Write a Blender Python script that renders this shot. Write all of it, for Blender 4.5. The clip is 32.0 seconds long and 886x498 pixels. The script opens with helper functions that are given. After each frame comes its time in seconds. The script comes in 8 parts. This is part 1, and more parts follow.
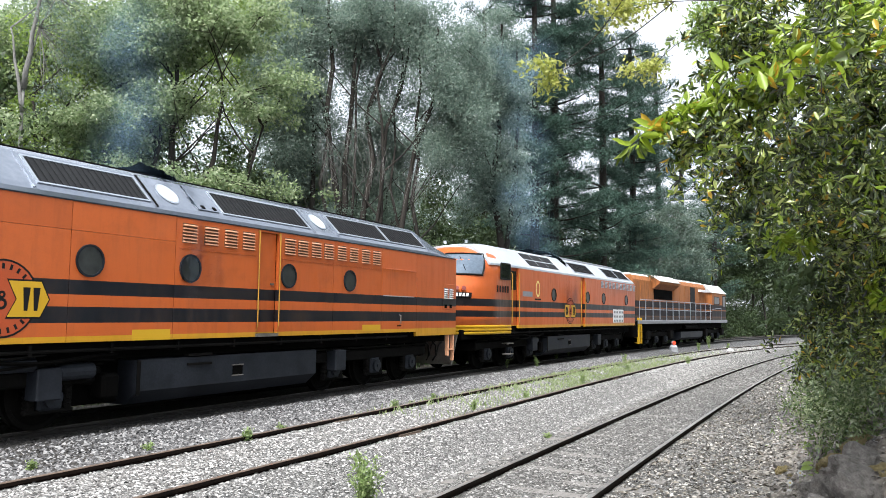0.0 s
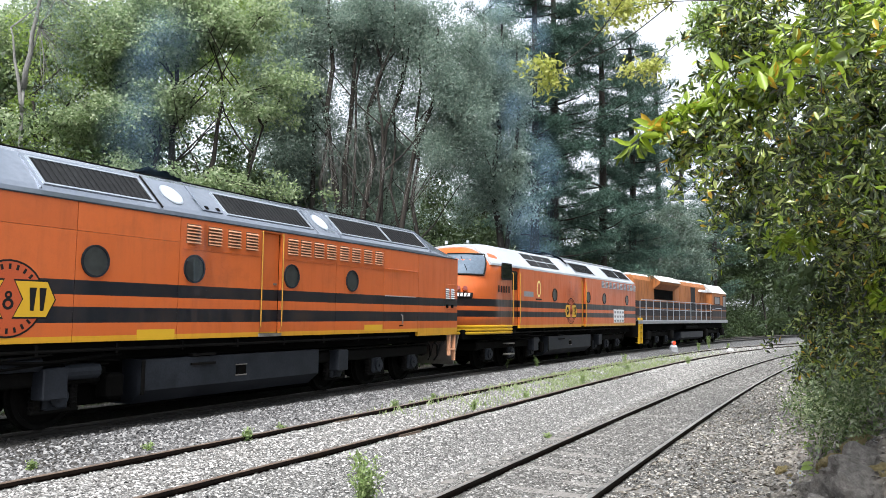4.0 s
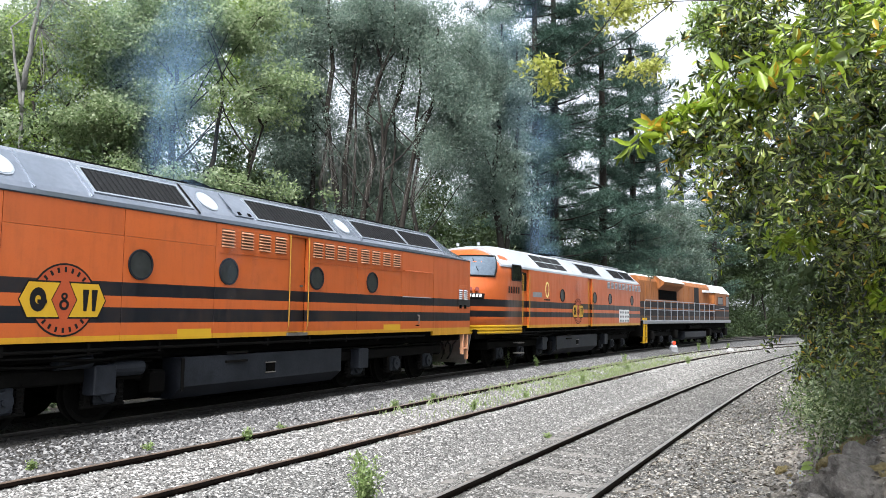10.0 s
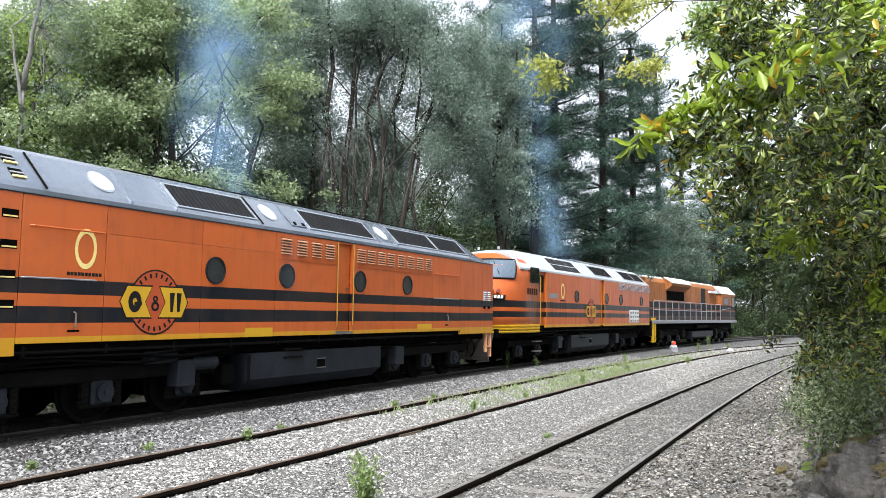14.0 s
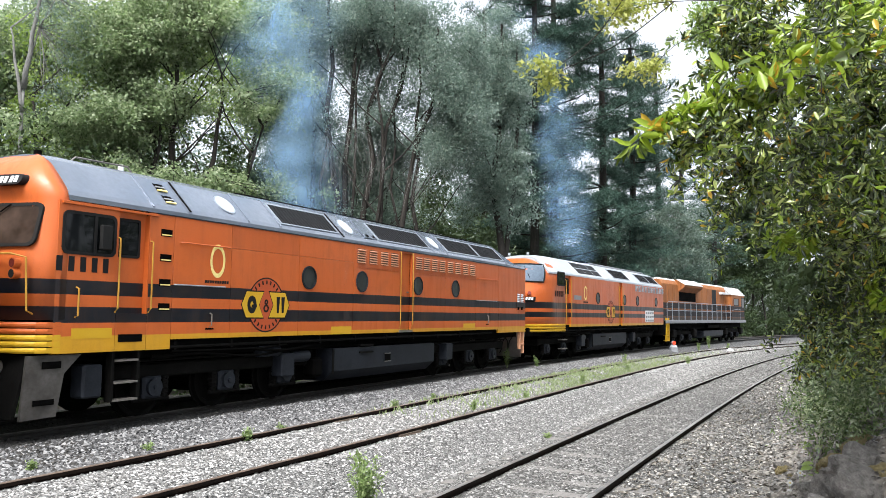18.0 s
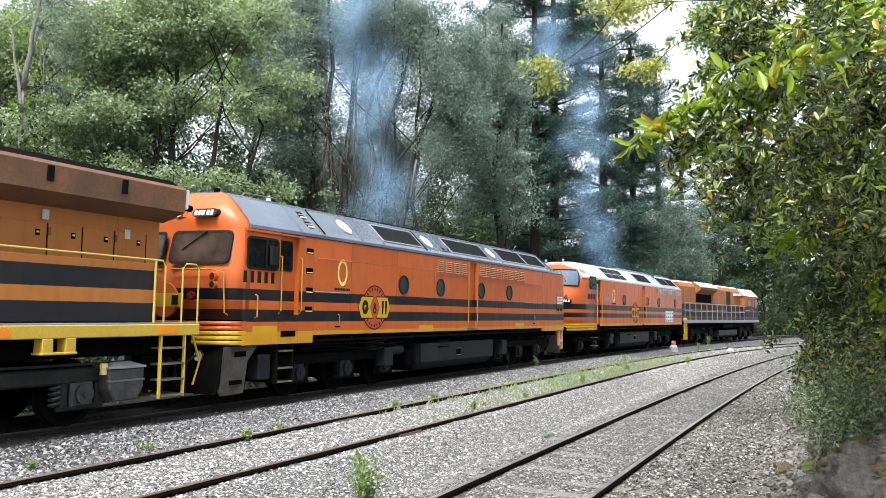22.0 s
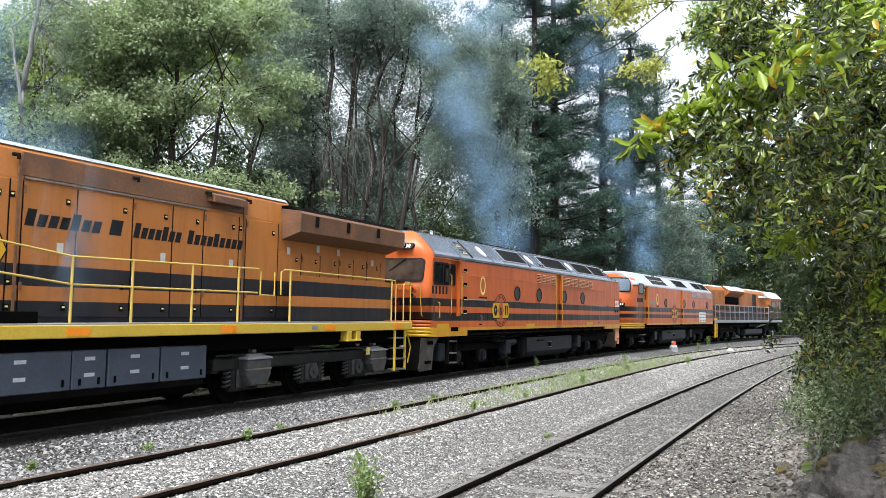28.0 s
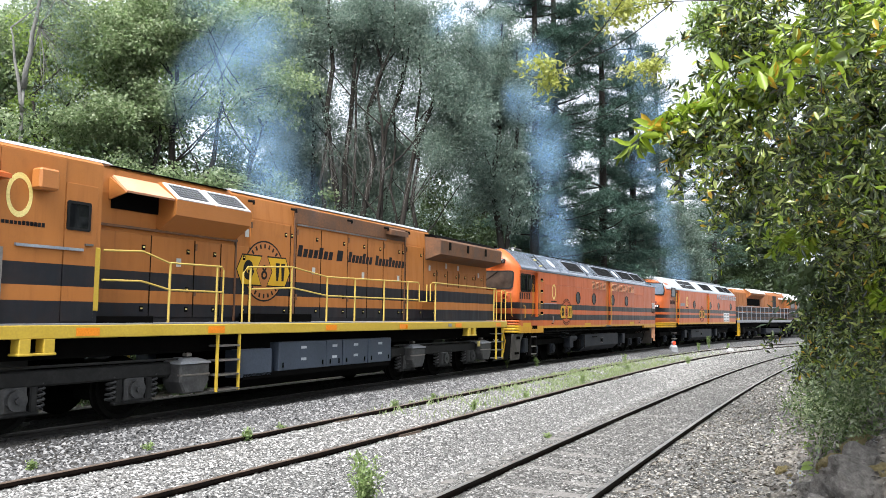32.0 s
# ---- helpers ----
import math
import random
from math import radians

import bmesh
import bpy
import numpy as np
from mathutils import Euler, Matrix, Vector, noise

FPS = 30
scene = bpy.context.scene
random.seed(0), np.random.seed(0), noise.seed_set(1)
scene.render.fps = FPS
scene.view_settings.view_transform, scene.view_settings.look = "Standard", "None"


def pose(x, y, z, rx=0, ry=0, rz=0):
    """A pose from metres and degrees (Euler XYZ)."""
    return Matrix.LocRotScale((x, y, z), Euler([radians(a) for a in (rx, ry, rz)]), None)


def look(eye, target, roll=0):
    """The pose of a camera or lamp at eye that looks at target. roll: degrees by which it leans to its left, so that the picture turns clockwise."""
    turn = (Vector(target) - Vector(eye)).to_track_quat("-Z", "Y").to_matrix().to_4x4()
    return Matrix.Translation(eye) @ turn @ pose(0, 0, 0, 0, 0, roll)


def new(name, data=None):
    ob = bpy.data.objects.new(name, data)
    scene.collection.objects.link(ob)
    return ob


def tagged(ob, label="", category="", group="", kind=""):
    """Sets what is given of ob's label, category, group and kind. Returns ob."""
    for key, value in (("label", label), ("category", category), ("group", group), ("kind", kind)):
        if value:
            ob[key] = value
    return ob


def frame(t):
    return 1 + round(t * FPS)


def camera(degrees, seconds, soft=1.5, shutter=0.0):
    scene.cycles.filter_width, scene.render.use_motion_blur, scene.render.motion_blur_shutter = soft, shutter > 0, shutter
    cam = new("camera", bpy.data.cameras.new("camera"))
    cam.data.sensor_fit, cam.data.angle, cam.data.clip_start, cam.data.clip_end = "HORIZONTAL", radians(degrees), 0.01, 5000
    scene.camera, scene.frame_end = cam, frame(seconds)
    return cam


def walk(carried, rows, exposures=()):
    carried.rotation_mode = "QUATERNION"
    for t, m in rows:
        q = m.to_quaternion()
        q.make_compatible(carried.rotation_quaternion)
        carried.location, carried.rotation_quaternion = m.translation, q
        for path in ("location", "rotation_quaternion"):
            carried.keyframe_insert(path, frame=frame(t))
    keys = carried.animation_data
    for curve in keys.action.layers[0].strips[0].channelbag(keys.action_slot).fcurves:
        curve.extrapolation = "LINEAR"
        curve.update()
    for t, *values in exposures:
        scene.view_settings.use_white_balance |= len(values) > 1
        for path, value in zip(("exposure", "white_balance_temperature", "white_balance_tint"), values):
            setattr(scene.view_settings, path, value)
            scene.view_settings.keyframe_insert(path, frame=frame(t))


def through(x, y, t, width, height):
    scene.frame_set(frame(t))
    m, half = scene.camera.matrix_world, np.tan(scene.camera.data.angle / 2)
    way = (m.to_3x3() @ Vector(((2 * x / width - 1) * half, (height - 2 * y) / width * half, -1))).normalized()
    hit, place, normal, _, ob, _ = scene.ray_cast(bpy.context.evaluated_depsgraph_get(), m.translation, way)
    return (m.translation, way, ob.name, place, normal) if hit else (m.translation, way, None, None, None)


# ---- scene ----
# Camera: it stands still beside the yard.
cam = camera(59.66, 32.0, soft=0.5)
VIEW = look((0, 0, 1.774), (0, 10, 1.774 + 10 * math.tan(0.08389)), 0.68)
walk(cam, [(0, VIEW), (32, VIEW)], exposures=[(t, e, 6250, 8) for t, e in ((0, 1.41), (21, 1.41), (25, 1.35), (27.6, 1.28), (29, 1.28), (30, 1.35), (31, 1.42), (32, 1.46))])

# World and sun: bright haze, soft light from high behind the camera.
SUN_AZ, SUN_EL = 199.0, 56.0          # compass degrees, clockwise from +y
world = bpy.data.worlds.new("sky")
scene.world = world
world.use_nodes = True
wn = world.node_tree
wn.nodes.clear()
sky = wn.nodes.new("ShaderNodeTexSky")
sky.sky_type, sky.sun_disc = "NISHITA", False
sky.sun_elevation, sky.sun_rotation = radians(SUN_EL), radians(SUN_AZ)
sky.air_density, sky.dust_density, sky.ozone_density = 0.6, 10.0, 1.0
bg = wn.nodes.new("ShaderNodeBackground")
bg.inputs[1].default_value = 0.115
wo = wn.nodes.new("ShaderNodeOutputWorld")
haze = wn.nodes.new("ShaderNodeMix")          # thin high cloud whitens the whole sky alike
haze.data_type = "RGBA"
haze.inputs[0].default_value = 0.65
haze.inputs[7].default_value = (6.4, 6.6, 6.9, 1)
wn.links.new(sky.outputs[0], haze.inputs[6])
wn.links.new(haze.outputs[2], bg.inputs[0])
wn.links.new(bg.outputs[0], wo.inputs[0])
sun = new("sun", bpy.data.lights.new("sun", "SUN"))
sun.data.energy, sun.data.angle, sun.data.color = 2.9, radians(26), (1.0, 0.97, 0.93)
sun_dir = Vector((math.sin(radians(SUN_AZ)) * math.cos(radians(SUN_EL)), math.cos(radians(SUN_AZ)) * math.cos(radians(SUN_EL)), math.sin(radians(SUN_EL))))
sun.matrix_world = look(sun_dir * 60, (0, 0, 0))


# ---- materials ----
def node(nt, kind, **inputs):
    n = nt.nodes.new(kind)
    for k, val in inputs.items():
        n.inputs[k.replace("_", " ")].default_value = val
    return n


def ramp(nt, fac, stops, constant=False):
    r = nt.nodes.new("ShaderNodeValToRGB")
    if constant:
        r.color_ramp.interpolation = "CONSTANT"
    e = r.color_ramp.elements
    while len(e) < len(stops):
        e.new(0.5)
    for el, (p, c) in zip(e, stops):
        el.position, el.color = p, (*c, 1)
    nt.links.new(fac, r.inputs[0])
    return r.outputs[0]


def mixc(nt, fac, a, b, mode="MIX"):
    m = nt.nodes.new("ShaderNodeMix")
    m.data_type, m.blend_type = "RGBA", mode
    for i, val in ((0, fac), (6, a), (7, b)):
        if isinstance(val, (int, float)):
            m.inputs[i].default_value = val
        elif isinstance(val, tuple):
            m.inputs[i].default_value = (*val, 1)
        else:
            nt.links.new(val, m.inputs[i])
    return m.outputs[2]


def noise_tex(nt, coord, scale, detail=4, rough=0.6, stretch=None):
    n = nt.nodes.new("ShaderNodeTexNoise")
    n.inputs["Scale"].default_value, n.inputs["Detail"].default_value, n.inputs["Roughness"].default_value = scale, detail, rough
    if stretch:
        mp = nt.nodes.new("ShaderNodeMapping")
        mp.inputs["Scale"].default_value = stretch
        nt.links.new(coord, mp.inputs[0])
        coord = mp.outputs[0]
    nt.links.new(coord, n.inputs["Vector"])
    return n.outputs[0]


def begin(name):
    m = bpy.data.materials.new(name)
    m.use_nodes = True
    nt = m.node_tree
    return m, nt, nt.nodes["Principled BSDF"], nt.nodes.new("ShaderNodeTexCoord").outputs["Object"]


def bump(nt, bsdf, height, strength, distance):
    b = nt.nodes.new("ShaderNodeBump")
    b.inputs["Strength"].default_value, b.inputs["Distance"].default_value = strength, distance
    nt.links.new(height, b.inputs["Height"])
    nt.links.new(b.outputs[0], bsdf.inputs["Normal"])


def mat(name, c1, c2, rough=0.6, metal=0.0, big=2.0, fine=40.0, bumps=0.15, depth=0.01, stretch=None, spec=0.5, c3=None):
    """A surface of two tones: large stains and fine grain."""
    m, nt, b, co = begin(name)
    n1 = noise_tex(nt, co, big, 5, 0.6, stretch)
    n2 = noise_tex(nt, co, fine, 3, 0.6, stretch)
    col = ramp(nt, n1, [(0.3, c1), (0.7, c2)])
    col = mixc(nt, ramp(nt, n2, [(0.35, (0, 0, 0)), (0.75, (0.5, 0.5, 0.5))]), col, c3 or tuple(0.55 * x for x in c1))
    nt.links.new(col, b.inputs["Base Color"])
    b.inputs["Roughness"].default_value, b.inputs["Metallic"].default_value = rough, metal
    b.inputs["Specular IOR Level"].default_value = spec
    rr = ramp(nt, n1, [(0.3, (rough * 0.85,) * 3), (0.7, (min(1, rough * 1.2),) * 3)])
    nt.links.new(rr, b.inputs["Roughness"])
    bump(nt, b, n2, bumps, depth)
    return m


def livery(name, bands, rough=0.3, streak=0.35, dirt=(0.16, 0.07, 0.02)):
    """Painted bands by height over the rail, with faded patches and rain streaks."""
    m, nt, b, co = begin(name)
    sep = nt.nodes.new("ShaderNodeSeparateXYZ")
    nt.links.new(co, sep.inputs[0])
    mr = nt.nodes.new("ShaderNodeMath")
    mr.operation = "MULTIPLY"
    mr.inputs[1].default_value = 0.2
    nt.links.new(sep.outputs[2], mr.inputs[0])
    col = ramp(nt, mr.outputs[0], [(z / 5, c) for z, c in bands], True)
    fade = noise_tex(nt, co, 0.9, 5, 0.65)
    col = mixc(nt, ramp(nt, fade, [(0.45, (0, 0, 0)), (0.8, (0.035, 0.035, 0.035))]), col, (0.6, 0.34, 0.2))
    st = noise_tex(nt, co, 5.0, 4, 0.65, (1.4, 1.4, 0.16))
    col = mixc(nt, ramp(nt, st, [(0.5, (0, 0, 0)), (0.8, (streak,) * 3)]), col, tuple(0.45 * x for x in dirt))
    fine = noise_tex(nt, co, 55, 3, 0.7)
    col = mixc(nt, ramp(nt, fine, [(0.5, (0, 0, 0)), (0.85, (0.18,) * 3)]), col, (0.05, 0.03, 0.02))
    rnd = nt.nodes.new("ShaderNodeObjectInfo").outputs["Random"]
    col = mixc(nt, 1.0, col, ramp(nt, rnd, [(0.0, (0.88, 0.86, 0.84)), (1.0, (1.0, 1.0, 1.0))]), "MULTIPLY")
    grime = noise_tex(nt, co, 1.7, 6, 0.72)
    col = mixc(nt, ramp(nt, grime, [(0.52, (0, 0, 0)), (0.75, (0.22,) * 3)]), col, tuple(0.35 * x for x in dirt))
    drip = noise_tex(nt, co, 7.0, 3, 0.6, (1.3, 1.3, 0.1))
    col = mixc(nt, ramp(nt, drip, [(0.62, (0, 0, 0)), (0.8, (streak,) * 3)]), col, tuple(0.4 * x for x in dirt))
    nt.links.new(col, b.inputs["Base Color"])
    nt.links.new(ramp(nt, st, [(0.3, (rough,) * 3), (0.8, (rough + 0.25,) * 3)]), b.inputs["Roughness"])
    b.inputs["Specular IOR Level"].default_value = 0.36
    bump(nt, b, noise_tex(nt, co, 2.2, 3, 0.5), 0.12, 0.02)
    return m


def gravel_mat(name, tones, gap, scale):
    """Close-packed chips: each its own tone, gaps coloured dark as soil and shadow, large pale and dark patches."""
    m, nt, b, co = begin(name)
    v = nt.nodes.new("ShaderNodeTexVoronoi")
    v.inputs["Scale"].default_value = scale
    warp = mixc(nt, 0.03, co, noise_tex_color(nt, co, scale * 0.7), "ADD")
    nt.links.new(warp, v.inputs["Vector"])
    sep = nt.nodes.new("ShaderNodeSeparateColor")
    nt.links.new(v.outputs["Color"], sep.inputs[0])
    col = ramp(nt, sep.outputs[0], [(i / (len(tones) - 1), c) for i, c in enumerate(tones)])
    col = mixc(nt, ramp(nt, v.outputs["Distance"], [(0.35, (0, 0, 0)), (0.75, (0.9,) * 3)]), col, gap)
    col = mixc(nt, ramp(nt, noise_tex(nt, co, 0.9, 5), [(0.4, (0, 0, 0)), (0.75, (0.45,) * 3)]), col, tuple(0.6 * x for x in tones[1]))
    nt.links.new(col, b.inputs["Base Color"])
    b.inputs["Roughness"].default_value, b.inputs["Specular IOR Level"].default_value = 0.9, 0.3
    inv = ramp(nt, v.outputs["Distance"], [(0.0, (1, 1, 1)), (0.8, (0, 0, 0))])
    bump(nt, b, inv, 0.9, 0.02)
    return m


def noise_tex_color(nt, coord, scale):
    n = nt.nodes.new("ShaderNodeTexNoise")
    n.inputs["Scale"].default_value = scale
    nt.links.new(coord, n.inputs["Vector"])
    return n.outputs["Color"]


def leafy(name, tones, rough=0.5, through=0.35, spec=0.5, glow=(0.22, 0.30, 0.06)):
    """Leaves: each its own tone, with light coming through."""
    m, nt, b, co = begin(name)
    g = nt.nodes.new("ShaderNodeNewGeometry")
    col = ramp(nt, g.outputs["Random Per Island"], [(i / (len(tones) - 1) if len(tones) > 1 else 0, c) for i, c in enumerate(tones)])
    n = noise_tex(nt, co, 0.7, 3)
    col = mixc(nt, ramp(nt, n, [(0.35, (0, 0, 0)), (0.7, (0.3,) * 3)]), col, tuple(0.6 * c for c in tones[0]))
    nt.links.new(col, b.inputs["Base Color"])
    b.inputs["Roughness"].default_value, b.inputs["Specular IOR Level"].default_value = rough, spec
    tr = nt.nodes.new("ShaderNodeBsdfTranslucent")
    nt.links.new(mixc(nt, 0.3, col, glow), tr.inputs[0])
    mx = nt.nodes.new("ShaderNodeMixShader")
    mx.inputs[0].default_value = through
    out = nt.nodes["Material Output"]
    nt.links.new(b.outputs[0], mx.inputs[1])
    nt.links.new(tr.outputs[0], mx.inputs[2])
    nt.links.new(mx.outputs[0], out.inputs[0])
    return m


def pieces(name, tones, rough=0.85):
    """Loose stones or stems: tone by piece."""
    m, nt, b, co = begin(name)
    g = nt.nodes.new("ShaderNodeNewGeometry")
    col = ramp(nt, g.outputs["Random Per Island"], [(i / (len(tones) - 1), c) for i, c in enumerate(tones)])
    n = noise_tex(nt, co, 30, 3)
    col = mixc(nt, ramp(nt, n, [(0.3, (0, 0, 0)), (0.8, (0.35,) * 3)]), col, (0.06, 0.055, 0.05))
    nt.links.new(col, b.inputs["Base Color"])
    b.inputs["Roughness"].default_value = rough
    return m


ORANGE, NAVY, YELLOW = (0.45, 0.098, 0.020), (0.0032, 0.0048, 0.0095), (0.50, 0.26, 0.014)
OCHRE = (0.36, 0.132, 0.026)
M_ALF = livery("orange_striped_paint", [(0, YELLOW), (1.37, ORANGE), (1.58, NAVY), (1.81, ORANGE), (1.98, NAVY), (2.20, ORANGE)], streak=0.2)
M_CLP = livery("orange_striped_paint_b", [(0, YELLOW), (1.42, ORANGE), (1.68, NAVY), (1.89, ORANGE), (2.02, NAVY), (2.25, ORANGE)], streak=0.2)
M_HOOD = livery("ochre_striped_paint", [(0, YELLOW), (1.50, NAVY), (1.88, OCHRE), (2.10, NAVY), (2.42, OCHRE)], 0.5, 0.24, (0.10, 0.04, 0.016))
# The last of the four is dark brown below 1.8 m, banded above.
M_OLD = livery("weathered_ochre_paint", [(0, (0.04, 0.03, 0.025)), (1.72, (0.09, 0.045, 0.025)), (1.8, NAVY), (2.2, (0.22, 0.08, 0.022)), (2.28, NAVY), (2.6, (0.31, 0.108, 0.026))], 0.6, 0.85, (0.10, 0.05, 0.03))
M_ORANGE = mat("orange_paint", (0.42, 0.090, 0.018), (0.48, 0.108, 0.022), 0.42, 0, 1.2, 50, 0.08, 0.01, spec=0.3)
M_OCHRE = mat("ochre_paint", (0.33, 0.118, 0.025), (0.39, 0.145, 0.032), 0.5, 0, 1.2, 50, 0.1, 0.01, c3=(0.2, 0.08, 0.02))
M_SOOT = mat("sooty_ochre_paint", (0.075, 0.038, 0.021), (0.20, 0.085, 0.032), 0.65, 0, 1.5, 20, 0.15, 0.01)
M_YELLOW = mat("yellow_paint", (0.46, 0.27, 0.012), (0.53, 0.33, 0.017), 0.45, 0, 2, 50, 0.04, 0.01, c3=(0.46, 0.26, 0.015), spec=0.3)
M_WORNYELLOW = mat("worn_rail_yellow", (0.30, 0.155, 0.018), (0.44, 0.24, 0.03), 0.5, 0, 3, 40, 0.08, 0.01, c3=(0.2, 0.1, 0.03), spec=0.3)
M_PALEYELLOW = mat("pale_yellow_rail_paint", (0.42, 0.30, 0.06), (0.52, 0.39, 0.10), 0.5, 0, 3, 40, 0.05, 0.01, c3=(0.32, 0.22, 0.06), spec=0.3)
M_SILLYELLOW = mat("sill_yellow_paint", (0.45, 0.31, 0.03), (0.52, 0.37, 0.045), 0.45, 0, 1.4, 30, 0.05, 0.01, c3=(0.32, 0.21, 0.04), spec=0.35)
M_BADGE = mat("red_orange_badge_paint", (0.36, 0.058, 0.012), (0.42, 0.07, 0.014), 0.45, 0, 2, 50, 0.05)
M_AMBER = mat("amber_reflector", (0.75, 0.22, 0.01), (0.8, 0.28, 0.02), 0.3)
M_ROOF = mat("grey_roof_paint", (0.14, 0.163, 0.205), (0.22, 0.245, 0.295), 0.17, 0.5, 0.8, 12, 0.03, 0.01, c3=(0.13, 0.15, 0.185))
M_SILVER = mat("pale_frame_metal", (0.22, 0.25, 0.30), (0.36, 0.40, 0.45), 0.35, 0.4, 3, 60)
M_PALEROOF = mat("pale_grey_roof_paint", (0.30, 0.325, 0.36), (0.45, 0.48, 0.52), 0.4, 0.1, 1.5, 30, 0.08, 0.01, c3=(0.22, 0.235, 0.26))
M_WHITE = mat("white_paint", (0.66, 0.68, 0.7), (0.78, 0.79, 0.8), 0.45, 0, 2, 50, 0.08, 0.01)
M_NOTICE = mat("faded_paper_notice", (0.36, 0.36, 0.34), (0.5, 0.5, 0.48), 0.6, 0, 8, 60, 0.05)
# Black and grimy steel kept below real tones: underframe shade is in the colour.
M_BLACK = mat("shade_black_underframe", (0.0012, 0.0012, 0.0013), (0.004, 0.0038, 0.0035), 0.9, 0, 3, 30, 0.2, 0.01, spec=0.03)
M_GRIME = mat("grimy_steel_in_shade", (0.0022, 0.0021, 0.002), (0.009, 0.0086, 0.008), 0.85, 0.0, 3, 25, 0.3, 0.01, spec=0.06)
# Dust grey for the foremost parts, their highlights put into the colour too.
M_DUSTY = mat("dusty_lit_cast_steel", (0.02, 0.021, 0.023), (0.07, 0.071, 0.072), 0.6, 0, 5, 28, 0.3, 0.01, c3=(0.012, 0.011, 0.01), spec=0.3)
M_CAST = mat("grimy_grey_casting", (0.008, 0.0082, 0.0085), (0.028, 0.028, 0.0275), 0.7, 0, 4, 25, 0.3, 0.01, c3=(0.005, 0.0045, 0.004), spec=0.2)
M_TANK = mat("slate_blue_tank_paint", (0.008, 0.0095, 0.013), (0.026, 0.03, 0.038), 0.5, 0, 1.5, 30, 0.15, 0.01, spec=0.12)
M_LOCKER = mat("slate_blue_locker_paint", (0.026, 0.036, 0.056), (0.045, 0.060, 0.088), 0.5, 0, 1.5, 30, 0.1, 0.01)
M_PALEBLUE = mat("pale_blue_grey_cover", (0.42, 0.48, 0.54), (0.5, 0.56, 0.62), 0.4)
M_GREYBOX = mat("grey_box_paint", (0.16, 0.17, 0.19), (0.26, 0.27, 0.29), 0.5, 0, 2, 30, 0.1, 0.01)
M_STEEL = mat("worn_steel", (0.14, 0.13, 0.12), (0.28, 0.26, 0.24), 0.45, 0.6, 3, 40, 0.2, 0.01)
M_WING = mat("dirty_pilot_steel", (0.035, 0.033, 0.03), (0.12, 0.112, 0.105), 0.55, 0.3, 2.5, 18, 0.3, 0.01, c3=(0.03, 0.024, 0.02))
M_MESH = mat("dark_grille", (0.006, 0.0065, 0.008), (0.015, 0.016, 0.018), 0.7, 0.0, 2, 50, spec=0.2)
M_INK = mat("black_lettering", (0.004, 0.004, 0.005), (0.008, 0.008, 0.009), 0.6, spec=0.2)
M_GOLD = mat("pale_yellow_marking", (0.75, 0.6, 0.18), (0.8, 0.68, 0.28), 0.5)
M_RUBBER = mat("black_rubber", (0.005, 0.005, 0.005), (0.012, 0.012, 0.012), 0.75, spec=0.2)
M_REDLENS = mat("dull_red_lens", (0.10, 0.010, 0.007), (0.16, 0.018, 0.012), 0.25)
M_GLASS, nt_, b_, co_ = begin("dark_cab_glass")
b_.inputs["Base Color"].default_value = (0.006, 0.007, 0.008, 1)
b_.inputs["Roughness"].default_value, b_.inputs["Specular IOR Level"].default_value = 0.04, 0.22
bump(nt_, b_, noise_tex(nt_, co_, 1.5, 2), 0.03, 0.02)
M_TINT, nt_, b_, co_ = begin("brown_tinted_windscreen_glass")
nt_.links.new(ramp(nt_, noise_tex(nt_, co_, 2.5, 3), [(0.3, (0.02, 0.0145, 0.0115)), (0.7, (0.055, 0.04, 0.032))]), b_.inputs["Base Color"])
b_.inputs["Roughness"].default_value, b_.inputs["Specular IOR Level"].default_value = 0.06, 0.4
M_PORT, nt_, b_, co_ = begin("grey_porthole_glass")
nt_.links.new(ramp(nt_, noise_tex(nt_, co_, 6, 4), [(0.3, (0.012, 0.014, 0.014)), (0.7, (0.03, 0.033, 0.032))]), b_.inputs["Base Color"])
b_.inputs["Roughness"].default_value = 0.35
M_RAILTOP = mat("polished_rail_steel", (0.26, 0.25, 0.24), (0.42, 0.41, 0.40), 0.35, 0.7, 4, 60, 0.05)
M_RAILDARK = mat("oily_rail_steel", (0.006, 0.005, 0.0045), (0.016, 0.013, 0.011), 0.75, 0.1, 4, 40, 0.3, 0.01)
# Pale blue base carries the sky's reflection in the windscreen.
M_SKYGLASS = mat("sky_toned_windscreen_glass", (0.10, 0.13, 0.17), (0.14, 0.18, 0.23), 0.08, 0.4, 1, 10, 0.01)
M_RAILWORN = mat("dull_worn_rail_head", (0.05, 0.045, 0.042), (0.11, 0.10, 0.095), 0.5, 0.4, 4, 60, 0.1)
M_RAIL = mat("rusty_rail_steel", (0.004, 0.003, 0.0024), (0.015, 0.0095, 0.007), 0.85, 0.0, 4, 40, 0.3, 0.01, spec=0.08)
M_RAILOLD = mat("rusty_rail_head", (0.085, 0.06, 0.045), (0.17, 0.125, 0.095), 0.55, 0.4, 4, 60, 0.2)
M_SLEEPER = mat("weathered_sleeper_timber", (0.11, 0.103, 0.097), (0.23, 0.22, 0.21), 0.9, 0, 2, 25, 0.5, 0.02, (0.4, 6, 6))
M_BARK = mat("grey_bark", (0.10, 0.10, 0.095), (0.21, 0.21, 0.20), 0.9, 0, 2, 14, 0.6, 0.04, (4, 4, 0.8))
M_DARKBARK = mat("dark_bark", (0.018, 0.016, 0.014), (0.045, 0.04, 0.035), 0.95, 0, 2, 14, 0.6, 0.04, (4, 4, 0.8), spec=0.2)
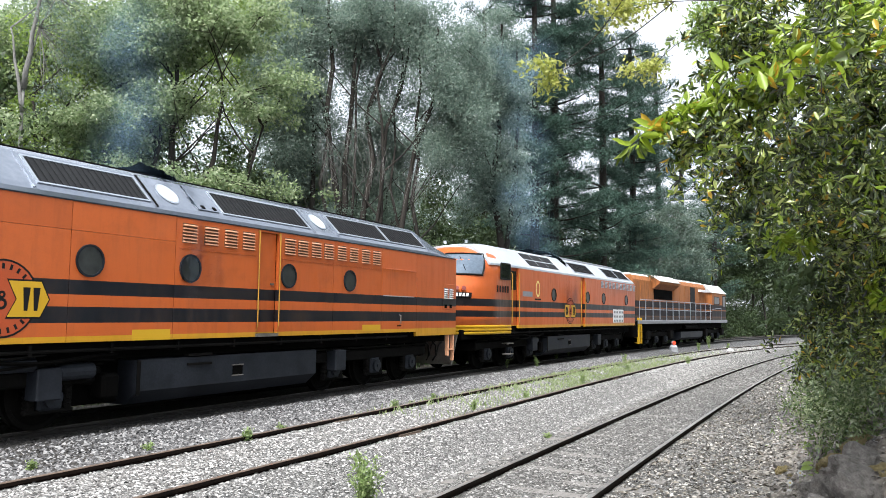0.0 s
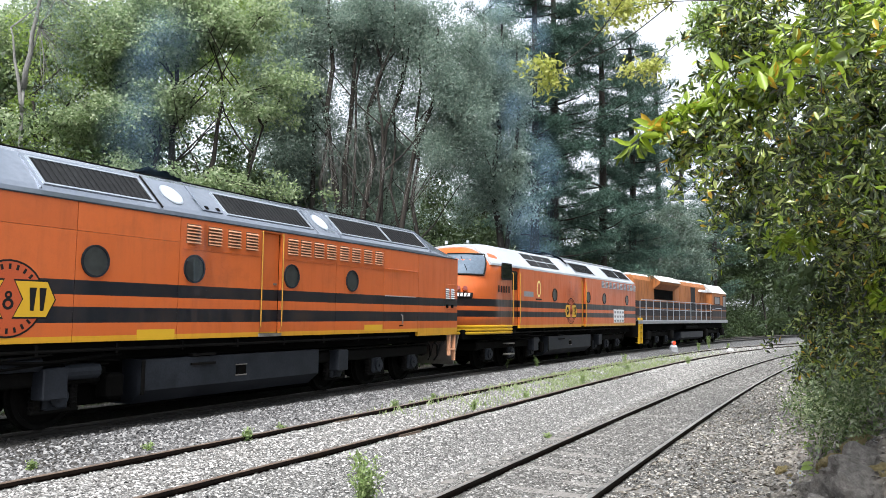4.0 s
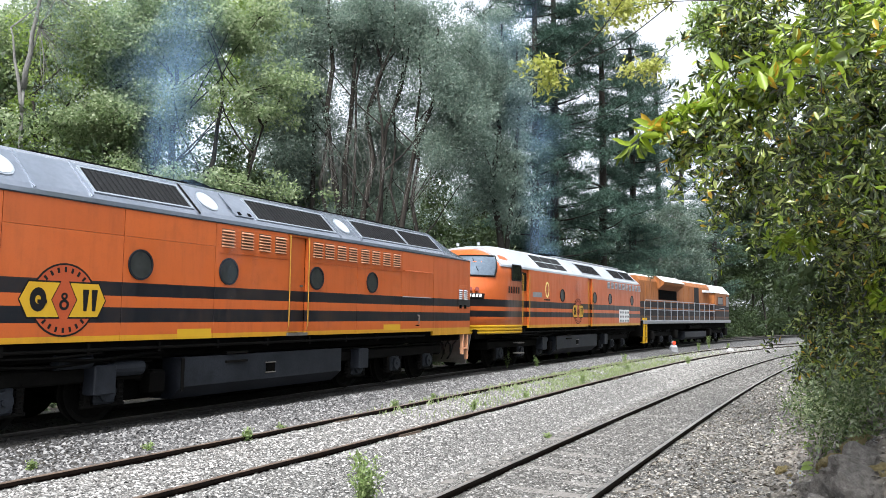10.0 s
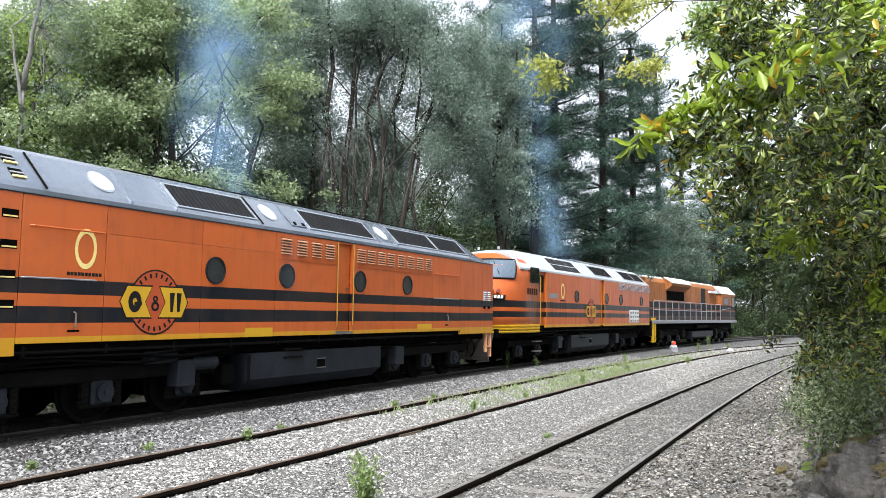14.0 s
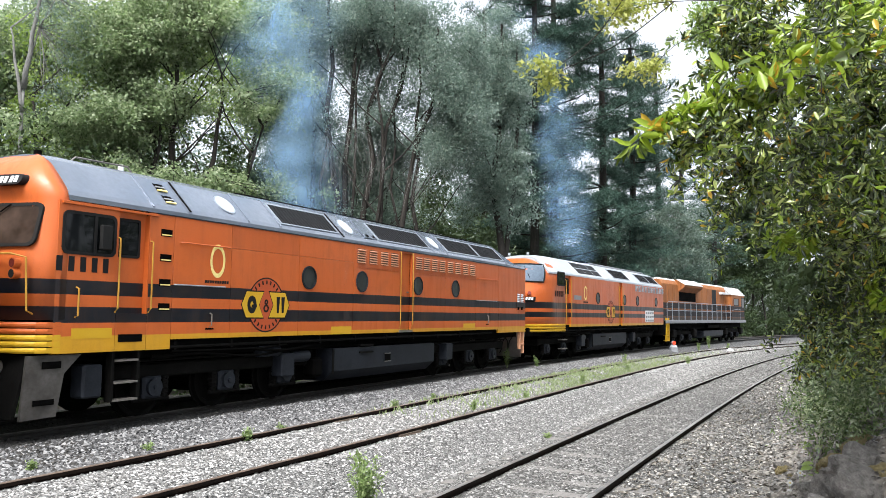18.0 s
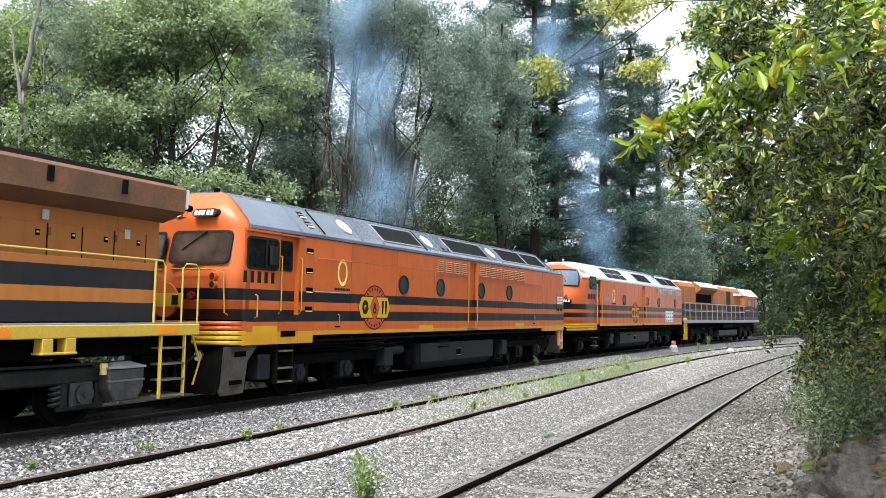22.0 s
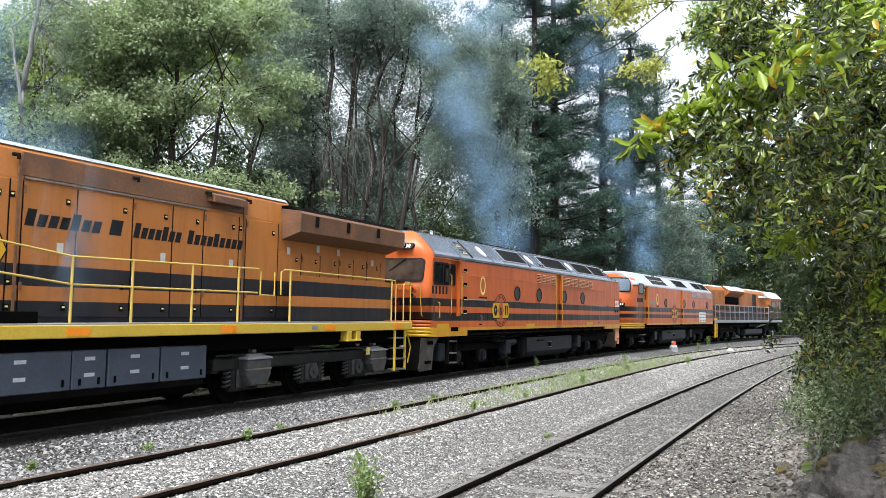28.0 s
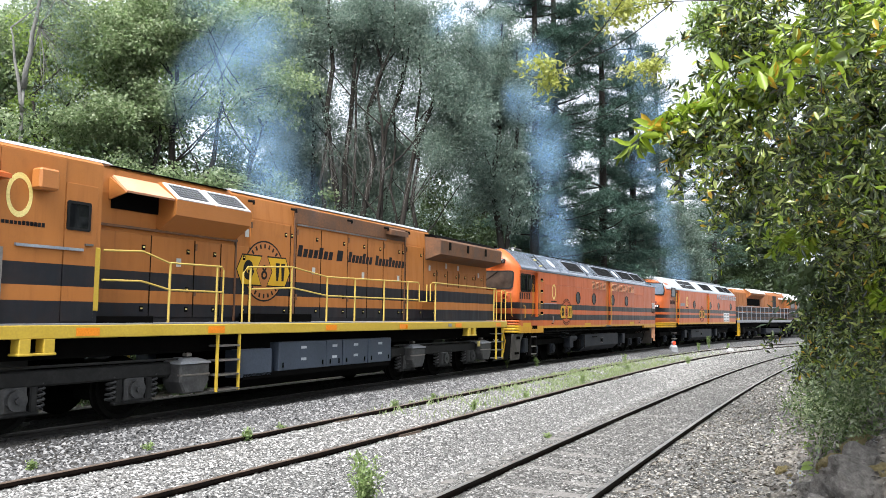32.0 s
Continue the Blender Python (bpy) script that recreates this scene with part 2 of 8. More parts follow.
M_PALEBARK = mat("pale_bark", (0.20, 0.19, 0.18), (0.34, 0.32, 0.30), 0.85, 0, 2, 16, 0.4, 0.03, (4, 4, 0.8))
# Maple, grey-green and pine tones are shifted blue for haze among the trees.
L_MAPLE = leafy("maple_leaves", [(0.11, 0.17, 0.075), (0.26, 0.345, 0.175), (0.48, 0.54, 0.36)], 0.5, 0.55, glow=(0.22, 0.30, 0.12))
L_BRIGHT = leafy("bright_leaves", [(0.13, 0.21, 0.045), (0.24, 0.34, 0.08), (0.36, 0.45, 0.14)], 0.5, 0.55, glow=(0.26, 0.36, 0.08))
L_OLIVE = leafy("grey_green_leaves", [(0.11, 0.16, 0.135), (0.19, 0.255, 0.215), (0.31, 0.375, 0.325)], 0.5, 0.55, glow=(0.18, 0.27, 0.19))
L_PINE = leafy("pine_needles", [(0.016, 0.042, 0.034), (0.042, 0.085, 0.066), (0.085, 0.15, 0.11)], 0.5, 0.22, 0.35, glow=(0.08, 0.15, 0.09))
L_GUM = leafy("blue_grey_leaves", [(0.06, 0.10, 0.085), (0.12, 0.17, 0.15), (0.21, 0.265, 0.235)], 0.5, 0.35)
# Shaded copy of the leaf colours: the shade under trees is in the tone.
L_DARK = leafy("shade_dark_leaves", [(0.02, 0.036, 0.015), (0.036, 0.06, 0.024), (0.065, 0.095, 0.045)], 0.5, 0.2, 0.3)
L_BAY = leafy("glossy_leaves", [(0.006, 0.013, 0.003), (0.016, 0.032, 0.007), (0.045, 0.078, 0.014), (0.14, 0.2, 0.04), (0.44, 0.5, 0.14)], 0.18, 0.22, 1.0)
# Yellow-green carries young leaves and the look of leaves lit from behind.
L_BAYNEW = leafy("young_lit_yellow_green_leaves", [(0.13, 0.22, 0.012), (0.22, 0.32, 0.02), (0.30, 0.36, 0.03)], 0.35, 0.45)
L_SHRUB = leafy("dark_glossy_leaves", [(0.03, 0.06, 0.022), (0.11, 0.175, 0.06), (0.42, 0.48, 0.27), (0.06, 0.105, 0.035)], 0.18, 0.35, 1.0)
L_FEATHER = leafy("pale_feathery_leaves", [(0.30, 0.34, 0.06), (0.42, 0.44, 0.10), (0.5, 0.5, 0.16)], 0.5, 0.45)
L_AUTUMN = leafy("yellowing_leaves", [(0.42, 0.26, 0.02), (0.55, 0.36, 0.03)], 0.4, 0.4)
L_WEED = leafy("weed_leaves", [(0.13, 0.20, 0.06), (0.20, 0.28, 0.10), (0.28, 0.35, 0.16)], 0.6, 0.35)
L_GRASS = leafy("grass_blades", [(0.17, 0.23, 0.09), (0.25, 0.32, 0.15), (0.37, 0.41, 0.25)], 0.6, 0.35)


# ---- mesh building ----
class Shape:
    """Collects vertices and faces of one mesh."""

    def __init__(self):
        self.v, self.f = [], []

    def add(self, verts, faces):
        o = len(self.v)
        self.v += [tuple(p) for p in verts]
        self.f += [tuple(i + o for i in f) for f in faces]
        return self

    def box(self, x0, x1, y0, y1, z0, z1, b=0.0):
        if b <= 0:
            c = [(x, y, z) for x in (x0, x1) for y in (y0, y1) for z in (z0, z1)]
            return self.add(c, [(0, 1, 3, 2), (4, 6, 7, 5), (0, 4, 5, 1), (2, 3, 7, 6), (0, 2, 6, 4), (1, 5, 7, 3)])
        X, Y, Z = (x0, x1), (y0, y1), (z0, z1)
        vs, ix = [], {}
        for i in (0, 1):
            for j in (0, 1):
                for k in (0, 1):
                    p = (X[i], Y[j], Z[k])
                    inn = (X[i] + (b if i == 0 else -b), Y[j] + (b if j == 0 else -b), Z[k] + (b if k == 0 else -b))
                    for a in range(3):
                        ix[i, j, k, a] = len(vs)
                        vs.append(tuple(p[q] if q == a else inn[q] for q in range(3)))
        fs = []
        for a in range(3):
            for s in (0, 1):
                q = []
                for (m, n) in ((0, 0), (1, 0), (1, 1), (0, 1)):
                    key = [m, n]
                    key.insert(a, s)
                    q.append(ix[(*key, a)])
                fs.append(tuple(q) if (s == 1) != (a == 1) else tuple(reversed(q)))
        for a in range(3):
            o = [q for q in range(3) if q != a]
            for m in (0, 1):
                for n in (0, 1):
                    k0, k1 = [0] * 3, [0] * 3
                    k0[o[0]] = k1[o[0]] = m
                    k0[o[1]] = k1[o[1]] = n
                    k1[a] = 1
                    fs.append((ix[(*k0, o[0])], ix[(*k1, o[0])], ix[(*k1, o[1])], ix[(*k0, o[1])]))
        for i in (0, 1):
            for j in (0, 1):
                for k in (0, 1):
                    fs.append((ix[i, j, k, 0], ix[i, j, k, 1], ix[i, j, k, 2]))
        return self.add(vs, fs)

    def loft(self, rings, closed=True, caps=True):
        n = len(rings[0])
        vs = [p for r in rings for p in r]
        fs = []
        for a in range(len(rings) - 1):
            for i in range(n if closed else n - 1):
                j = (i + 1) % n
                fs.append((a * n + i, a * n + j, (a + 1) * n + j, (a + 1) * n + i))
        if caps and closed:
            fs += [tuple(reversed(range(n))), tuple(range((len(rings) - 1) * n, len(rings) * n))]
        return self.add(vs, fs)

    def prism(self, sec, x0, x1):
        return self.loft([[(x0, y, z) for y, z in sec], [(x1, y, z) for y, z in sec]])

    def tube(self, pts, r, n=6, r2=None):
        pts = [Vector(p) for p in pts]
        rings = []
        for i, p in enumerate(pts):
            d = (pts[min(i + 1, len(pts) - 1)] - pts[max(i - 1, 0)]).normalized()
            a = d.orthogonal().normalized() if abs(d.z) > 0.95 else d.cross(Vector((0, 0, 1))).normalized()
            b = d.cross(a)
            rr = r if r2 is None else r + (r2 - r) * i / max(1, len(pts) - 1)
            rings.append([p + rr * (math.cos(t) * a + math.sin(t) * b) for t in (2 * math.pi * q / n for q in range(n))])
        return self.loft(rings)

    def slab(self, pts, off):
        """A flat outline given thickness along off."""
        off = Vector(off)
        return self.loft([[Vector(p) for p in pts], [Vector(p) + off for p in pts]])

    def mesh(self, name):
        me = bpy.data.meshes.new(name)
        me.from_pydata(self.v, [], self.f)
        bm = bmesh.new()
        bm.from_mesh(me)
        bmesh.ops.recalc_face_normals(bm, faces=bm.faces)
        bm.to_mesh(me)
        bm.free()
        return me


def part(name, shape, material, parent=None, label="", smooth=False):
    """One mesh object, under a thing or a part."""
    me = shape.mesh(name) if isinstance(shape, Shape) else shape
    if not me.materials:
        me.materials.append(material)
    if smooth:
        me.polygons.foreach_set("use_smooth", [True] * len(me.polygons))
    ob = new(name, me)
    if parent is not None:
        ob.parent = parent
    if label:
        tagged(ob, label)
    return ob


def thing(name, label, category, group="", kind="", at=None):
    ob = new(name)
    ob.empty_display_size = 0.2
    if at is not None:
        ob.matrix_basis = at
    return tagged(ob, label, category, group, kind)


def arrays_mesh(name, verts, faces, material, smooth=False):
    """A mesh from number arrays; every face has the same corner count."""
    verts, faces = np.asarray(verts, np.float32), np.asarray(faces, np.int32)
    me = bpy.data.meshes.new(name)
    n, k = faces.shape
    me.vertices.add(len(verts))
    me.vertices.foreach_set("co", verts.ravel())
    me.loops.add(n * k)
    me.loops.foreach_set("vertex_index", faces.ravel())
    me.polygons.add(n)
    me.polygons.foreach_set("loop_start", np.arange(0, n * k, k, dtype=np.int32))
    if smooth:
        me.polygons.foreach_set("use_smooth", np.ones(n, bool))
    me.update(calc_edges=True)
    me.validate()
    me.materials.append(material)
    return me


# ---- the tracks' lines ----
def line_of(x0, y0, h0, bend, s0, s1, step=0.5):
    """Points (s, x, y, heading) of a track; bend(s) is the heading's change."""
    s = np.arange(s0, s1 + step, step)
    h = h0 + bend(s)
    x = np.concatenate([[0], np.cumsum((np.sin(h[1:]) + np.sin(h[:-1])) * step / 2)])
    y = np.concatenate([[0], np.cumsum((np.cos(h[1:]) + np.cos(h[:-1])) * step / 2)])
    x += x0 - np.interp(0, s, x)
    y += y0 - np.interp(0, s, y)
    return np.stack([s, x, y, h], 1)


MAIN = line_of(-4.955, 15.323, 0.47335, lambda s: s * (0.00119 + 0.00199 * s / 50 - 0.00049 * (s / 50) ** 2), -60, 150)
LOOP = line_of(0.409, 15.747, 0.4751, lambda s: -0.00027 * s + 0.00725 * s * s / 50, -40, 58)
SIDING = line_of(2.712, 12.507, 0.4773, lambda s: 0.00144 * s + 0.00162 * s * s / 50, -40, 75)


def on_line(line, s):
    return [float(np.interp(s, line[:, 0], line[:, i])) for i in (1, 2, 3)]


def lateral(line, x, y):
    """Signed distance to the right of a line, for arrays of points."""
    out = np.empty(len(x))
    for a in range(0, len(x), 8000):
        dx = x[a:a + 8000, None] - line[None, :, 1]
        dy = y[a:a + 8000, None] - line[None, :, 2]
        i = np.argmin(dx * dx + dy * dy, 1)
        r = np.arange(len(i))
        h = line[i, 3]
        out[a:a + 8000] = dx[r, i] * np.cos(h) - dy[r, i] * np.sin(h)
    return out


def ripple(x, y, k=1.0):
    return (np.sin(1.7 * k * x + 0.6 * np.sin(1.1 * k * y)) + np.sin(2.3 * k * y + 1.3 * np.sin(0.9 * k * x)) + np.sin(4.1 * k * (x + 0.7 * y))) / 3


def height(x, y):
    """The ground's height at points."""
    m, l, t = lateral(MAIN, x, y), lateral(LOOP, x, y), lateral(SIDING, x, y)
    z = np.interp(m, [-60, -12, -6, -3.2, -1.9, -1.4, 1.4, 1.9, 3.0, 5.5, 7.0], [1.5, 0.3, -0.3, -0.42, -0.21, -0.18, -0.18, -0.2, -0.27, -0.23, -0.42])
    z = np.where(t > -1.9, np.minimum(z, -0.42), z)
    k = np.clip((np.abs(l) - 1.12) / 0.9, 0, 1)
    z = np.where(m > 1.5, np.maximum(z, -0.085 - 0.31 * k), z)
    k = np.clip((np.abs(t) - 1.1) / 0.9, 0, 1)
    z = np.where(m > 1.5, np.maximum(z, -0.345 - 0.3 * k), z)
    k = np.clip((np.abs(m) - 1.7) / 1.2, 0, 1)
    z = np.maximum(z, -0.105 - 0.27 * k)
    # rocky bank beside the siding
    bank = np.interp(t, [2.0, 2.6, 3.2, 4.2, 6.0, 12, 60], [0, 0.10, 0.55, 1.3, 1.6, 2.4, 5.0])
    rough = ripple(x, y, 2.2) * 0.1 + np.abs(ripple(x + 3, y - 2, 4.3)) * 0.16 + np.abs(ripple(x - 5, y + 1, 8.7)) * 0.09 - np.abs(ripple(x + 2, y + 7, 15.0)) * 0.045
    z = z + (bank + rough * np.clip((t - 2.2) / 0.8, 0, 1)) * np.clip((y - 2.0) / 5.0, 0.1, 1)
    flat = np.clip(np.hypot(x, y) / 200, 0, 1)
    return z * (1 - flat * 0.5) + ripple(x, y, 1.3) * 0.012


def height_at(x, y):
    return float(height(np.array([x]), np.array([y]))[0])


# ---- ground ----
M_BALLAST = gravel_mat("grey_ballast", [(0.03, 0.03, 0.032), (0.10, 0.10, 0.103), (0.24, 0.24, 0.244)], (0.012, 0.012, 0.012), 24)
M_GRAVEL = gravel_mat("pale_gravel", [(0.05, 0.05, 0.05), (0.17, 0.168, 0.164), (0.35, 0.346, 0.338)], (0.03, 0.029, 0.028), 36)
M_SIDING = gravel_mat("grey_brown_gravel", [(0.03, 0.029, 0.028), (0.13, 0.127, 0.122), (0.34, 0.335, 0.325)], (0.018, 0.017, 0.016), 36)
# Near-black: oil stains plus the train's shadow, put into the ballast colour.
M_OILY_SHADE = mat("oil_and_shadow_ballast", (0.006, 0.0056, 0.0052), (0.018, 0.017, 0.016), 0.85, 0, 3, 22, 1.0, 0.05)
M_STONE_O = pieces("oily_shadowed_stone", [(0.004, 0.004, 0.004), (0.014, 0.013, 0.012), (0.035, 0.033, 0.03)], 0.7)
# Soil tone lowered too, so the ground beyond the train looks shaded.
M_SOIL = mat("leaf_litter_soil", (0.018, 0.015, 0.012), (0.05, 0.042, 0.033), 0.95, 0, 2, 20, 0.8, 0.04)
M_BANK = mat("bank_rock_and_soil", (0.11, 0.098, 0.084), (0.36, 0.335, 0.30), 0.92, 0, 2.5, 16, 1.0, 0.06, c3=(0.06, 0.05, 0.04))
M_STONE_G = pieces("ballast_stone", [(0.03, 0.03, 0.032), (0.11, 0.11, 0.114), (0.31, 0.31, 0.313)])
M_STONE_P = pieces("pale_stone", [(0.03, 0.03, 0.03), (0.16, 0.158, 0.153), (0.31, 0.306, 0.298), (0.48, 0.475, 0.462)])
M_STONE_S = pieces("siding_stone", [(0.02, 0.019, 0.018), (0.10, 0.097, 0.092), (0.34, 0.335, 0.325)])
M_LITTER = pieces("dead_leaf", [(0.02, 0.017, 0.013), (0.09, 0.077, 0.06), (0.22, 0.20, 0.17), (0.5, 0.485, 0.45)])


def spaced(*runs):
    out = []
    for a, b, st in runs:
        out += list(np.arange(a, b, st))
    return np.array(out + [runs[-1][1]])


def build_ground():
    xs = spaced((-1500, -200, 130), (-200, -40, 8), (-40, -12, 1.0), (-12, 2.4, 0.16), (2.4, 8, 0.07), (8, 20, 0.16), (20, 45, 0.7), (45, 200, 8), (200, 1500, 130))
    ys = spaced((-800, -60, 74), (-60, -12, 2.0), (-12, 2, 0.3), (2, 5, 0.16), (5, 14, 0.08), (14, 30, 0.16), (30, 75, 0.6), (75, 260, 8), (260, 1800, 140))
    X, Y = np.meshgrid(xs, ys)
    x, y = X.ravel(), Y.ravel()
    z = height(x, y)
    nx = len(xs)
    i = (np.arange(len(ys) - 1)[:, None] * nx + np.arange(nx - 1)[None, :]).ravel()
    f = np.stack([i, i + 1, i + nx + 1, i + nx], 1)
    me = arrays_mesh("ground", np.stack([x, y, z], 1), f, M_SOIL, True)
    for m in (M_BALLAST, M_GRAVEL, M_SIDING, M_BANK, M_OILY_SHADE):
        me.materials.append(m)
    cx, cy = x[f].mean(1), y[f].mean(1)
    m, t = lateral(MAIN, cx, cy), lateral(SIDING, cx, cy)
    wob = 0.15 * ripple(cx, cy, 1.5)
    k = np.zeros(len(f), int)
    k = np.where((m > -3.2) & (m < 2.75 + wob), 1, k)
    k = np.where((m >= 2.75 + wob) & (t < -1.2 + wob), 2, k)
    k = np.where((t >= -1.2 + wob) & (t < 2.15 + wob) & (m >= 2.75), 3, k)
    k = np.where((t >= 2.15 + wob) & (m >= 2.75), 4, k)
    # strip under and beside the train, its shadow in the colour
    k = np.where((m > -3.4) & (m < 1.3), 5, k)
    me.polygons.foreach_set("material_index", k.astype(np.int32))
    me.polygons.foreach_set("use_smooth", k != 4)
    ob = new("ground", me)
    return tagged(ob, "pale gravel yard with grey ballast and a rocky bank", "ground", kind="structure")


build_ground()

ROCK_V = np.array([(1, 0, 0), (-1, 0, 0), (0, 1, 0), (0, -1, 0), (0, 0, 1), (0, 0, -0.6)], float)
ROCK_F = np.array([(0, 2, 4), (2, 1, 4), (1, 3, 4), (3, 0, 4)])


def stones(name, label, x, y, lo, hi, material, rng, flat=0.6):
    """Loose stones lying on the ground at given points."""
    n = len(x)
    z = height(x, y)
    r = lo + (hi - lo) * rng.random(n) ** 2
    v = ROCK_V[None] * (0.65 + 0.7 * rng.random((n, 6, 1))) * r[:, None, None]
    v = v * np.stack([np.ones(n), 0.6 + 0.4 * rng.random(n), flat * (0.7 + 0.6 * rng.random(n))], 1)[:, None, :]
    a = rng.random(n) * 6.283
    tilt = (rng.random(n) - 0.5) * 1.2
    c, s = np.cos(tilt)[:, None], np.sin(tilt)[:, None]
    vx, vz = v[..., 0] * c - v[..., 2] * s, v[..., 0] * s + v[..., 2] * c
    c, s = np.cos(a)[:, None], np.sin(a)[:, None]
    wx, wy = vx * c - v[..., 1] * s, vx * s + v[..., 1] * c
    V = np.stack([wx + x[:, None], wy + y[:, None], vz + (z + r * 0.02)[:, None]], 2).reshape(-1, 3)
    F = (ROCK_F[None] + 6 * np.arange(n)[:, None, None]).reshape(-1, 3)
    ob = new(name, arrays_mesh(name, V, F, material))
    return tagged(ob, label, "stones", kind="stuff")


def scatter(rng, n, lo, hi, line, s0, s1, near=1.0):
    """Random points at lateral distances lo..hi along a line, denser at its start."""
    s = s0 + (s1 - s0) * rng.random(n) ** near
    w = lo + (hi - lo) * rng.random(n)
    x, y, h = (np.interp(s, line[:, 0], line[:, i]) for i in (1, 2, 3))
    return x + w * np.cos(h), y - w * np.sin(h)


def build_stones():
    rng = np.random.default_rng(5)
    x, y = scatter(rng, 34000, 1.35, 2.95, MAIN, -10, 26, 1.5)
    stones("ballast", "angular grey ballast stones beside the main line", x, y, 0.018, 0.048, M_STONE_G, rng)
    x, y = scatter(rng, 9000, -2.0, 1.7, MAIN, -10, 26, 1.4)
    stones("ballast", "dark ballast stones between the main rails, oil and train shadow in their tone", x, y, 0.022, 0.055, M_STONE_O, rng)
    n = 2600
    x, y = rng.normal(-6.1, 0.9, n), rng.normal(10.5, 0.42, n)
    stones("ballast", "dark oily stones spilled beside the main line", x, y, 0.014, 0.045, M_STONE_O, rng)
    x, y = scatter(rng, 100000, 2.7, 6.8, MAIN, -10, 26, 1.7)
    stones("gravel", "pale chipped gravel around the weedy loop track", x, y, 0.009, 0.034, M_STONE_P, rng, 0.42)
    x, y = scatter(rng, 58000, -1.4, 2.6, SIDING, -6, 20, 1.7)
    stones("gravel", "grey-brown gravel around the siding", x, y, 0.009, 0.033, M_STONE_S, rng, 0.42)

    x, y = scatter(rng, 16000, 2.6, 6.6, MAIN, 14, 44, 1.2)
    stones("gravel", "pale chipped gravel towards the bend", x, y, 0.02, 0.055, M_STONE_P, rng, 0.5)
    x, y = scatter(rng, 11000, -1.4, 2.4, SIDING, 12, 40, 1.2)
    stones("gravel", "grey-brown gravel along the siding's bend", x, y, 0.02, 0.055, M_STONE_S, rng, 0.5)
    x, y = scatter(rng, 7000, 2.2, 4.9, SIDING, -6, 9, 1.3)
    stones("rubble", "loose grey rock chips on the bank", x, y, 0.01, 0.045, M_STONE_S, rng, 0.6)


build_stones()


# ---- tracks ----
RAIL_SEC = [(-0.035, 0), (0.035, 0), (0.036, -0.035), (0.010, -0.048), (0.010, -0.125), (0.065, -0.145), (0.065, -0.158), (-0.065, -0.158), (-0.065, -0.145), (-0.010, -0.125), (-0.010, -0.048), (-0.036, -0.035)]


def build_track(name, label, line, s0, s1, top, gauge, head, sleepers, seed, sink=0.16, steel=None, joints=()):
    """Two rails on sleepers; each rail has a worn head of its own."""
    rng = random.Random(seed)
    tr = thing(name, label, "railway track", kind="structure")
    n = int((s1 - s0) / 1.0)
    for side in (-1, 1):
        rings, heads = [], []
        for i in range(n + 1):
            x, y, h = on_line(line, s0 + (s1 - s0) * i / n)
            cx, cy = x + side * gauge / 2 * math.cos(h), y - side * gauge / 2 * math.sin(h)
            rings.append([(cx + a * math.cos(h), cy - a * math.sin(h), top - 0.006 + b) for a, b in RAIL_SEC])
            heads.append([(cx + a * math.cos(h), cy - a * math.sin(h), top + b) for a, b in ((-0.028, -0.001), (0.028, -0.001), (0.034, -0.012), (-0.034, -0.012))])
        rail = part("rail", Shape().loft(rings), steel or M_RAIL, tr)
        part("rail_head", Shape().loft(heads), head, rail)
    for side, s in joints:
        x, y, h = on_line(line, s)
        j = Shape().box(-0.34, 0.34, -0.048, 0.048, top - 0.125, top - 0.045, 0.006)
        for c in (-0.24, -0.08, 0.08, 0.24):
            j.box(c - 0.018, c + 0.018, -0.075, 0.075, top - 0.1, top - 0.068, 0.004)
        plate = part("joint_plate", j, M_RAILOLD, tr, "bolted rusty joint plate")
        plate.matrix_basis = pose(x + side * gauge / 2 * math.cos(h), y - side * gauge / 2 * math.sin(h), 0, 0, 0, 90 - math.degrees(h))
    tie = Shape().box(-0.115, 0.115, -1.25, 1.25, -0.13, 0, 0.012).mesh("sleeper")
    tie.materials.append(M_SLEEPER)
    s = sleepers[0]
    while s < sleepers[1]:
        x, y, h = on_line(line, s)
        ob = new("sleeper", tie)
        ob.parent = tr
        ob.matrix_basis = pose(x, y, top - sink + rng.uniform(-0.012, 0.006), 0, 0, 90 - math.degrees(h) + rng.uniform(-1.5, 1.5))
        s += 0.66 + rng.uniform(-0.03, 0.03)
    return tr


build_track("main_track", "main line of rusty rails on sleepers in grey ballast", MAIN, -58, 140, 0.0, 1.505, M_RAILWORN, (-12, 30), 1, 0.17, M_RAILDARK)
build_track("loop_track", "little-used rusty track overgrown with grass between its rails", LOOP, -38, 57, -0.009, 1.67, M_RAILOLD, (-10, 30), 2, 0.19, joints=((-1, -2.9), (1, -3.6), (-1, 9.2), (1, 8.6)))
build_track("siding_track", "siding of rusty rails on grey weathered sleepers", SIDING, -38, 70, -0.24, 1.505, M_RAILTOP, (-10, 34), 3, 0.0985)


# ---- trees ----
def leaf_arrays(C, D, U, length, width, fold=0.15):
    """Folded four-cornered leaves at C, pointing along D, with face normals near U."""
    D = D / np.linalg.norm(D, axis=1, keepdims=True)
    S = np.cross(D, U)
    S /= np.maximum(np.linalg.norm(S, axis=1, keepdims=True), 1e-6)
    N = np.cross(S, D)
    L, W = length[:, None], width[:, None]
    V = np.stack([C - D * L / 2, C + S * W / 2 + N * W * fold - D * L * 0.05, C + D * L / 2, C - S * W / 2 + N * W * fold - D * L * 0.05], 1).reshape(-1, 3)
    F = 4 * np.arange(len(C))[:, None] + np.arange(4)[None]
    return V, F


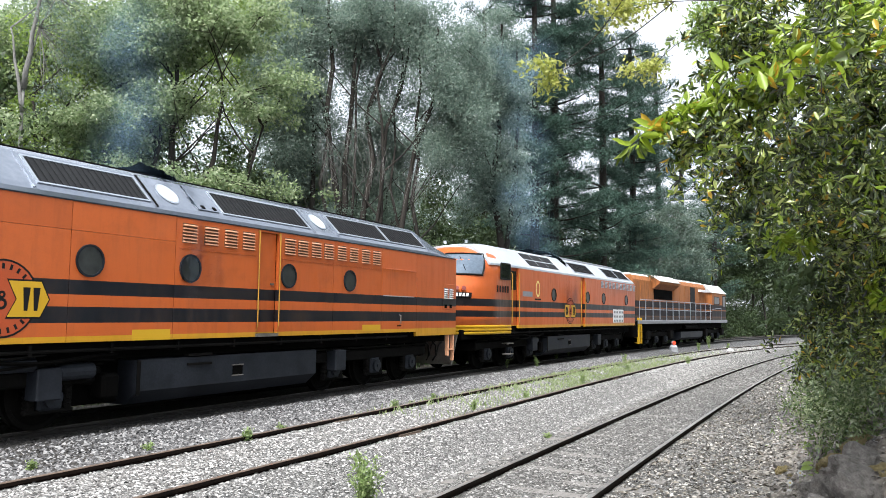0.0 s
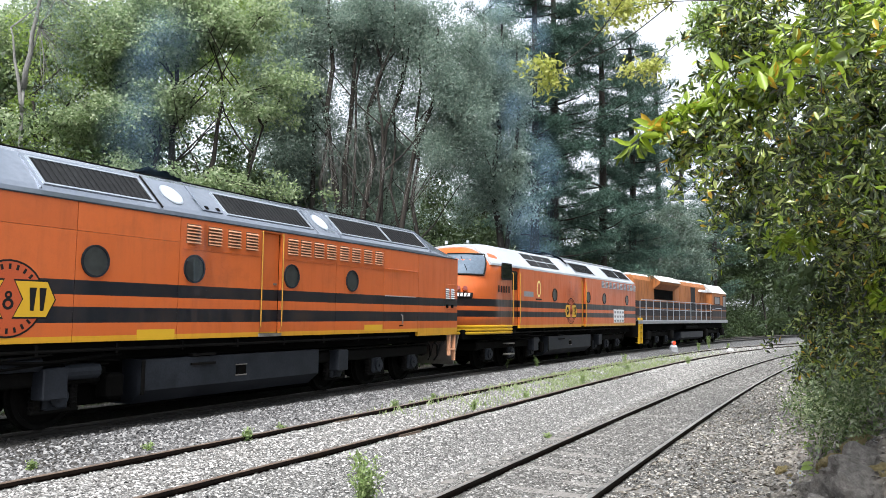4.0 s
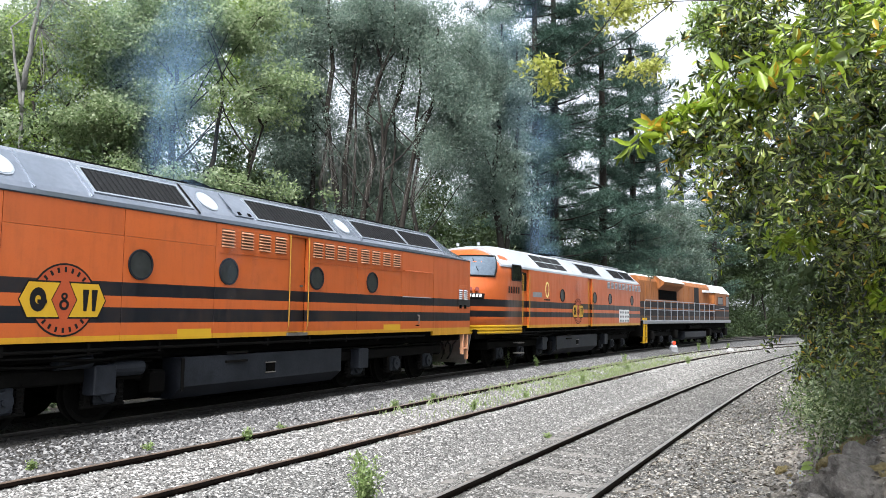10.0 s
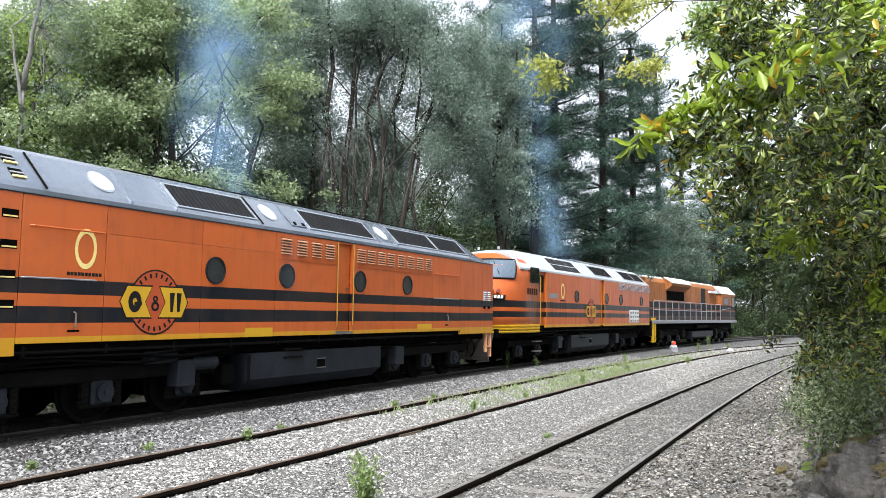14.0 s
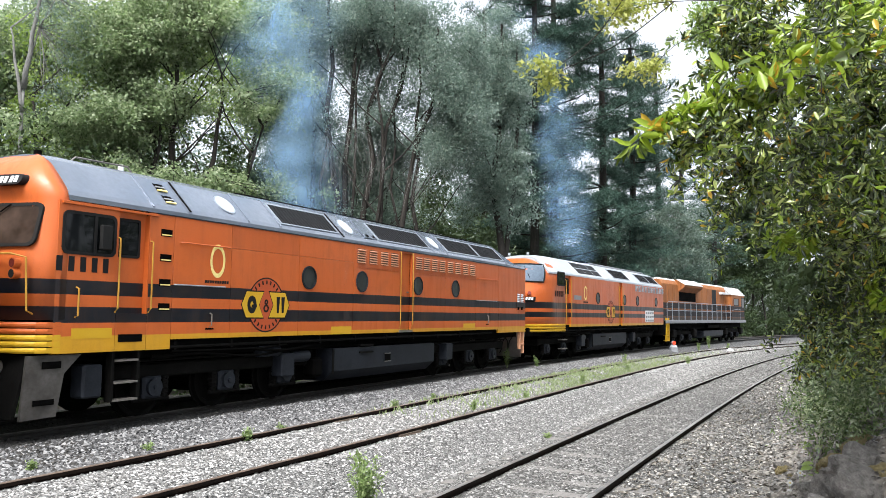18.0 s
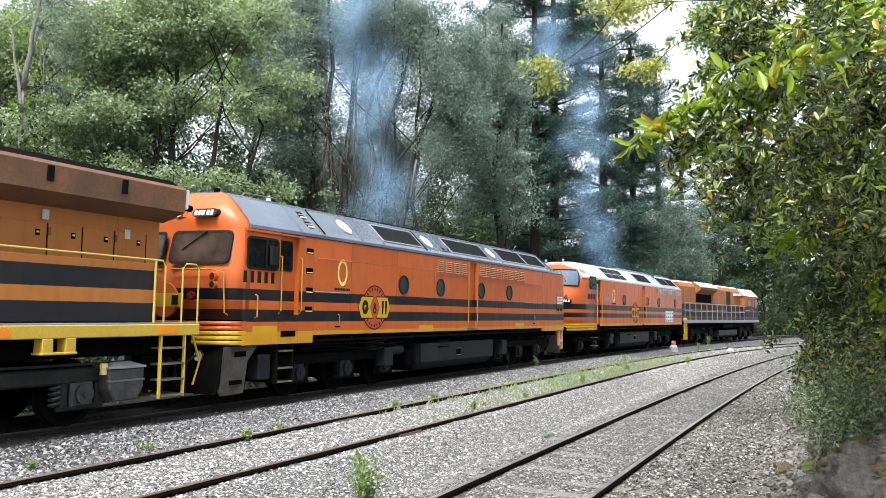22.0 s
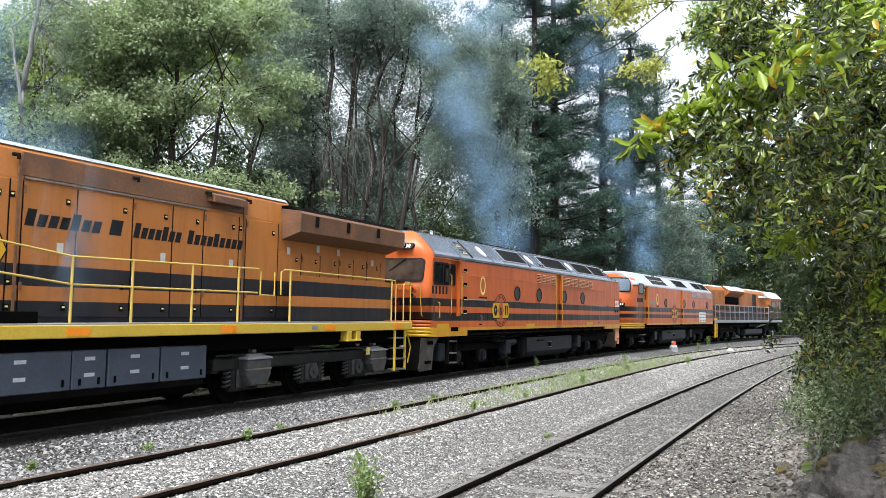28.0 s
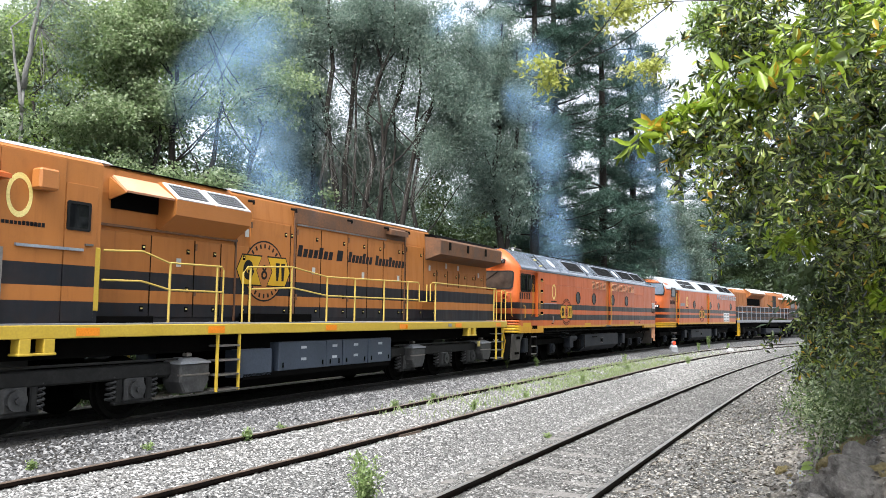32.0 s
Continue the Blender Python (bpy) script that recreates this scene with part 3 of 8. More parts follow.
def spray_leaves(rng, centres, per, radius, length, width, droop, flat=0.7):
    """Leaves in small sprays round the twig ends."""
    n = len(centres) * per
    C = np.repeat(centres, per, 0)
    off = rng.normal(size=(n, 3)) * np.array([1, 1, flat]) * radius * 0.55
    C = C + off
    D = off / (np.linalg.norm(off, axis=1, keepdims=True) + 1e-6) + rng.normal(size=(n, 3)) * 0.7
    D[:, 2] -= droop
    U = rng.normal(size=(n, 3)) * 0.7 + np.array([0, 0, 1.0])
    l = length * (0.6 + 0.8 * rng.random(n))
    return leaf_arrays(C, D, U, l, l * width)


def limb(a, b, rng, lift=0.1, n=4, wander=0.022):
    a, b = np.array(a, float), np.array(b, float)
    out = []
    for i in range(n + 1):
        k = i / n
        p = a + (b - a) * k
        p = p + np.array([rng.normal() * wander, rng.normal() * wander, lift * math.sin(math.pi * k)]) * np.linalg.norm(b - a) * (0 < i < n)
        out.append(tuple(p))
    return out


def tree(name, label, x, y, trunks, crowns, leaf, bark, sprays, per, spray_r, length, width, seed, droop=0.3, limbs=14, group="woodland trees", z0=None, clump=(7, 0.5, 0.16), wander=0.014):
    """trunks: rows of (dx, dy, top dx, top dy, top height, radius); crowns: ellipsoids (dx, dy, z, rx, ry, rz, share)."""
    rng = np.random.default_rng(seed)
    z0 = height_at(x, y) - 0.1 if z0 is None else z0
    t = thing(name, label, "tree", group, at=pose(x, y, z0))
    tops = []
    for i, (ax, ay, bx, by, top, r, *foot) in enumerate(trunks):
        pts = limb((ax, ay, foot[0] if foot else 0), (bx, by, top), rng, 0.02, 8, wander)
        part("trunk", Shape().tube(pts, r, 9, r * 0.3), bark, t, smooth=True)
        tops.append(pts)
    cents = []
    for (cx, cy, cz, rx, ry, rz, share) in crowns:
        many, side, up = clump
        n = max(2, int(sprays * share / many))
        d = rng.normal(size=(n, 3))
        d /= np.linalg.norm(d, axis=1, keepdims=True)
        d *= (0.3 + 0.7 * rng.random((n, 1)) ** 0.5) * (0.85 + 0.25 * np.sin(d[:, :1] * 5 + d[:, 2:] * 7))
        d = np.repeat(d * np.array([rx, ry, rz]), many, 0)
        cents.append(d + rng.normal(size=d.shape) * np.array([side, side, up]) + np.array([cx, cy, cz]))
    cents = np.concatenate(cents)
    cents = cents[cents[:, 2] > 0.3]
    ends = cents[rng.choice(len(cents), min(limbs, len(cents)), replace=False)]
    nodes = []
    for e in ends:
        pts = tops[rng.integers(len(tops))]
        reach = math.hypot(e[0] - pts[-1][0], e[1] - pts[-1][1])
        k = min(len(pts) - 1, max(1, int(len(pts) * min(0.95, max(0.2, (e[2] - 0.6 - 1.1 * reach) / (pts[-1][2] + 0.1))))))
        br = limb(pts[k], e, rng, -0.05)
        part("limb", Shape().tube(br, 0.03 + 0.012 * rng.random(), 5, 0.008), bark, t)
        nodes += br[2:]
    nodes, wood = np.array(nodes), Shape()
    for c in cents[:: max(1, len(cents) // 160)]:
        q = nodes[np.argmin(((nodes - c) ** 2).sum(1))]
        wood.tube([tuple(q), tuple((q + c) / 2 + rng.normal(size=3) * 0.06), tuple(c)], 0.014, 3, 0.004)
    tagged(part("twig_work", wood, bark, t), kind="stuff")
    V, F = spray_leaves(rng, cents, per, spray_r, length, width, droop)
    part("crown", arrays_mesh("crown", V, F, leaf), leaf, t)
    return t


# trees behind the main line
tree("forked_tree", "thin grey forked tree with a sparse crown", -12.62, 22.5, [(0, 0, 0.1, 0, 8.5, 0.13), (0.1, 0, 0.62, 0.1, 12.5, 0.085, 8.3), (0.1, 0, -0.45, 0.1, 10.2, 0.07, 7.6)],
     [(0.2, 0.5, 12.2, 1.6, 1.4, 1.2, 0.6), (0.9, 0.3, 9.3, 0.7, 0.6, 1.2, 0.3)], L_OLIVE, M_BARK, 130, 30, 0.35, 0.10, 0.4, 11, limbs=6, wander=0.006)
tree("broadleaf_tree", "leafy tree at the edge of the wood, bright green", -15.0, 27.0, [(0, 0, 0.3, 0, 9, 0.16)],
     [(0.3, 0, 7.0, 1.5, 1.4, 3.0, 0.7), (1.0, 0.5, 11.5, 1.1, 1.2, 1.2, 0.2)], L_BRIGHT, M_DARKBARK, 230, 70, 0.4, 0.12, 0.6, 19)
tree("broadleaf_tree", "broad leafy tree with dense light-green foliage", -10.9, 24.5, [(0, 0, 0.3, 0, 9, 0.17), (0.4, 0.2, 1.9, 0.5, 9.5, 0.12)],
     [(0.2, 0, 10.4, 1.7, 1.6, 1.6, 0.45), (-0.2, 0, 7.6, 1.9, 1.7, 1.0, 0.36), (0.3, -0.5, 5.4, 2.0, 1.3, 0.8, 0.22)], L_MAPLE, M_DARKBARK, 600, 76, 0.36, 0.115, 0.6, 12, limbs=16)
tree("broadleaf_tree", "broad leafy tree with spreading dark boughs and light-green foliage", -8.3, 25.0, [(-0.8, 0, -0.6, 0, 10.5, 0.20), (-0.7, 0.2, -1.7, 0.5, 9.5, 0.15), (-0.5, 0, 1.0, 0, 9.2, 0.16), (-0.6, 0, 2.9, 0.2, 9.2, 0.12)],
     [(0.2, 0, 11.4, 2.6, 1.8, 1.7, 0.6), (-0.8, -0.4, 8.6, 1.2, 1.0, 0.55, 0.14), (0.9, -0.8, 5.6, 2.4, 1.1, 0.75, 0.22), (2.5, -0.3, 9.0, 1.0, 1.0, 0.9, 0.12)], L_MAPLE, M_DARKBARK, 560, 76, 0.36, 0.115, 0.6, 13, limbs=16)
tree("broadleaf_tree", "tall leafy tree at the wood's edge", -17.5, 30.5, [(0, 0, 0.3, 0, 12, 0.2)],
     [(0.4, 0, 11.5, 2.8, 1.8, 3.4, 1.0)], L_MAPLE, M_DARKBARK, 420, 64, 0.45, 0.14, 0.6, 20, clump=(7, 0.6, 0.2))
tree("broadleaf_tree", "tall tree with bright green foliage lit by the sky", -14.5, 34.0, [(0, 0, 0.3, 0, 12, 0.22)],
     [(0, 0, 12.5, 4.2, 2.4, 4.2, 1.0)], L_BRIGHT, M_DARKBARK, 460, 64, 0.5, 0.15, 0.6, 14, clump=(7, 0.7, 0.25))
tree("broadleaf_tree", "tall tree with bright green foliage lit by the sky", -8.8, 35.0, [(0, 0, 0.3, 0, 12, 0.22)],
     [(0, 0, 13.0, 3.8, 2.4, 4.0, 0.75), (0, 0, 6.6, 3.4, 2.0, 1.4, 0.3)], L_BRIGHT, M_DARKBARK, 520, 64, 0.5, 0.15, 0.6, 17, clump=(7, 0.7, 0.25))
tree("poplar_clump", "tall clump of grey-green trees with many slender stems", -3.0, 31.0,
     [(-1.5, 0, -3.0, 0, 15, 0.15), (-1.3, 0.3, -1.9, 0, 16, 0.19), (-1.0, 0, -0.9, 0.3, 16, 0.17), (-0.6, 0.2, 0.3, 0, 16, 0.17), (-0.2, 0, 1.4, 0.2, 15, 0.13), (0.3, 0, 2.7, 0, 14, 0.16), (1.8, 0.3, 1.9, 0.2, 13, 0.13), (-1.2, -0.3, -2.4, -0.3, 14, 0.11), (-0.4, -0.3, 0.9, -0.2, 15, 0.10), (-0.9, 0.2, -0.2, 0.2, 15, 0.09), (0.8, 0.3, 1.1, 0.2, 14, 0.08)],
     [(-3.3, 0, 11.4, 1.5, 1.5, 4.6, 0.40), (-0.4, 0.4, 14.2, 3.0, 1.6, 1.8, 0.30), (2.0, 0.4, 13.9, 1.6, 1.2, 1.5, 0.16), (3.2, 0, 10.2, 1.5, 1.5, 3.6, 0.32), (0.0, 1.0, 11.4, 2.2, 0.8, 2.0, 0.09), (-0.4, 0.8, 6.0, 2.6, 0.8, 1.2, 0.12), (-0.3, 1.6, 8.8, 2.9, 0.5, 2.4, 0.24)], L_OLIVE, M_DARKBARK, 1500, 90, 0.5, 0.115, 0.42, 15, 0.6, 26, clump=(9, 0.36, 0.5))
tree("poplar", "slender grey-green tree with drooping twigs", 2.2, 33.5, [(0, 0, 0.3, 0, 15, 0.2), (0.3, 0, 1.0, 0, 14, 0.15)],
     [(0.2, 0, 12.2, 1.6, 1.5, 3.6, 0.6), (0.1, 0, 7.4, 1.6, 1.4, 2.2, 0.35)], L_OLIVE, M_DARKBARK, 640, 90, 0.42, 0.12, 0.42, 16, 0.6, 20, clump=(9, 0.36, 0.5))
tree("poplar", "slender grey-green tree with drooping twigs", -6.6, 32.0, [(0, 0, -0.3, 0, 15, 0.18)],
     [(0.1, 0, 12.5, 1.5, 1.5, 4.6, 0.8), (0.3, 0, 7.0, 1.4, 1.4, 1.6, 0.2)], L_OLIVE, M_DARKBARK, 680, 90, 0.42, 0.115, 0.42, 18, 0.6, 16, clump=(9, 0.36, 0.5))


def dead_twigs(x, y, z, seed):
    """A hanging bunch of bare pale twigs."""
    rng = np.random.default_rng(seed)
    t = thing("dead_branch", "bare hanging dead branch among the stems", "branch", "dead branches", at=pose(x, y, z))
    for _ in range(26):
        a = np.array([rng.normal() * 0.25, rng.normal() * 0.2, rng.normal() * 0.4])
        b = a + np.array([rng.normal() * 0.35, rng.normal() * 0.2, -0.5 - rng.random() * 0.9])
        part("twig", Shape().tube(limb(a, b, rng, 0.1), 0.008, 4, 0.004), M_BARK, t)
    return t


for x, y, z, sd in ((-4.5, 29.3, 8.2, 1), (-4.0, 29.4, 7.4, 2), (-2.6, 29.2, 7.6, 3), (-3.4, 29.2, 8.6, 4), (-0.9, 29.4, 7.0, 5)):
    dead_twigs(x, y, z, sd)


def pine(label, x, y, h, r, seed, low=3.0, spread=3.6, per=40):
    """A tall pine: straight trunk, tiers of branches with needle tufts."""
    rng = np.random.default_rng(seed)
    t = thing("pine_tree", label, "tree", "woodland trees", at=pose(x, y, height_at(x, y) - 0.1))
    part("trunk", Shape().tube([(0, 0, 0), (0.1, 0, h * 0.5), (0, 0.1, h)], r, 9, r * 0.4), M_DARKBARK, t, smooth=True)
    cents = []
    z = low
    while z < h:
        for _ in range(3):
            a, ln = rng.random() * 6.283, spread * (0.55 + 0.5 * rng.random()) * (1.05 - 0.5 * z / h)
            p0 = np.array((0, 0, z))
            p1 = p0 + np.array((math.cos(a) * ln, math.sin(a) * ln, ln * rng.uniform(0.02, 0.3)))
            part("branch", Shape().tube(limb(p0, p1, rng, -0.05), 0.06, 5, 0.012), M_DARKBARK, t)
            for k in np.linspace(0.35, 1.0, 7):
                for _ in range(2):
                    cents.append(p0 + (p1 - p0) * k + rng.normal(size=3) * np.array((0.26, 0.26, 0.12)))
        z += rng.uniform(0.5, 0.95)
    V, F = spray_leaves(rng, np.array(cents), int(per * 1.5), 0.4, 0.25, 0.13, -0.3, 0.6)
    part("crown", arrays_mesh("crown", V, F, L_PINE), L_PINE, t)
    return t


pine("tall dark pine with long bare trunk and layered branches", 4.95, 42.0, 22, 0.30, 21, 8.0, 3.2, 40)
pine("tall dark pine with heavy layered branches", 6.3, 44.0, 23, 0.32, 22, 5.5, 4.4, 36)
pine("tall dark pine with heavy layered branches", 9.6, 46.5, 23, 0.3, 23, 3.5, 4.0, 36)
pine("tall dark pine beyond the bend", 17.3, 62.0, 23.5, 0.3, 95, 4.0, 3.4, 20)
pine("dark pine beyond the bend", 21.4, 69.0, 19.5, 0.3, 96, 4.0, 3.8, 20)
pine("dark pine beyond the bend", 26.0, 74.0, 20.0, 0.3, 97, 4.0, 4.2, 20)
pine("tall dark pine deep in the wood", 2.6, 50.0, 22, 0.28, 98, 3.0, 3.8, 26)
pine("tall dark pine deep in the wood", 7.6, 54.0, 22, 0.28, 99, 2.5, 4.0, 26)
pine("tall dark pine deep in the wood", 13.6, 60.0, 17, 0.28, 100, 2.5, 3.8, 26)
pine("dark pine standing at the wood's edge", 12.4, 50.5, 20, 0.3, 24, 4.0, 3.2)
tree("gum_tree", "bushy blue-grey gum tree", 16.0, 58.0, [(0, 0, 0.4, 0, 9, 0.16), (0.2, 0, -0.9, 0.2, 8, 0.12)],
     [(0, 0, 7.6, 2.6, 2, 3.4, 1)], L_GUM, M_PALEBARK, 330, 60, 0.55, 0.2, 0.34, 25, 0.7)
tree("gum_tree", "bushy blue-grey gum tree", 20.3, 66.0, [(0, 0, 0.4, 0, 9, 0.16)],
     [(0, 0, 7.4, 2.6, 2, 3.8, 1)], L_GUM, M_PALEBARK, 330, 60, 0.55, 0.2, 0.34, 26, 0.7)
tree("dark_tree", "dark shaded tree beyond the bend", 27.0, 80.0, [(0, 0, 0.4, 0, 10, 0.2)],
     [(0, 0, 7.0, 3.6, 2, 5.0, 1)], L_DARK, M_DARKBARK, 420, 60, 0.7, 0.3, 0.5, 27, 0.5)
tree("dark_tree", "dark shaded tree beyond the bend", 33.5, 84.0, [(0, 0, 0.4, 0, 10, 0.2), (1.5, 0, 1.2, 0, 8, 0.12)],
     [(0, 0, 10.0, 4.2, 2, 8.5, 1)], L_DARK, M_DARKBARK, 560, 60, 0.7, 0.3, 0.5, 28, 0.5)
tree("dark_tree", "dark shaded tree beyond the bend", 41.0, 92.0, [(0, 0, 0.4, 0, 10, 0.2)],
     [(0, 0, 11.0, 5.0, 2, 10.0, 1)], L_DARK, M_DARKBARK, 620, 60, 0.7, 0.32, 0.5, 29, 0.5)


def woods(name, label, rows, leaf, seed, length=0.2, per=45, spread=0.5):
    """A belt of undergrowth: rows of (x, y, foot, top, half width, sprays)."""
    rng = np.random.default_rng(seed)
    cents = []
    for x, y, foot, top, half, n in rows:
        z0 = height_at(x, y)
        c = rng.normal(size=(n, 3)) * np.array([half * 0.55, half * 0.35, 0])
        c[:, 2] = foot + rng.random(n) ** 0.9 * (top - foot) * (0.75 + 0.25 * np.sin(c[:, 0] * 2.1 + seed))
        cents.append(c + np.array([x, y, z0]))
    V, F = spray_leaves(rng, np.concatenate(cents), per, spread, length, 0.55, 0.3)
    return tagged(new(name, arrays_mesh(name, V, F, leaf)), label, "undergrowth", kind="stuff")


def belt(off, s0, step, n, foot, top, half, sprays, wave):
    rows = []
    for i in range(n):
        x, y, h = on_line(MAIN, s0 + i * step)
        o = off + 0.8 * math.sin(i * 2.1)
        rows.append((x - o * math.cos(h), y + o * math.sin(h), foot, top + wave * math.sin(i * 1.7), half, sprays))
    return rows


# The L_DARK belts put the wood's deep shade into their leaf colour.
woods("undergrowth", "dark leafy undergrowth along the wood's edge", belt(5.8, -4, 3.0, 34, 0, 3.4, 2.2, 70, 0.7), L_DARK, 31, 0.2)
# Low belt, added to block the pale ground seen beneath the train.
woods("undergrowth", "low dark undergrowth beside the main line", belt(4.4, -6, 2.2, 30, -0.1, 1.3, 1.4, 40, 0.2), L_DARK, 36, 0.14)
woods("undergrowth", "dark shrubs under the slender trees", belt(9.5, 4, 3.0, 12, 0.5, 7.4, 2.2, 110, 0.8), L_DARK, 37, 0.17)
woods("undergrowth", "mixed green shrubs under the trees", belt(7.5, -6, 3.4, 12, 1.5, 5.4, 2.4, 60, 1.0), L_MAPLE, 33, 0.15)
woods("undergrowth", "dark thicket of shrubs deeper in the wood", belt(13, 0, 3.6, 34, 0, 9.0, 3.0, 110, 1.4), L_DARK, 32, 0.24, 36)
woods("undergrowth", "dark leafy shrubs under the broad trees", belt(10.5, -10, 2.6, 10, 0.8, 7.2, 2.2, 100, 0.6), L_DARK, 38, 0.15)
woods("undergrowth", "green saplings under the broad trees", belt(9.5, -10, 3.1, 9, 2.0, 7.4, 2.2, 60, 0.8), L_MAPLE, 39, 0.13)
# Added where the pines' shade lies; the darkness is leaf colour.
woods("undergrowth", "dark leaf fill under the pines, their shade in its colour", belt(8.5, 21, 2.6, 13, 2.0, 9.0, 2.4, 110, 0.8), L_DARK, 49, 0.2)
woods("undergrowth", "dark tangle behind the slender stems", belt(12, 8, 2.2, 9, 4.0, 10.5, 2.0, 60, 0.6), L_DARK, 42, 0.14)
woods("undergrowth", "grey-green tree tops behind the slender stems", belt(17, -8, 3.4, 20, 2, 15.0, 3.0, 105, 1.6), L_OLIVE, 40, 0.17, 44, 0.6)
woods("undergrowth", "far grey-green tree tops closing the wood", belt(21, 4, 4.2, 30, 4, 16.0, 3.6, 60, 2.0), L_OLIVE, 34, 0.28, 36, 0.9)


# ---- the bank and its foliage beside the siding ----
def near_leaves(C, D, U, length, width):
    """Larger pointed leaves, folded along the midrib, two faces each."""
    D = D / np.linalg.norm(D, axis=1, keepdims=True)
    S = np.cross(D, U)
    S /= np.maximum(np.linalg.norm(S, axis=1, keepdims=True), 1e-6)
    N = np.cross(S, D)
    L, W = length[:, None], width[:, None]
    base, tip = C - D * L / 2, C + D * L / 2 - N * L * 0.08
    V = np.stack([base, C - D * L * 0.12 + S * W * 0.5 + N * W * 0.18, C + D * L * 0.22 + S * W * 0.42 + N * W * 0.15, tip,
                  C + D * L * 0.22 - S * W * 0.42 + N * W * 0.15, C - D * L * 0.12 - S * W * 0.5 + N * W * 0.18], 1).reshape(-1, 3)
    k = 6 * np.arange(len(C))[:, None]
    F = np.stack([k + np.array([0, 3, 2, 1]), k + np.array([0, 5, 4, 3])], 1).reshape(-1, 4)
    return V, F


def whorls(rng, centres, per, length, spread=1.0):
    """Leaves in whorls at shoot ends: centre, direction and normal for each leaf."""
    n = len(centres)
    axis = rng.normal(size=(n, 3)) * 0.8 + np.array([-0.3, -0.2, -0.05])
    axis /= np.linalg.norm(axis, axis=1, keepdims=True)
    A = np.repeat(axis, per, 0)
    R = rng.normal(size=(n * per, 3))
    R -= A * (R * A).sum(1, keepdims=True)
    R /= np.linalg.norm(R, axis=1, keepdims=True)
    D = R * spread + A * (0.5 + 0.5 * rng.random((n * per, 1))) + np.array([0, 0, -0.38])
    D /= np.linalg.norm(D, axis=1, keepdims=True)
    l = length * (0.65 + 0.6 * rng.random(n * per))
    along = (rng.random((n * per, 1)) - 0.6) * 0.12
    C = np.repeat(centres, per, 0) + D * l[:, None] * 0.5 + A * along
    U = A + rng.normal(size=(n * per, 3)) * 0.6 + np.array([0, 0, 0.4])
    return C, D, U, l


def blob_points(rng, blobs):
    """Random points in ellipsoids (x, y, z, rx, ry, rz, count)."""
    out = []
    for x, y, z, rx, ry, rz, n in blobs:
        d = rng.normal(size=(n, 3))
        d /= np.linalg.norm(d, axis=1, keepdims=True)
        d *= (0.3 + 0.7 * rng.random((n, 1)) ** 0.5) * (0.85 + 0.25 * np.sin(d[:, :1] * 6 + d[:, 2:] * 5 + x))
        out.append(d * np.array([rx, ry, rz]) + np.array([x, y, z]))
    return np.concatenate(out)


def curve_through(pts, n=5):
    """A smooth line through a few points."""
    P = [Vector(p) for p in pts]
    out = []
    for i in range(len(P) - 1):
        a, b, c, d = P[max(i - 1, 0)], P[i], P[i + 1], P[min(i + 2, len(P) - 1)]
        for k in range(n):
            t = k / n
            out.append(0.5 * ((2 * b) + (c - a) * t + (2 * a - 5 * b + 4 * c - d) * t * t + (3 * b - a - 3 * c + d) * t ** 3))
    return out + [P[-1]]


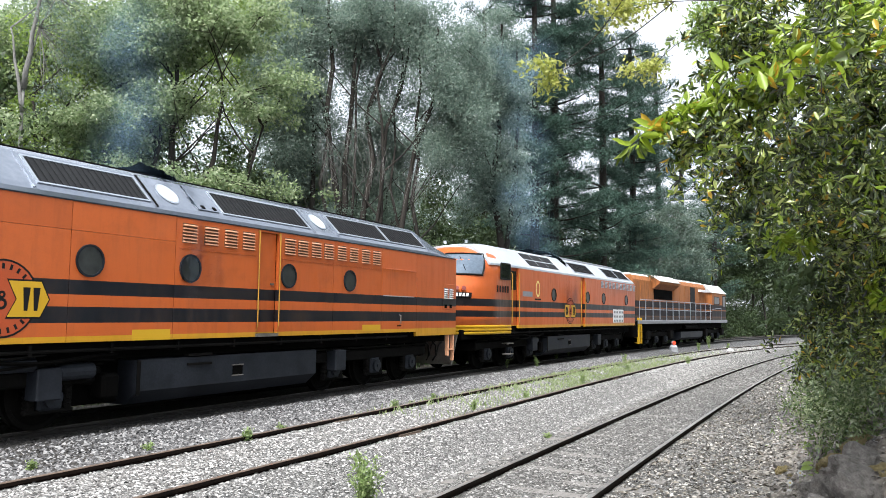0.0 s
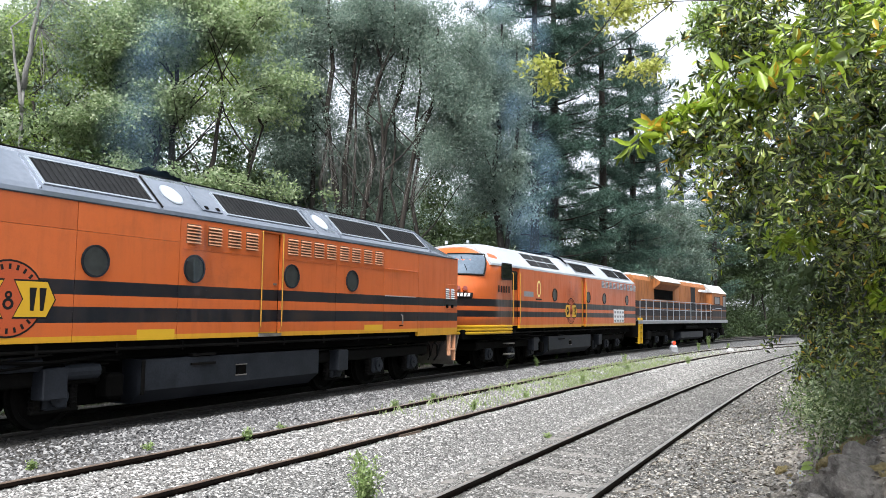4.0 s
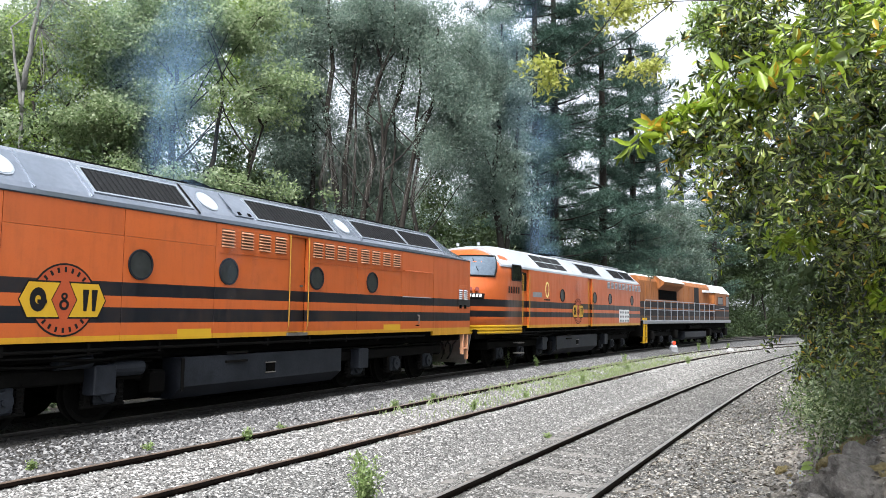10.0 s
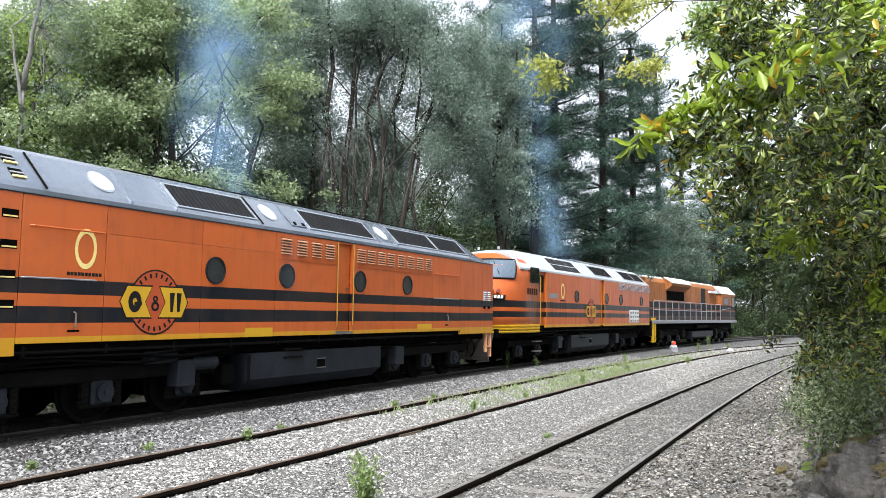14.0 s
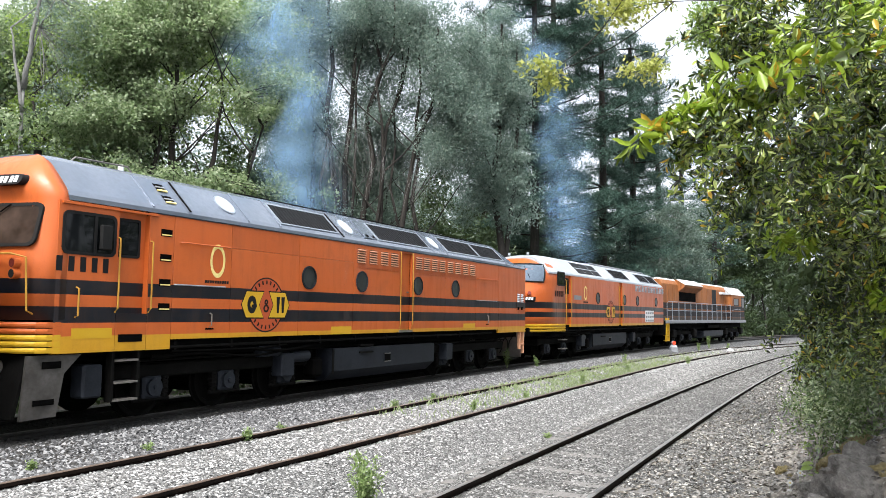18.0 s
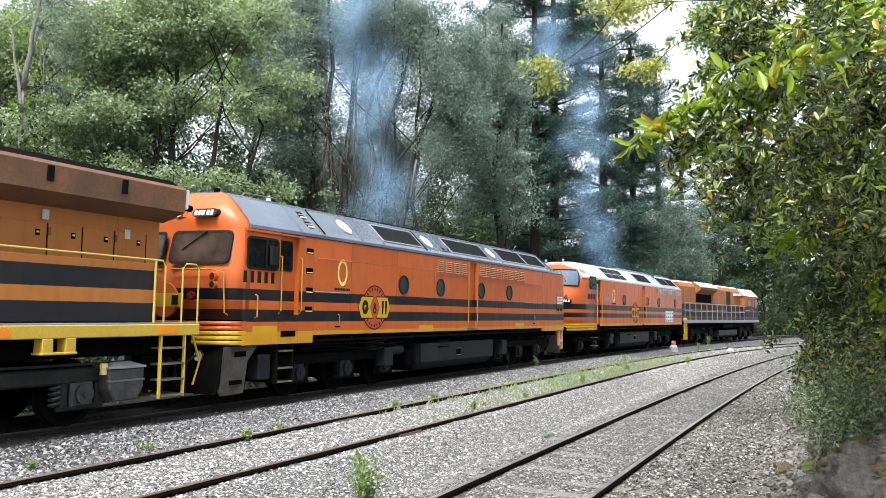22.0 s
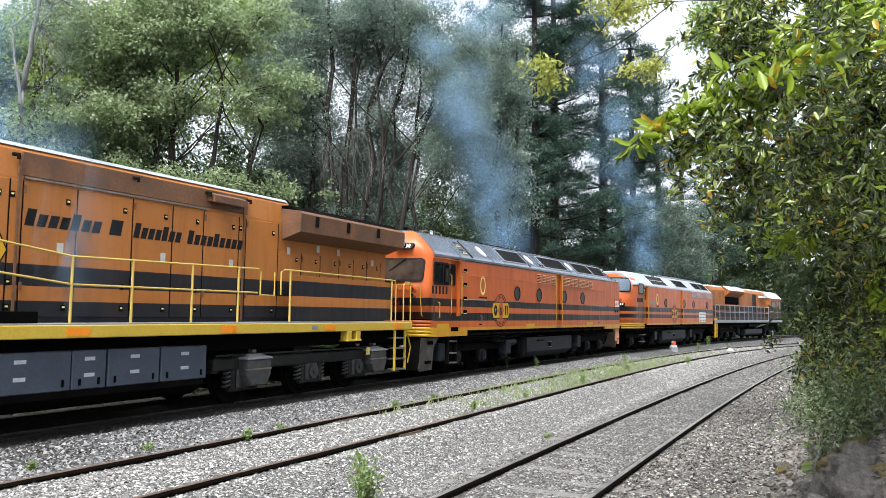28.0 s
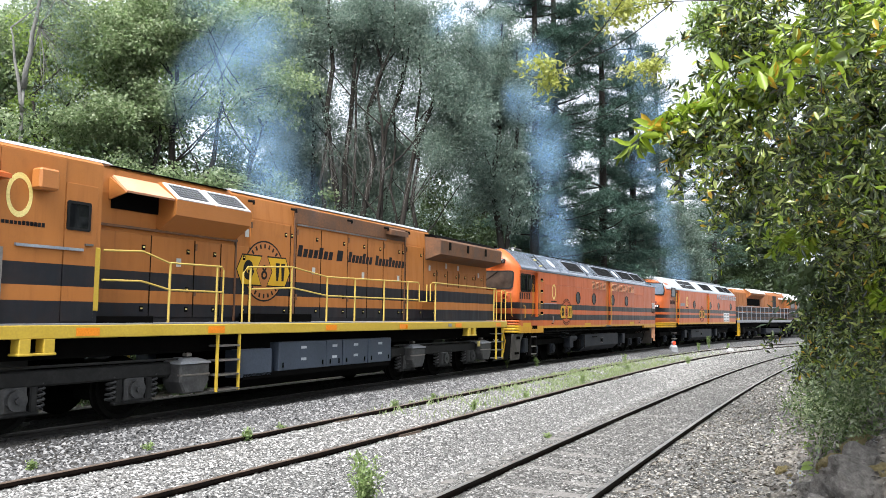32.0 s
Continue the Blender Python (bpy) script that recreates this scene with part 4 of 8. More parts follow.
def bay_tree():
    """Glossy-leaved tree leaning over the siding from the bank."""
    rng = np.random.default_rng(41)
    t = thing("overhanging_tree", "glossy-leaved evergreen tree leaning over the siding, some leaves yellowing", "tree")
    trunk = [(4.6, 5.6, 0.4), (4.3, 5.5, 1.6), (3.7, 5.2, 2.7), (3.0, 4.9, 3.4)]
    part("trunk", Shape().tube(trunk, 0.13, 9, 0.05), M_DARKBARK, t, smooth=True)
    shoots = [[(3.4, 5.0, 3.0), (2.4, 4.5, 3.2), (1.75, 4.4, 3.1), (1.35, 4.4, 2.93), (1.08, 4.4, 2.76)],
              [(3.0, 4.9, 3.4), (2.4, 4.3, 3.4), (2.0, 4.1, 3.25), (1.8, 4.0, 3.1)],
              [(3.7, 5.2, 2.7), (3.0, 5.3, 2.9), (2.3, 5.5, 2.95)],
              [(4.0, 5.4, 2.2), (3.3, 5.8, 2.5), (2.85, 6.0, 2.55), (2.6, 6.2, 2.52)],
              [(4.3, 5.5, 1.6), (3.7, 6.2, 2.1), (3.2, 6.4, 1.8)],
              [(3.0, 4.9, 3.4), (2.4, 5.4, 4.0), (1.8, 5.9, 4.25), (1.4, 6.0, 4.2)],
              [(1.8, 5.9, 4.25), (1.4, 6.0, 3.95), (1.0, 6.0, 3.75), (0.82, 6.0, 3.65)],
              [(2.4, 5.4, 4.0), (2.1, 6.6, 4.2), (1.9, 7.0, 4.05)]]
    for s in shoots:
        s = curve_through(s)
        part("bough", Shape().tube(s, 0.014 if s[0][2] < 3.35 else 0.0045, 6, 0.003), M_DARKBARK, t)
    # Blobs around z 4.6: unseen upper crown added to shade the leaves below.
    blobs = [(2.45, 4.1, 3.4, 0.6, 0.5, 0.35, 60), (1.75, 4.4, 3.05, 0.30, 0.3, 0.16, 26), (1.45, 4.4, 2.9, 0.2, 0.2, 0.12, 12), (2.5, 4.6, 2.85, 0.6, 0.5, 0.5, 80), (2.36, 5.5, 3.07, 0.42, 0.5, 0.44, 62), (2.1, 5.6, 2.97, 0.25, 0.3, 0.16, 16),
             (3.12, 6.0, 2.66, 0.36, 0.6, 0.36, 64), (2.66, 6.5, 2.9, 0.25, 0.35, 0.36, 28), (3.45, 6.0, 2.15, 0.46, 0.6, 0.55, 80), (3.0, 5.0, 2.5, 0.5, 0.4, 0.6, 80),
             (3.5, 7.4, 3.6, 0.75, 0.8, 0.8, 70), (3.5, 8.0, 4.9, 0.5, 0.6, 0.4, 14), (3.7, 7.0, 1.75, 0.5, 0.6, 0.5, 60), (3.5, 5.4, 4.65, 0.9, 0.8, 0.4, 24), (4.5, 6.7, 4.6, 1.2, 1.1, 0.7, 60), (3.9, 6.2, 3.2, 0.9, 0.8, 0.7, 60), (2.3, 6.0, 2.62, 0.05, 0.12, 0.16, 5), (1.98, 5.0, 3.72, 0.2, 0.3, 0.26, 34), (2.35, 4.9, 3.95, 0.4, 0.4, 0.32, 60)]
    heads = blob_points(rng, [(*b[:6], max(2, int(b[6] * 0.5))) for b in blobs])
    hang = rng.normal(size=heads.shape) * np.array([0.45, 0.45, 0.25]) + np.array([0.05, -0.1, -0.75])
    hang *= (0.25 + 0.3 * rng.random((len(heads), 1))) / np.linalg.norm(hang, axis=1, keepdims=True)
    tufts = np.concatenate([heads + hang * (k / 7) + rng.normal(size=heads.shape) * 0.02 for k in range(8)])
    twigs = Shape()
    for a, b in zip(heads[::3], hang[::3]):
        twigs.tube([tuple(a), tuple(a + b * 0.5 + rng.normal(size=3) * 0.015), tuple(a + b)], 0.004, 3, 0.002)
    tagged(part("twig_work", twigs, M_DARKBARK, t), kind="stuff")
    C, D, U, l = whorls(rng, tufts, 12, 0.062)
    V, F = near_leaves(C, D, U, l, l * 0.3)
    yel = rng.random(len(C)) < 0.025
    pick = lambda q: (V.reshape(-1, 6, 3)[q].reshape(-1, 3), (np.array([[0, 3, 2, 1], [0, 5, 4, 3]])[None] + 6 * np.arange(q.sum())[:, None, None]).reshape(-1, 4))
    young = (rng.random(len(C)) < 0.1) & ~yel
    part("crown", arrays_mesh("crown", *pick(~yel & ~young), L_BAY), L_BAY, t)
    part("young_leaves", arrays_mesh("young_leaves", *pick(young), L_BAYNEW), L_BAYNEW, t, "yellow-green leaves, young growth and lit look in one colour")
    # Bright sprays set where the crown reads as lit, light in their colour.
    C, D, U, l = whorls(rng, blob_points(rng, [(1.5, 4.4, 2.93, 0.24, 0.2, 0.13, 26), (1.8, 4.5, 3.08, 0.3, 0.25, 0.16, 34), (2.0, 5.5, 3.15, 0.4, 0.3, 0.25, 34), (2.35, 4.3, 3.45, 0.45, 0.3, 0.2, 30), (2.74, 6.0, 2.34, 0.2, 0.2, 0.13, 24), (3.45, 5.7, 1.9, 0.4, 0.2, 0.35, 34)]), 12, 0.085)
    part("young_leaves", arrays_mesh("young_leaves", *near_leaves(C, D, U, l, l * 0.32), L_BAYNEW), L_BAYNEW, t, "yellow-green leaves, young growth and lit look in one colour")
    part("yellowing_leaves", arrays_mesh("yellowing_leaves", *pick(yel), L_AUTUMN), L_AUTUMN, t, "yellowing leaves")
    # Dark leaves inside the crown stand for the shade in its gaps.
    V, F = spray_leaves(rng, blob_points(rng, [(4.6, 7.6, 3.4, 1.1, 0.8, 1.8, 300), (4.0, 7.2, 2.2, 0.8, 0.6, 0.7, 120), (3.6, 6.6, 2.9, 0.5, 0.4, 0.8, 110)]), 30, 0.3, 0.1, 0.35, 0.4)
    part("shade_crown", arrays_mesh("shade_crown", V, F, L_DARK), L_DARK, t)
    # the shoots nearest to the eye carry leaves one by one
    one = {}
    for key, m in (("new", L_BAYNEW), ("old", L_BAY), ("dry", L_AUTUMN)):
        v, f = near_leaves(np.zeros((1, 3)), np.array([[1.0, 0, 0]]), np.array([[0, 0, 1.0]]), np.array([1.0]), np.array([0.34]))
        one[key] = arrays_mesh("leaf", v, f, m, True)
    ends = []
    for s, k0, many in ((shoots[0], 0.2, 20), (shoots[1], 0.3, 9)):
        P = [Vector(p) for p in s]
        for q in np.linspace(k0, 1.0, many):
            i = min(int(q * (len(P) - 1)), len(P) - 2)
            ends.append(P[i].lerp(P[i + 1], q * (len(P) - 1) - i))
    ends += [Vector(p) for p in blob_points(rng, [(1.75, 4.1, 3.12, 0.25, 0.15, 0.14, 5), (2.1, 3.9, 3.2, 0.3, 0.15, 0.2, 4)])]
    C, D, U, l = whorls(rng, np.array([tuple(e) for e in ends]), 8, 0.122)
    for c, d, u, ln in zip(C, D, U, l):
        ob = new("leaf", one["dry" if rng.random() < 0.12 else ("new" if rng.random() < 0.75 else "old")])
        ob.parent = t
        x = Vector(d).normalized()
        y = Vector(u).cross(x).normalized()
        ob.matrix_basis = Matrix.Translation(Vector(c)) @ Matrix((x, y, x.cross(y))).transposed().to_4x4() @ Matrix.Diagonal((ln, ln, ln, 1))
    return t


bay_tree()
tree("bank_tree", "light-green small-leaved tree on the bank behind the glossy one", 6.95, 13.2, [(0, 0, -1.2, -0.1, 6.4, 0.10), (0.2, 0, 0.3, 0, 6.5, 0.08)],
     [(-2.05, 0, 6.4, 0.5, 0.5, 0.62, 0.6), (-1.2, 0, 5.7, 0.7, 0.7, 0.7, 0.35), (0, 0, 6.3, 1.3, 1.0, 1.3, 0.6)], L_BRIGHT, M_DARKBARK, 330, 46, 0.2, 0.07, 0.45, 48, 0.2, 8, "trees on the bank", clump=(6, 0.14, 0.1))


def light_sprays():
    """Feathery yellow-green foliage hanging in at the top."""
    rng = np.random.default_rng(43)
    t = thing("hanging_bough", "yellow-green feathery bough hanging in from above", "branch")
    part("twig", Shape().tube(curve_through([(1.9, 5.6, 5.0), (1.55, 5.9, 4.5), (1.2, 6.0, 4.0), (0.85, 6.0, 3.72)]), 0.008, 5, 0.003), M_DARKBARK, t)
    part("twig", Shape().tube([(1.9, 5.6, 5.0), (1.6, 6.0, 4.4), (1.35, 6.0, 4.2)], 0.008, 5, 0.003), M_DARKBARK, t)
    pts = blob_points(rng, [(0.8, 6.0, 3.72, 0.16, 0.1, 0.2, 16), (1.4, 6.0, 4.25, 0.24, 0.15, 0.2, 26), (1.85, 7.0, 4.05, 0.22, 0.15, 0.1, 20), (1.62, 6.2, 4.4, 0.3, 0.2, 0.12, 20)])
    V, F = spray_leaves(rng, pts, 26, 0.09, 0.046, 0.42, 0.2)
    part("leaf_sprays", arrays_mesh("leaf_sprays", V, F, L_FEATHER), L_FEATHER, t)


light_sprays()


def hedge():
    """Shrubs along the bank, receding beside the siding."""
    rng = np.random.default_rng(44)
    k = 0
    for s in np.arange(-2.2, 46, 2.4):
        x, y, h = on_line(SIDING, float(s))
        o = 4.0 + 0.2 * math.sin(k * 1.9) - 0.035 * max(0, s)
        cx, cy = x + o * math.cos(h), y - o * math.sin(h)
        z0 = height_at(cx, cy)
        t = thing("bank_shrub", "dark glossy shrub growing on the bank beside the siding", "shrub", "shrubs on the bank", at=pose(cx, cy, z0 - 0.05))
        for i in range(4):
            a = k + i * 1.7
            part("stem", Shape().tube([(0, 0, 0), (0.25 * math.cos(a), 0.25 * math.sin(a), 0.7), (0.6 * math.cos(a), 0.6 * math.sin(a), 1.6)], 0.018, 5, 0.008), M_DARKBARK, t)
        big = 1 + 0.02 * s
        low = 0.3 if s < 1 else 0.0
        c = blob_points(rng, [(0.2, 0, 1.05 + low, 1.0, 1.25, 0.8 - 0.3 * low, 90), (0.9, 0, 2.3, 1.3, 1.4, 1.1, 100), (-0.5, 0.1, 0.3, 0.6, 1.0, 0.5, 60), (-0.85, -0.1, -0.25, 0.4, 0.9, 0.3, 30 if s < 8 else 6)])
        if s > 4:
            c = np.concatenate([c, blob_points(rng, [(1.2, 0, 4.2, 1.6, 1.5, 1.6, 90)])])
        V, F = spray_leaves(rng, c, (84 if s < 6 else 30) if s < 20 else 18, 0.3, (0.056 if s < 6 else 0.085) * big, 0.42, 0.25)
        leaf = (L_SHRUB, L_DARK, L_SHRUB)[k % 3]
        part("crown", arrays_mesh("crown", V, F, leaf), leaf, t)
        k += 1
    # Tall dark fill, raised to block the sky and keep the hedge dark.
    far = []
    for s in np.arange(7, 60, 3.0):
        x, y, h = on_line(SIDING, float(s))
        far.append((x + 7 * math.cos(h), y - 7 * math.sin(h), 0, 10.0, 2.6, 110))
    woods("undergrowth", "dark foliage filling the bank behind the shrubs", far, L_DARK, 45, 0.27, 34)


hedge()


def rock_mesh(seed, material):
    bm = bmesh.new()
    bmesh.ops.create_icosphere(bm, subdivisions=3, radius=1.0)
    off = Vector((seed * 3.1, seed * 1.7, 0))
    for v in bm.verts:
        n = noise.noise(v.co * 0.9 + off) * 0.5 + abs(noise.noise(v.co * 2.2 + off)) * 0.45 + noise.noise(v.co * 5 + off) * 0.16
        v.co *= 1 + n
    me = bpy.data.meshes.new("rock")
    bm.to_mesh(me)
    bm.free()
    me.materials.append(material)
    return me


M_ROCK = mat("lichened_rock", (0.11, 0.10, 0.09), (0.36, 0.34, 0.315), 0.92, 0, 3.2, 14, 1.0, 0.06, c3=(0.06, 0.052, 0.045))
M_MOSSROCK = mat("mossy_rock", (0.17, 0.13, 0.03), (0.24, 0.2, 0.11), 0.95, 0, 2.0, 10, 0.9, 0.05, c3=(0.08, 0.06, 0.03))


def rocks():
    rng = random.Random(7)
    meshes = [rock_mesh(i, M_ROCK if i % 3 else M_MOSSROCK) for i in range(6)]
    for i in range(90):
        s, o = rng.uniform(-5.5, 4.5), rng.uniform(2.3, 4.6)
        if i % 6 == 0:
            o = rng.uniform(3.3, 4.4)
        x, y, h = on_line(SIDING, s)
        x, y = x + o * math.cos(h), y - o * math.sin(h)
        r = rng.uniform(0.04, 0.1) if i % 6 else rng.uniform(0.16, 0.3)
        ob = new("bank_rock", meshes[i % 6])
        ob.matrix_basis = pose(x, y, height_at(x, y) - r * 0.1, rng.uniform(-30, 30), rng.uniform(-30, 30), rng.uniform(0, 360)) @ Matrix.Diagonal((r * 1.3, r, r * 0.75, 1))
        tagged(ob, "mossy yellow-brown rock on the bank" if i % 3 == 0 else "rough grey rock lying on the bank", "rock", "rocks on the bank")


    for i in range(18):
        s, o = rng.uniform(-5.6, -2.0), rng.uniform(2.9, 3.9)
        x, y, h = on_line(SIDING, s)
        x, y = x + o * math.cos(h), y - o * math.sin(h)
        r = rng.uniform(0.09, 0.22)
        ob = new("bank_rock", meshes[(1, 2, 4, 5, 1, 0)[i % 6]])
        ob.matrix_basis = pose(x, y, height_at(x, y) - r * 0.15, rng.uniform(-40, 40), rng.uniform(-40, 40), rng.uniform(0, 360)) @ Matrix.Diagonal((r * 1.4, r, r * 0.85, 1))
        tagged(ob, "mossy yellow-brown rock on the bank" if i % 6 == 5 else "large pale grey rock set in the bank", "rock", "rocks on the bank")


rocks()


def bank_plants():
    """A broad-leaved plant and two white flowers at the foot of the bank."""
    rng = np.random.default_rng(47)
    x, y = 3.86, 8.05
    t = thing("broad_leaved_plant", "low plant with broad bright green leaves on the bank", "plant", at=pose(x, y, height_at(x, y)))
    for i in range(9):
        a, r, z = i * 2.4, 0.05 + 0.05 * rng.random(), 0.06 + 0.17 * rng.random()
        tip = (r * math.cos(a), r * math.sin(a), z)
        part("stem", Shape().tube([(0, 0, -0.02), (tip[0] * 0.4, tip[1] * 0.4, z * 0.7), tip], 0.005, 5, 0.003), L_WEED, t)
        d = np.array([[math.cos(a), math.sin(a), -0.15]])
        v, f = near_leaves(np.array([tip]) + d * 0.05, d, np.array([[0.1, -0.5, 0.8]]), np.array([0.12 + 0.05 * rng.random()]), np.array([0.075]))
        part("leaf", arrays_mesh("leaf", v, f, L_BRIGHT, True), L_BRIGHT, t)
    for dx, dz in ((-0.14, 0.13), (-0.03, 0.16)):
        fx, fy = x + dx, y + 0.35
        f = thing("white_flower", "small white flower with a pale yellow eye", "flower", "flowers on the bank", at=pose(fx, fy, height_at(fx, fy)))
        part("stem", Shape().tube([(0, 0, -0.02), (0, 0, dz)], 0.004, 5, 0.003), L_WEED, f)
        for k in range(6):
            a = k * math.pi / 3
            c, q = (math.cos(a), math.sin(a)), (-math.sin(a), math.cos(a))
            pts = [(u * c[0] + w * q[0], -0.004, dz + u * c[1] + w * q[1]) for u, w in ((0.006, 0), (0.02, 0.013), (0.034, 0.009), (0.034, -0.009), (0.02, -0.013))]
            part("petal", Shape().slab(pts, (0, -0.003, 0)), M_WHITE, f)
        part("eye", Shape().tube([(0, -0.004, dz), (0, -0.012, dz)], 0.009, 10), M_GOLD, f)


bank_plants()


def ground_litter():
    """Dead leaves lying on the siding's edge and the bank."""
    rng = np.random.default_rng(46)
    x, y = scatter(rng, 30000, 0.85, 5.0, SIDING, -7, 18, 1.6)
    z = height(x, y) + 0.025
    n = len(x)
    a = rng.random(n) * 6.283
    D = np.stack([np.cos(a), np.sin(a), rng.normal(size=n) * 0.3], 1)
    U = rng.normal(size=(n, 3)) * 0.4 + np.array([0, 0, 1.0])
    l = 0.03 + 0.06 * rng.random(n) ** 1.5
    V, F = leaf_arrays(np.stack([x, y, z], 1), D, U, l, l * 0.42, 0.25)
    tagged(new("leaf_litter", arrays_mesh("leaf_litter", V, F, M_LITTER)), "pale dead leaves scattered along the bank", "leaves", kind="stuff")


ground_litter()


# ---- weeds ----
def weed(name, label, x, y, h, r, stems, leaf, seed, size=0.05, group="weeds in the gravel"):
    rng = np.random.default_rng(seed)
    t = thing(name, label, "plant", group, at=pose(x, y, height_at(x, y)))
    cents = []
    for i in range(stems):
        a = rng.random() * 6.283
        top = (r * math.cos(a) * rng.random(), r * math.sin(a) * rng.random(), h * rng.uniform(0.6, 1.0))
        pts = limb((0.02 * math.cos(a), 0.02 * math.sin(a), -0.02), top, rng, 0.05)
        part("stem", Shape().tube(pts, 0.006, 4, 0.003), L_WEED, t)
        for k in np.linspace(0.15, 1.0, 9):
            cents.append([top[0] * k + rng.normal() * 0.015, top[1] * k + rng.normal() * 0.015, top[2] * k])
    V, F = spray_leaves(rng, np.array(cents), 9, size * 1.1, size, 0.36, -0.2)
    part("foliage", arrays_mesh("foliage", V, F, leaf), leaf, t)
    return t


weed("gravel_shrub", "bushy grey-green weed standing in the gravel", -0.84, 8.81, 0.56, 0.24, 14, L_WEED, 51, 0.055, "weeds in the gravel")
for i, (px_, py_, h) in enumerate(((4.75, 9.9, 0.16), (5.3, 10.4, 0.3), (5.9, 11.6, 0.3), (5.2, 9.5, 0.22), (5.6, 10.6, 0.35))):
    weed("bank_fern", "bright green fern on the rocky bank", px_, py_, h, 0.2, 6, L_WEED if i % 3 else L_BRIGHT, 160 + i, 0.045, "ferns on the bank")
for i, (x, y, h) in enumerate(((-2.79, 11.32, 0.17), (-5.08, 9.81, 0.12), (-4.21, 11.32, 0.1), (-0.97, 16.61, 0.22), (2.3, 27.44, 0.8), (5.8, 35.64, 1.0), (3.8, 21.11, 0.3), (0.63, 15.14, 0.2), (-2.64, 13.09, 0.12),
                               (16.77, 48.81, 0.9), (9.83, 31.06, 0.3), (3.47, 28.45, 0.4), (4.98, 33.8, 0.5), (1.9, 17.62, 0.14), (1.88, 13.77, 0.08), (-0.2, 18.2, 0.18), (6.2, 26.0, 0.35), (7.4, 31.5, 0.4), (15.2, 46.0, 0.5), (18.4, 50.0, 0.5))):
    weed("weed", "small green weed growing in the gravel" if h < 0.5 else "tall thin weed beside the ballast", x, y, h, 0.06 + 0.12 * h, 3 if h < 0.15 else 5, L_WEED, 60 + i, 0.035 + 0.03 * h)


def grass_strip():
    """Grass between the loop's rails."""
    rng = np.random.default_rng(52)
    n = 13000
    s = rng.normal(11, 6.5, n)
    s = s[(s > -2) & (s < 32)]
    n = len(s)
    w = np.where(rng.random(n) < 0.72, rng.uniform(-0.75, 0.75, n), rng.normal(-1.0, 0.25, n))
    keep = ripple(s * 1.3, w * 2.0, 1.0) + rng.normal(size=n) * 0.35 > -0.25
    s, w = s[keep], w[keep]
    n = len(s)
    x, y, h = (np.interp(s, LOOP[:, 0], LOOP[:, i]) for i in (1, 2, 3))
    x, y = x + w * np.cos(h), y - w * np.sin(h)
    l = 0.04 + 0.11 * rng.random(n) ** 1.5
    D = np.stack([rng.normal(size=n) * 0.45, rng.normal(size=n) * 0.35, np.ones(n)], 1)
    C = np.stack([x, y, height(x, y) + l * 0.45], 1)
    V, F = leaf_arrays(C, D, rng.normal(size=(n, 3)), l, l * 0.12 + 0.008, 0.2)
    tagged(new("grass", arrays_mesh("grass", V, F, L_GRASS)), "patchy light-green grass between the loop's rails", "grass", kind="stuff")


grass_strip()


# ---- small trackside things ----
def marker_lamp():
    x, y = 12.96, 43.5
    z = height_at(x, y)
    t = thing("track_marker", "red marker lamp on a white base beside the track", "marker", at=pose(x, y, z))
    part("plinth", Shape().box(-0.2, 0.2, -0.15, 0.15, -0.05, 0.12 - z - 0.04, 0.02), M_GREYBOX, t)
    z0 = 0.08 - z
    part("base", Shape().loft([[(-0.17, -0.15, z0), (0.17, -0.15, z0), (0.17, 0.15, z0), (-0.17, 0.15, z0)], [(-0.12, -0.1, z0 + 0.13), (0.12, -0.1, z0 + 0.13), (0.12, 0.1, z0 + 0.13), (-0.12, 0.1, z0 + 0.13)]]), M_PALEROOF, t)
    m, nt, b, co = begin("red_signal_glow")
    b.inputs["Base Color"].default_value = (0.6, 0.03, 0.01, 1)
    b.inputs["Emission Color"].default_value = (1.0, 0.06, 0.02, 1)
    b.inputs["Emission Strength"].default_value = 0.5
    lamp = part("lamp", Shape().tube([(0, -0.14, z0 + 0.24), (0, 0.1, z0 + 0.24)], 0.105, 16), M_GREYBOX, t)
    part("lens", Shape().tube([(0, -0.16, z0 + 0.24), (0, -0.14, z0 + 0.24)], 0.095, 16), m, lamp)


marker_lamp()
ob = new("white_stone", rock_mesh(3, M_WHITE))
ob.matrix_basis = pose(15.8, 42.6, height_at(15.8, 42.6) + 0.05) @ Matrix.Diagonal((0.16, 0.12, 0.1, 1))
tagged(ob, "white painted stone lying in the gravel", "stone")
M_PEACH = mat("pale_orange_paint", (0.60, 0.28, 0.15), (0.68, 0.37, 0.23), 0.45, 0, 2, 50, 0.05)


# ---- the train: local x runs forward, y to the left, z up from the rail tops ----
WHEELS = []      # wheelsets that roll: (object, x in its bogie, radius)


def sb(sh, sg, u0, u1, w0, w1, z0, z1, b=0.0):
    """A box at distances w0..w1 out from the centre line, on one side."""
    return sh.box(u0, u1, min(sg * w0, sg * w1), max(sg * w0, sg * w1), z0, z1, b)


